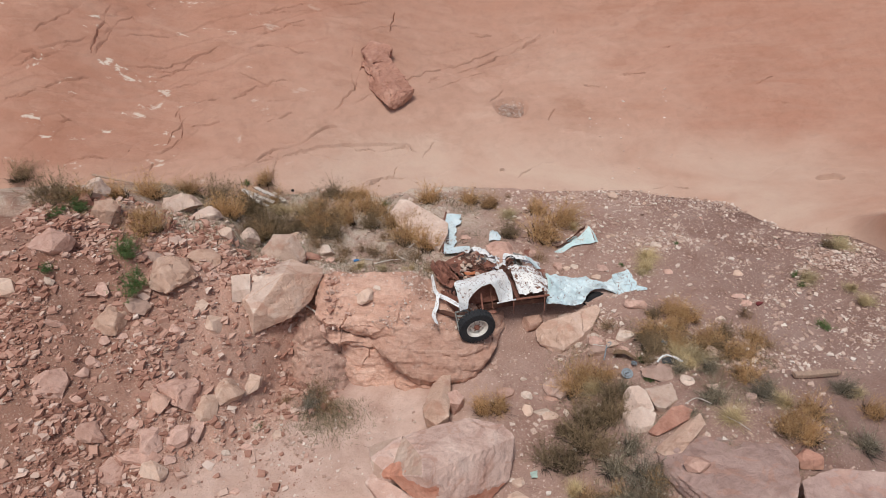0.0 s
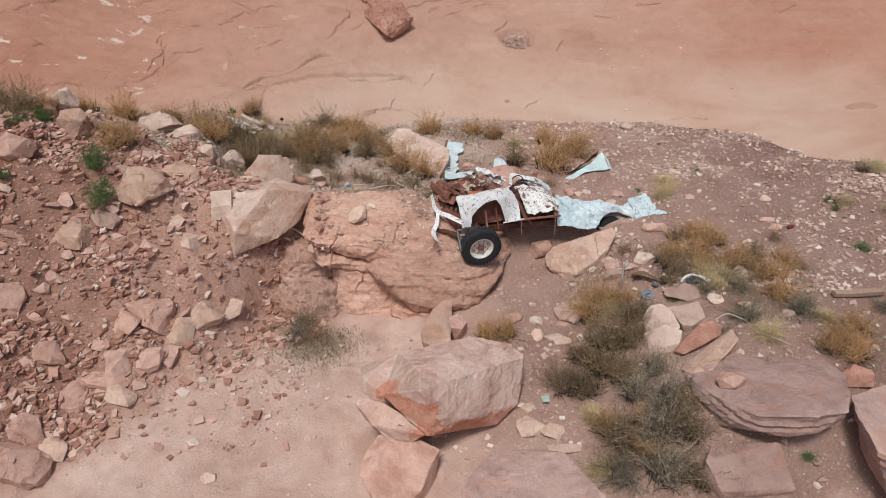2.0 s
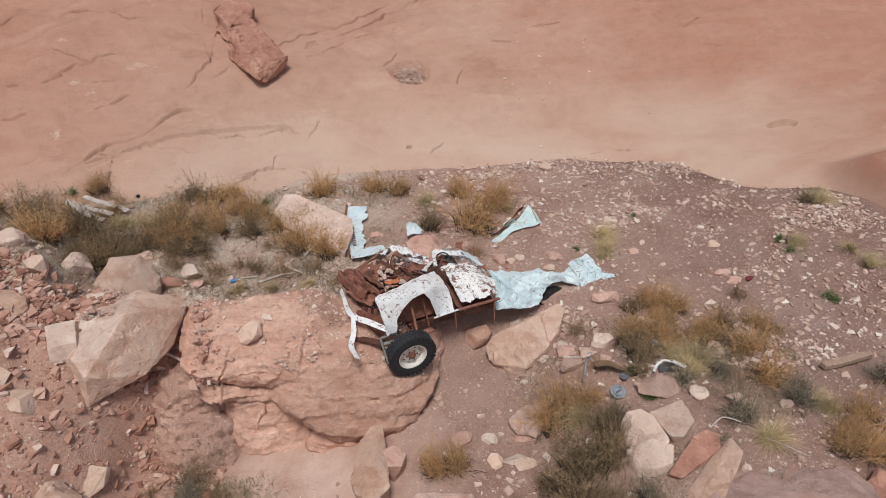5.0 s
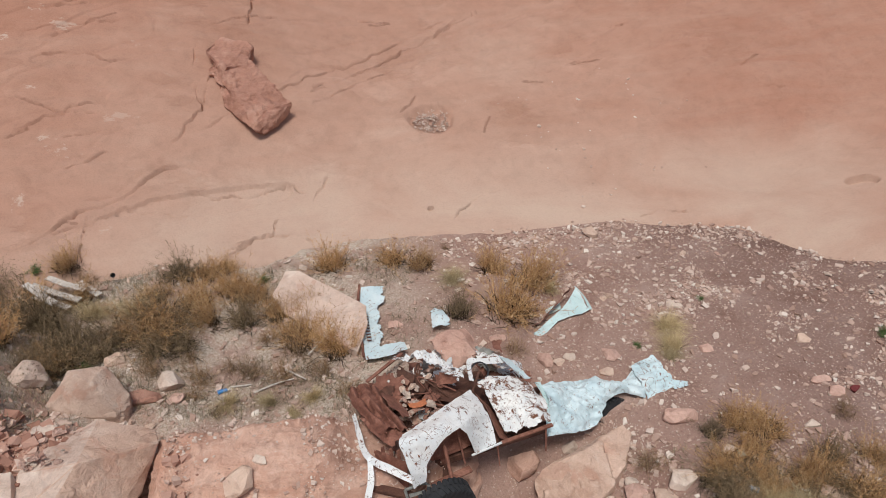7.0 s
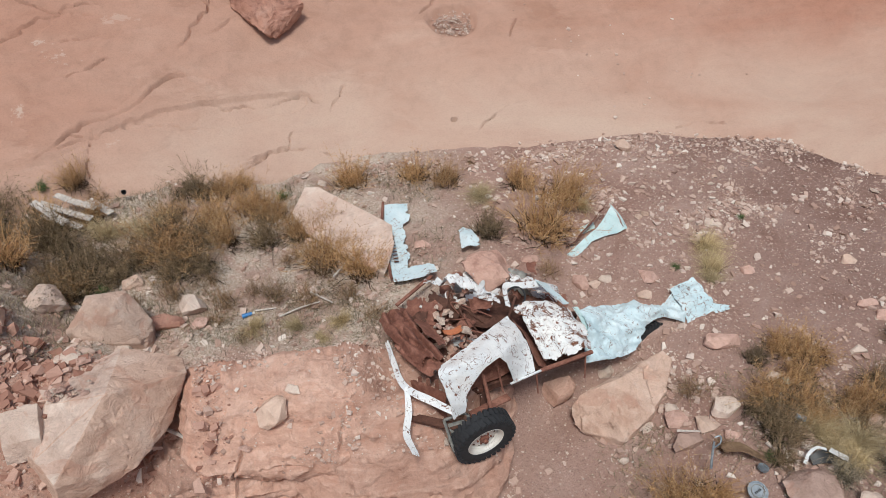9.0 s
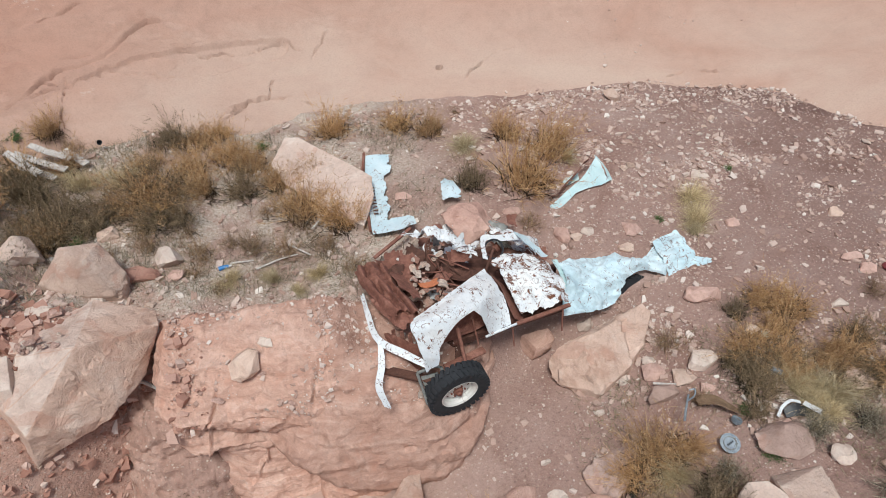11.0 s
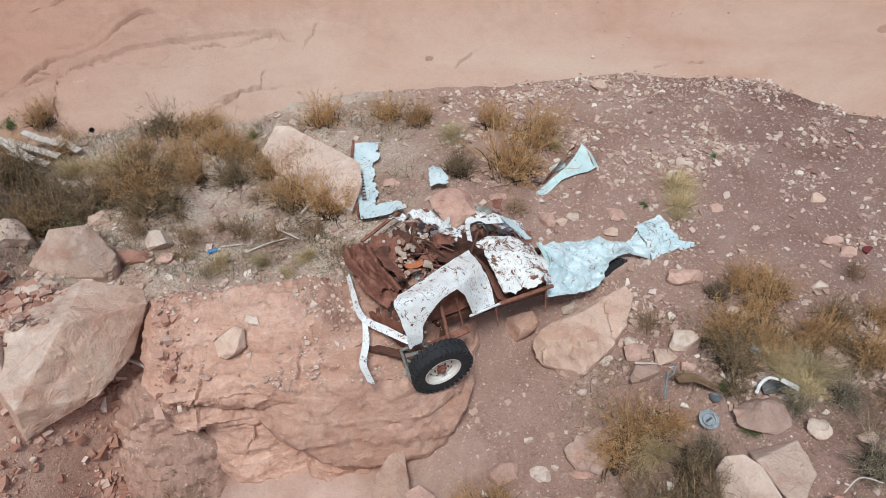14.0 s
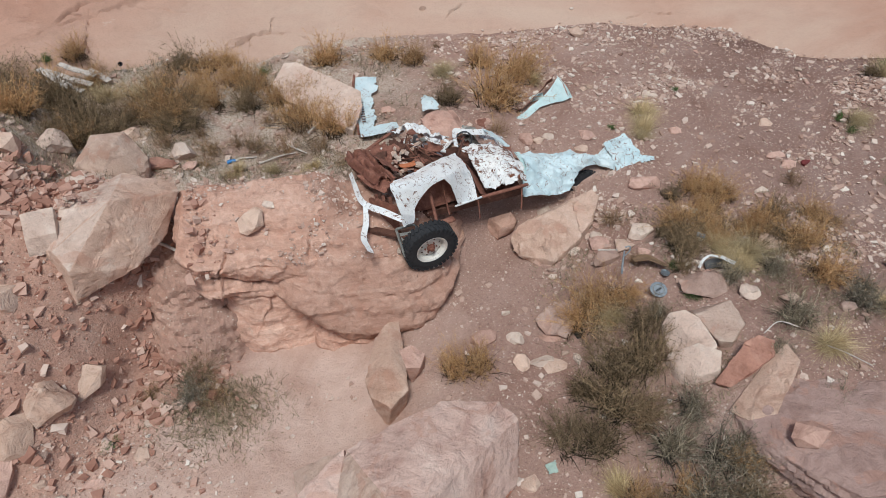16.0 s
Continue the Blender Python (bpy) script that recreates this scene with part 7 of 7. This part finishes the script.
crumpled("floor_pan",
         [[(-0.82, 2.15, -0.02), (0.20, 2.40, -0.02), (1.60, 2.15, -0.08)], [(-0.75, 1.25, 0.10), (0.20, 1.40, 0.06), (1.60, 1.45, 0.00)], [(-0.55, 0.48, 0.14), (0.30, 0.78, 0.08), (1.56, 0.98, 0.00)]],
         DARK_RUST, wreck, 50, 40, 0.10, 81, 0.006, None, 0.03)
crumpled("inner_fender", [[(-0.28, 0.72, 0.74), (0.10, 0.88, 0.68), (0.62, 1.16, 0.42)], [(-0.30, 0.58, 0.16), (0.15, 0.72, 0.10), (0.66, 0.90, 0.10)]], RUST, wreck, 30, 18, 0.04, 84, 0.006)
crumpled("door_gap", [[(0.66, 1.42, 0.40), (0.76, 1.10, 0.40), (0.86, 0.80, 0.20)], [(0.86, 1.40, 0.14), (0.96, 1.08, 0.10), (1.02, 0.82, 0.06)]], RUST, wreck, 20, 12, 0.03, 86, 0.006)
part("sill", bar_bm((0.44, 0.60, 0.185), (0.86, 0.725, 0.190), 0.026, 0.024), WHITE_PAINT, wreck)
part("sill", bar_bm((0.86, 0.735, 0.175), (1.60, 0.925, 0.150), 0.05, 0.03), RUST, wreck)
for a, b, w, h in (((-0.80, 0.55, 0.02), (1.70, 1.15, -0.12), 0.09, 0.12), ((-0.85, 1.45, 0.00), (1.70, 1.80, -0.14), 0.09, 0.12)):
    part("frame_rail", bar_bm(a, b, w, h), DARK_RUST, wreck)
for a, b in (((-0.72, 0.45, 0.02), (-0.80, 1.60, 0.02)), ((0.10, 0.70, 0.0), (0.00, 1.70, 0.0)), ((0.95, 0.95, -0.05), (0.90, 1.80, -0.05))):
    part("crossmember", bar_bm(a, b, 0.07, 0.07), RUST, wreck)
for k in range(3):
    part("grille_slat", bar_bm((-0.66 + 0.09 * k, 0.62 - 0.04 * k, 0.56), (-0.64 + 0.09 * k, 0.56 - 0.04 * k, 0.12), 0.045, 0.018), RUST, wreck)
crumpled("radiator_support", [[(-0.76, 0.66, 0.50), (-0.58, 0.50, 0.56), (-0.38, 0.36, 0.54)], [(-0.74, 0.58, 0.10), (-0.56, 0.42, 0.08), (-0.38, 0.30, 0.08)]], RUST, wreck, 24, 18, 0.04, 95, 0.006, None, 0.03)
part("lower_valance", bar_bm((-0.86, 0.36, 0.20), (-0.28, 0.12, 0.16), 0.10, 0.05), DARK_RUST, wreck)
part("lower_valance", bar_bm((-0.10, 0.36, 0.02), (0.42, 0.55, 0.0), 0.10, 0.03), RUST, wreck)
part("shock_absorber", tube_bm([(0.09, 0.60, 0.44), (0.14, 0.20, 0.10)], 0.024, 10, tube_bm([(0.085, 0.63, 0.48), (0.145, 0.16, 0.06)], 0.012, 8)), RUST, wreck)
part("axle", tube_bm([(0.02, 0.16, -0.02), (0.26, 1.30, -0.12)], 0.045, 12), DARK_RUST, wreck)
part("tie_rod", tube_bm([(0.30, 0.74, 0.40), (0.36, 0.60, 0.04)], 0.012, 8), RUST, wreck)
part("tie_rod", tube_bm([(-0.56, 0.36, 0.18), (-0.60, 0.14, -0.16)], 0.016, 8), RUST, wreck)
part("tie_rod", tube_bm([(0.80, 0.72, 0.18), (0.82, 0.62, -0.12)], 0.010, 6), RUST, wreck)
part("tie_rod", tube_bm([(1.50, 0.90, 0.16), (1.50, 0.80, -0.20)], 0.012, 6), RUST, wreck)
part("bracket", tube_bm([(-0.46, 0.16, 0.30), (-0.38, -0.06, -0.02)], 0.018, 8, tube_bm([(-0.46, 0.16, 0.30), (-0.20, 0.22, 0.28), (-0.14, 0.10, 0.12)], 0.020, 8)), GREY_METAL, wreck, "grey metal bracket")
crumpled("bracket_plate", [[(-0.42, 0.16, 0.22), (-0.22, 0.20, 0.20)], [(-0.36, -0.02, 0.00), (-0.18, 0.06, 0.00)]], GREY_METAL, wreck, 10, 10, 0.01, 88, 0.01)
ring = bmesh.new()
loop = [(0.125 * math.cos(t), 0.125 * math.sin(t), 0.012 * math.sin(2 * t)) for t in np.linspace(0, 2 * math.pi, 25)]
tube_bm(loop, 0.013, 8, ring, 48)
bmesh.ops.transform(ring, matrix=pose(0.80, 1.78, 0.44, 28, -18, 0), verts=ring.verts)
part("steering_wheel", ring, BLACK, wreck, "bent black steering wheel rim")
part("steering_column", tube_bm([(0.80, 1.78, 0.44), (0.62, 1.50, 0.26)], 0.02, 8), DARK_RUST, wreck)
crumpled("orange_scrap", [[(-0.27, 1.40, 0.40), (-0.12, 1.38, 0.44), (0.00, 1.46, 0.40)], [(-0.22, 1.30, 0.42), (-0.09, 1.29, 0.44), (0.01, 1.36, 0.40)]], ORANGE, wreck, 16, 10, 0.03, 91, 0.01, None, 0.08, "faded orange metal scrap")
rnd = random.Random(44)
for k in range(26):
    cx, cy = rnd.uniform(-0.66, 0.42), rnd.uniform(1.20, 2.10)
    cz = 0.16 + 0.18 * rnd.random()
    a, s = rnd.uniform(0, 6.28), rnd.uniform(0.10, 0.24)
    dx, dy = s * math.cos(a), s * math.sin(a)
    ex, ey = -0.55 * dy, 0.55 * dx
    crumpled("bent_scrap", [[(cx - dx - ex, cy - dy - ey, cz), (cx + dx - ex, cy + dy - ey, cz + rnd.uniform(-0.1, 0.12))], [(cx - dx + ex, cy - dy + ey, cz + rnd.uniform(-0.06, 0.14)), (cx + dx + ex, cy + dy + ey, cz + rnd.uniform(-0.1, 0.1))]],
             (RUST, DARK_RUST, RUST, WORN_WHITE, DARK_RUST)[k % 5], wreck, 12, 8, 0.06, 100 + k, 0.005, None, 0.10)
for k in range(7):
    x0, y0 = rnd.uniform(-0.5, 0.4), rnd.uniform(1.3, 2.0)
    part("bent_rod", tube_bm([(x0, y0, 0.2), (x0 + rnd.uniform(-0.3, 0.3), y0 + rnd.uniform(-0.3, 0.3), 0.38), (x0 + rnd.uniform(-0.5, 0.5), y0 + rnd.uniform(-0.4, 0.4), 0.28)], 0.010, 6), (DARK_RUST, RUST)[k % 2], wreck)
for k in range(30):
    cx, cy = rnd.uniform(0.0, 1.55), rnd.uniform(2.0, 2.85)
    cy -= 0.45 * max(0, cx - 0.9)
    cz = -0.16 + 0.22 * rnd.random()
    a, s = rnd.uniform(0, 6.28), rnd.uniform(0.08, 0.20)
    dx, dy = s * math.cos(a), s * math.sin(a)
    ex, ey = -0.6 * dy, 0.6 * dx
    crumpled("torn_sheet", [[(cx - dx - ex, cy - dy - ey, cz), (cx + dx - ex, cy + dy - ey, cz + rnd.uniform(-0.05, 0.12))], [(cx - dx + ex, cy - dy + ey, cz + rnd.uniform(-0.06, 0.1)), (cx + dx + ex, cy + dy + ey, cz)]],
             (WORN_WHITE, RUST, WORN_WHITE, GREY_METAL)[k % 4], wreck, 12, 8, 0.05, 140 + k, 0.005, None, 0.12)


def wheel(m, parent, rim_mat):
    tyre = part("tyre", tyre_bm(), RUBBER, parent, "black off-road tyre with worn lugs", True, 30)
    rim = part("rim", spun_bm([(0.222, -0.078), (0.212, -0.070), (0.198, -0.02), (0.190, 0.045), (0.205, 0.078), (0.226, 0.092), (0.232, 0.086), (0.222, 0.060), (0.196, 0.040), (0.182, 0.0), (0.160, 0.016), (0.120, 0.036), (0.100, 0.030), (0.058, 0.030)], 48), rim_mat, parent, "cream painted steel rim", True, 30)
    hub = part("hub", spun_bm([(0.062, 0.02), (0.060, 0.055), (0.048, 0.066), (0.030, 0.068), (0.028, 0.095), (0.001, 0.098)], 24), RUST, parent, "rusty wheel hub", True, 30)
    for k in range(6):
        t = 2 * math.pi * k / 6
        nut = disc_bm(0.012, 0.022, 6)
        bmesh.ops.transform(nut, matrix=Matrix.Translation((0.085 * math.cos(t), 0.085 * math.sin(t), 0.028)), verts=nut.verts)
        part("lug_nut", nut, RUST, parent).matrix_local = m
    for k in range(8):
        t = 2 * math.pi * (k + 0.5) / 8
        part("rim_slot", spun_bm([(0.013, 0), (0.013, 0.004), (0.001, 0.004)], 10), DARK_RUST, parent).matrix_local = m @ Matrix.Translation((0.140 * math.cos(t), 0.140 * math.sin(t), 0.026)) @ Matrix.Rotation(t, 4, "Z") @ Matrix.Rotation(radians(24), 4, "Y")
    for o in (tyre, rim, hub):
        o.matrix_local = m


axis = Vector((0.25, -0.97, -0.05)).normalized()
turn = axis.to_track_quat("Z", "Y").to_matrix().to_4x4()
wheel_thing = new("front_wheel")
wheel_thing.parent = wreck
wheel(Matrix.Translation(Vector((0, 0, 0)) - 0.07 * axis) @ turn, wheel_thing, RIM_PAINT)
rear = part("rear_tyre", tyre_bm(0.36, 0.19), RUBBER, wreck, "black rear tyre under the bed side", True, 30)
rear.matrix_local = pose(2.80, 1.58, -0.70, 72, 0, 20)

# ---- torn panels beside the wreck ----
ell = tagged(new("torn_door_frame"), "L-shaped pale blue metal panel with torn inner edge", "car panel")
crumpled("upright",
         [[(-0.60, 4.82, -0.25), (-0.66, 4.30, -0.28), (-0.68, 3.75, -0.30), (-0.68, 3.20, -0.28)], [(-0.12, 4.84, -0.28), (-0.28, 4.30, -0.31), (-0.33, 3.75, -0.31), (-0.30, 3.22, -0.30)]],
         BLUE_PAINT, ell, 50, 16, 0.03, 201, 0.006, lambda u, v: v < 0.86 + 0.42 * fbm(u * 9, v * 2, 5), 0.0)
crumpled("foot", [[(-0.69, 3.26, -0.28), (-0.40, 3.25, -0.24), (-0.06, 3.20, -0.16)], [(-0.68, 2.98, -0.26), (-0.38, 2.95, -0.22), (-0.04, 2.92, -0.10)]],
         BLUE_PAINT, ell, 34, 14, 0.02, 203, 0.006, lambda u, v: v > 0.12 + 0.4 * fbm(u * 6, v * 2, 6), 0.0)
part("hinge_edge", tube_bm([(-0.62, 4.86, -0.22), (-0.70, 4.30, -0.25), (-0.71, 3.75, -0.27), (-0.71, 3.05, -0.25)], 0.022, 6), RUST, ell)
for k in range(9):
    part("louvre", bar_bm((-0.62, 4.02 - 0.075 * k, -0.262), (-0.55, 4.02 - 0.075 * k, -0.262), 0.022, 0.012, None, 0.002), DARK_RUST, ell)
ell.location.z = 0.07
small = crumpled("torn_sheet_metal", [[(0.46, 3.95, -0.26), (0.58, 4.02, -0.22), (0.72, 3.98, -0.24)], [(0.44, 3.50, -0.22), (0.60, 3.48, -0.18), (0.78, 3.55, -0.22)]], BLUE_PAINT, None, 22, 22, 0.04, 206, 0.006, None, 0.14)
small.location.z = 0.06
tagged(small, "small torn pale blue metal sheet beside a rock", "car panel")
quarter = tagged(new("torn_quarter_panel"), "curved mint-green metal panel with rusty inner edge", "car panel")
crumpled("skin", [[(2.06, 3.20, -0.28), (2.40, 3.42, -0.20), (2.72, 3.62, -0.10), (2.98, 3.88, 0.02)], [(2.06, 3.06, -0.32), (2.45, 3.24, -0.30), (2.82, 3.44, -0.28), (3.14, 3.58, -0.26)]],
         MINT_PAINT, quarter, 44, 18, 0.03, 211, 0.007, lambda u, v: v < 0.55 + 0.5 * np.abs(u - 0.42) * 2.2, 0.02)
crumpled("end_cap", [[(2.96, 3.90, 0.04), (3.06, 3.76, -0.04), (3.14, 3.58, -0.24)], [(3.02, 3.94, -0.02), (3.13, 3.80, -0.12), (3.22, 3.60, -0.28)]], MINT_PAINT, quarter, 20, 6, 0.02, 213, 0.008)
crumpled("inner_edge", [[(2.10, 3.26, -0.20), (2.45, 3.52, -0.12), (2.94, 3.92, 0.06)], [(2.10, 3.36, -0.30), (2.42, 3.62, -0.26), (2.90, 3.98, -0.12)]], RUST, quarter, 34, 8, 0.04, 215, 0.006)
scrap = crumpled("mint_scrap", [[(2.42, 3.74, -0.26), (2.72, 3.86, -0.22)], [(2.40, 3.58, -0.28), (2.70, 3.70, -0.24)]], MINT_PAINT, None, 14, 10, 0.03, 218, 0.006, None, 0.1)
tagged(scrap, "small mint-green sheet scrap half under a panel", "car panel")


# ---- old timber, litter and odds and ends ----
def board(name, a, b, w, h, mat, label, category, group=""):
    bm = bar_bm(a, b, w, h, None, 0.004)
    bmesh.ops.subdivide_edges(bm, edges=[e for e in bm.edges if e.calc_length() > 0.3], cuts=6)
    way = (Vector(b) - Vector(a)).normalized()
    for v in bm.verts:
        v.co += 0.012 * noise.noise_vector(v.co * 5) + 0.02 * Vector((0, 0, 1)) * noise.noise(v.co * 1.7)
    return tagged(part(name, bm, mat), label, category, group)


for k, (a, b) in enumerate((((-6.32, 5.62, 0.12), (-5.50, 5.22, 0.00)), ((-6.26, 5.42, 0.04), (-5.62, 5.04, -0.02)), ((-6.10, 5.74, 0.16), (-5.46, 5.44, 0.04)), ((-6.36, 5.52, 0.22), (-5.80, 5.02, 0.10)), ((-5.62, 5.72, 0.02), (-5.25, 5.40, -0.08)))):
    board("plank", Vector(a) + Vector((0.30, -0.22, 0.08)), Vector(b) + Vector((0.30, -0.22, 0.08)), 0.12, 0.025, WOOD, "weathered grey plank lying among dry bushes", "plank", "old planks")
board("beam", (6.02, -1.34, -0.03), (7.00, -1.17, -0.12), 0.11, 0.08, BROWN_WOOD, "brown timber beam lying on the gravel", "beam")
tagged(part("branch", tube_bm([(-10.2, 5.76, 0.50), (-9.6, 5.50, 0.52), (-9.0, 5.32, 0.50), (-8.2, 5.06, 0.46)], 0.035, 7, None, None, 0.5), BROWN_WOOD), "long dry branch at the foot of the slope", "branch")
tagged(part("branch", tube_bm([(-3.95, 0.98, -0.10), (-3.72, 1.00, -0.22), (-3.45, 0.88, -0.36)], 0.03, 7, None, None, 0.7), WOOD), "short grey branch jammed beside the ledge", "branch")
for pts in (((-2.70, 2.80, -0.22), (-2.40, 2.83, -0.25)), ((-2.36, 2.66, -0.26), (-2.05, 2.77, -0.24), (-1.78, 2.86, -0.27)), ((-1.55, 3.30, -0.22), (-1.30, 3.62, -0.20)), ((2.45, -0.02, -0.44), (2.75, -0.10, -0.42)), ((-1.9, 3.05, -0.24), (-1.6, 2.8, -0.26))):
    tagged(part("stick", tube_bm(pts, 0.016, 6, None, None, 0.6), WOOD), "pale dry stick on the ground", "stick", "dry sticks")
bottle = tagged(new("bottle"), "crushed blue plastic bottle on the ground", "bottle")
part("body", tube_bm([(-2.86, 2.70, -0.20), (-2.80, 2.71, -0.19), (-2.73, 2.73, -0.20)], 0.032, 10, None, None, 0.8), BLUE_SCRAP, bottle)
part("neck", tube_bm([(-2.73, 2.73, -0.20), (-2.69, 2.74, -0.20)], 0.014, 8), WHITE_SCRAP, bottle)

# car bits in the scrub
lid = tagged(new("metal_disc"), "round grey-blue metal disc lying on earth", "metal disc")
lid.matrix_world = pose(2.93, -1.02, -0.30, 12, -6, 20)
part("plate", disc_bm(0.115, 0.022, 40, 0.12), STEEL, lid)
part("ring", spun_bm([(0.078, 0.014), (0.078, 0.026), (0.070, 0.026), (0.070, 0.014)], 36), GREY_METAL, lid)
for k in range(4):
    part("embossed_bar", bar_bm((-0.036 + 0.024 * k, -0.012, 0.018), (-0.036 + 0.024 * k, 0.012, 0.018), 0.014, 0.006, None, 0.001), BLACK, lid)
cap = tagged(new("metal_disc"), "small round grey metal disc on earth", "metal disc")
cap.matrix_world = pose(3.11, -0.79, -0.25, -8, 10, 0)
part("plate", disc_bm(0.062, 0.03, 28, 0.15), STEEL, cap)
lever = tagged(new("chrome_lever"), "bent chrome lever standing in a dry bush", "car part")
part("shaft", tube_bm([(2.54, -0.66, -0.28), (2.57, -0.56, -0.14), (2.60, -0.48, -0.02)], 0.016, 10, None, None, 0.8), STEEL, lever)
part("loop", tube_bm([(2.58, -0.53, -0.08), (2.65, -0.52, 0.00), (2.68, -0.45, 0.02), (2.62, -0.44, 0.00)], 0.010, 8), STEEL, lever)
curl = crumpled("curled_scrap", [[(2.80, -0.36, -0.36), (2.98, -0.44, -0.28), (3.20, -0.66, -0.24)], [(2.78, -0.52, -0.28), (2.96, -0.62, -0.20), (3.16, -0.78, -0.22)]], rust_metal("brown_leatherette", (0.12, 0.07, 0.04), (0.22, 0.14, 0.08), (0.33, 0.22, 0.14)), None, 24, 12, 0.06, 301, 0.008, None, 0.08)
tagged(curl, "curled brown scrap of car trim", "car part")
tagged(crumpled("bent_bracket", [[(3.52, -0.87, -0.12), (3.62, -0.78, -0.08), (3.74, -0.74, -0.06), (3.84, -0.78, -0.06)], [(3.545, -0.90, -0.12), (3.63, -0.815, -0.08), (3.74, -0.775, -0.06), (3.83, -0.81, -0.06)]], WHITE_SCRAP, None, 26, 6, 0.01, 303, 0.012), "curved white metal bracket lying in the scrub", "car part")
mirror = tagged(new("wing_mirror"), "white mirror glass above a flat black shadow plate", "car part")
# flat black plate standing in for the shadow gap under the white glass
crumpled("shadow_plate", [[(3.64, -0.80, -0.13), (3.80, -0.78, -0.09), (3.98, -0.88, -0.12)], [(3.64, -0.90, -0.16), (3.80, -0.92, -0.13), (3.96, -0.98, -0.15)]], BLACK, mirror, 18, 12, 0.02, 305, 0.03)
crumpled("glass", [[(3.88, -0.80, -0.03), (4.02, -0.94, -0.04)], [(3.82, -0.84, -0.02), (3.96, -1.00, -0.03)]], WHITE_SCRAP, mirror, 8, 6, 0.004, 307, 0.008)
can = tagged(new("tin_can"), "crushed silver tin can in the grass", "can")
can.matrix_world = pose(3.78, -0.28, -0.10, 80, 0, 40)
part("body", spun_bm([(0.001, 0), (0.034, 0), (0.036, 0.01), (0.033, 0.06), (0.036, 0.11), (0.030, 0.118), (0.001, 0.116)], 20), STEEL, can)
buried = tagged(new("old_tyre"), "old black tyre half buried beside a rock", "tyre")
buried.matrix_world = pose(2.12, -1.12, -0.86, 16, -12, 30)
part("tread", tyre_bm(0.34, 0.17, 0.20), RUBBER, buried, "", True, 30)
for a, b, c, d in (((0.84, -2.92, -0.86), (0.98, -2.90, -0.84), (0.86, -3.06, -0.86), (0.97, -3.05, -0.85)), ((3.98, 0.33, -0.18), (4.06, 0.30, -0.17), (3.97, 0.22, -0.18), (4.05, 0.20, -0.18))):
    tagged(crumpled("green_shard", [[a, b], [c, d]], GREEN_SCRAP, None, 8, 8, 0.012, 311, 0.01, None, 0.1), "small pale green shard on earth", "scrap", "green shards")
for pts in (((3.62, -2.28, 0.20), (3.85, -2.18, 0.24), (4.10, -2.26, 0.18)), ((4.28, -2.55, 0.16), (4.42, -2.72, 0.20), (4.50, -3.00, 0.32))):
    tagged(part("cord", tube_bm(pts, 0.008, 6), WOOD), "piece of pale cord lying over grass", "cord", "pale cords")
tagged(part("rusty_bar", bar_bm((-0.72, 2.42, -0.10), (-0.14, 2.86, -0.04), 0.05, 0.03), RUST), "rusty flat bar beside the wreck", "car part")
tagged(part("dark_cup", spun_bm([(0.001, 0), (0.05, 0), (0.065, 0.09), (0.058, 0.09), (0.045, 0.01), (0.001, 0.01)], 18), BLACK), "small black cup at the foot of the slope", "cup").matrix_world = pose(-4.84, 5.70, 0.04, 70, 0, 30) @ Matrix.Scale(0.65, 4)
tagged(part("red_rag", rock_bmesh(771, 0.22, 0.16, 0.08, 0.04, 0.05, 0.08), plain("dark_red_cloth", (0.16, 0.03, 0.03), 0.9)), "small dark red rag on gravel", "rag").matrix_world = pose(6.35, 1.10, -0.25, 0, 0, 30)
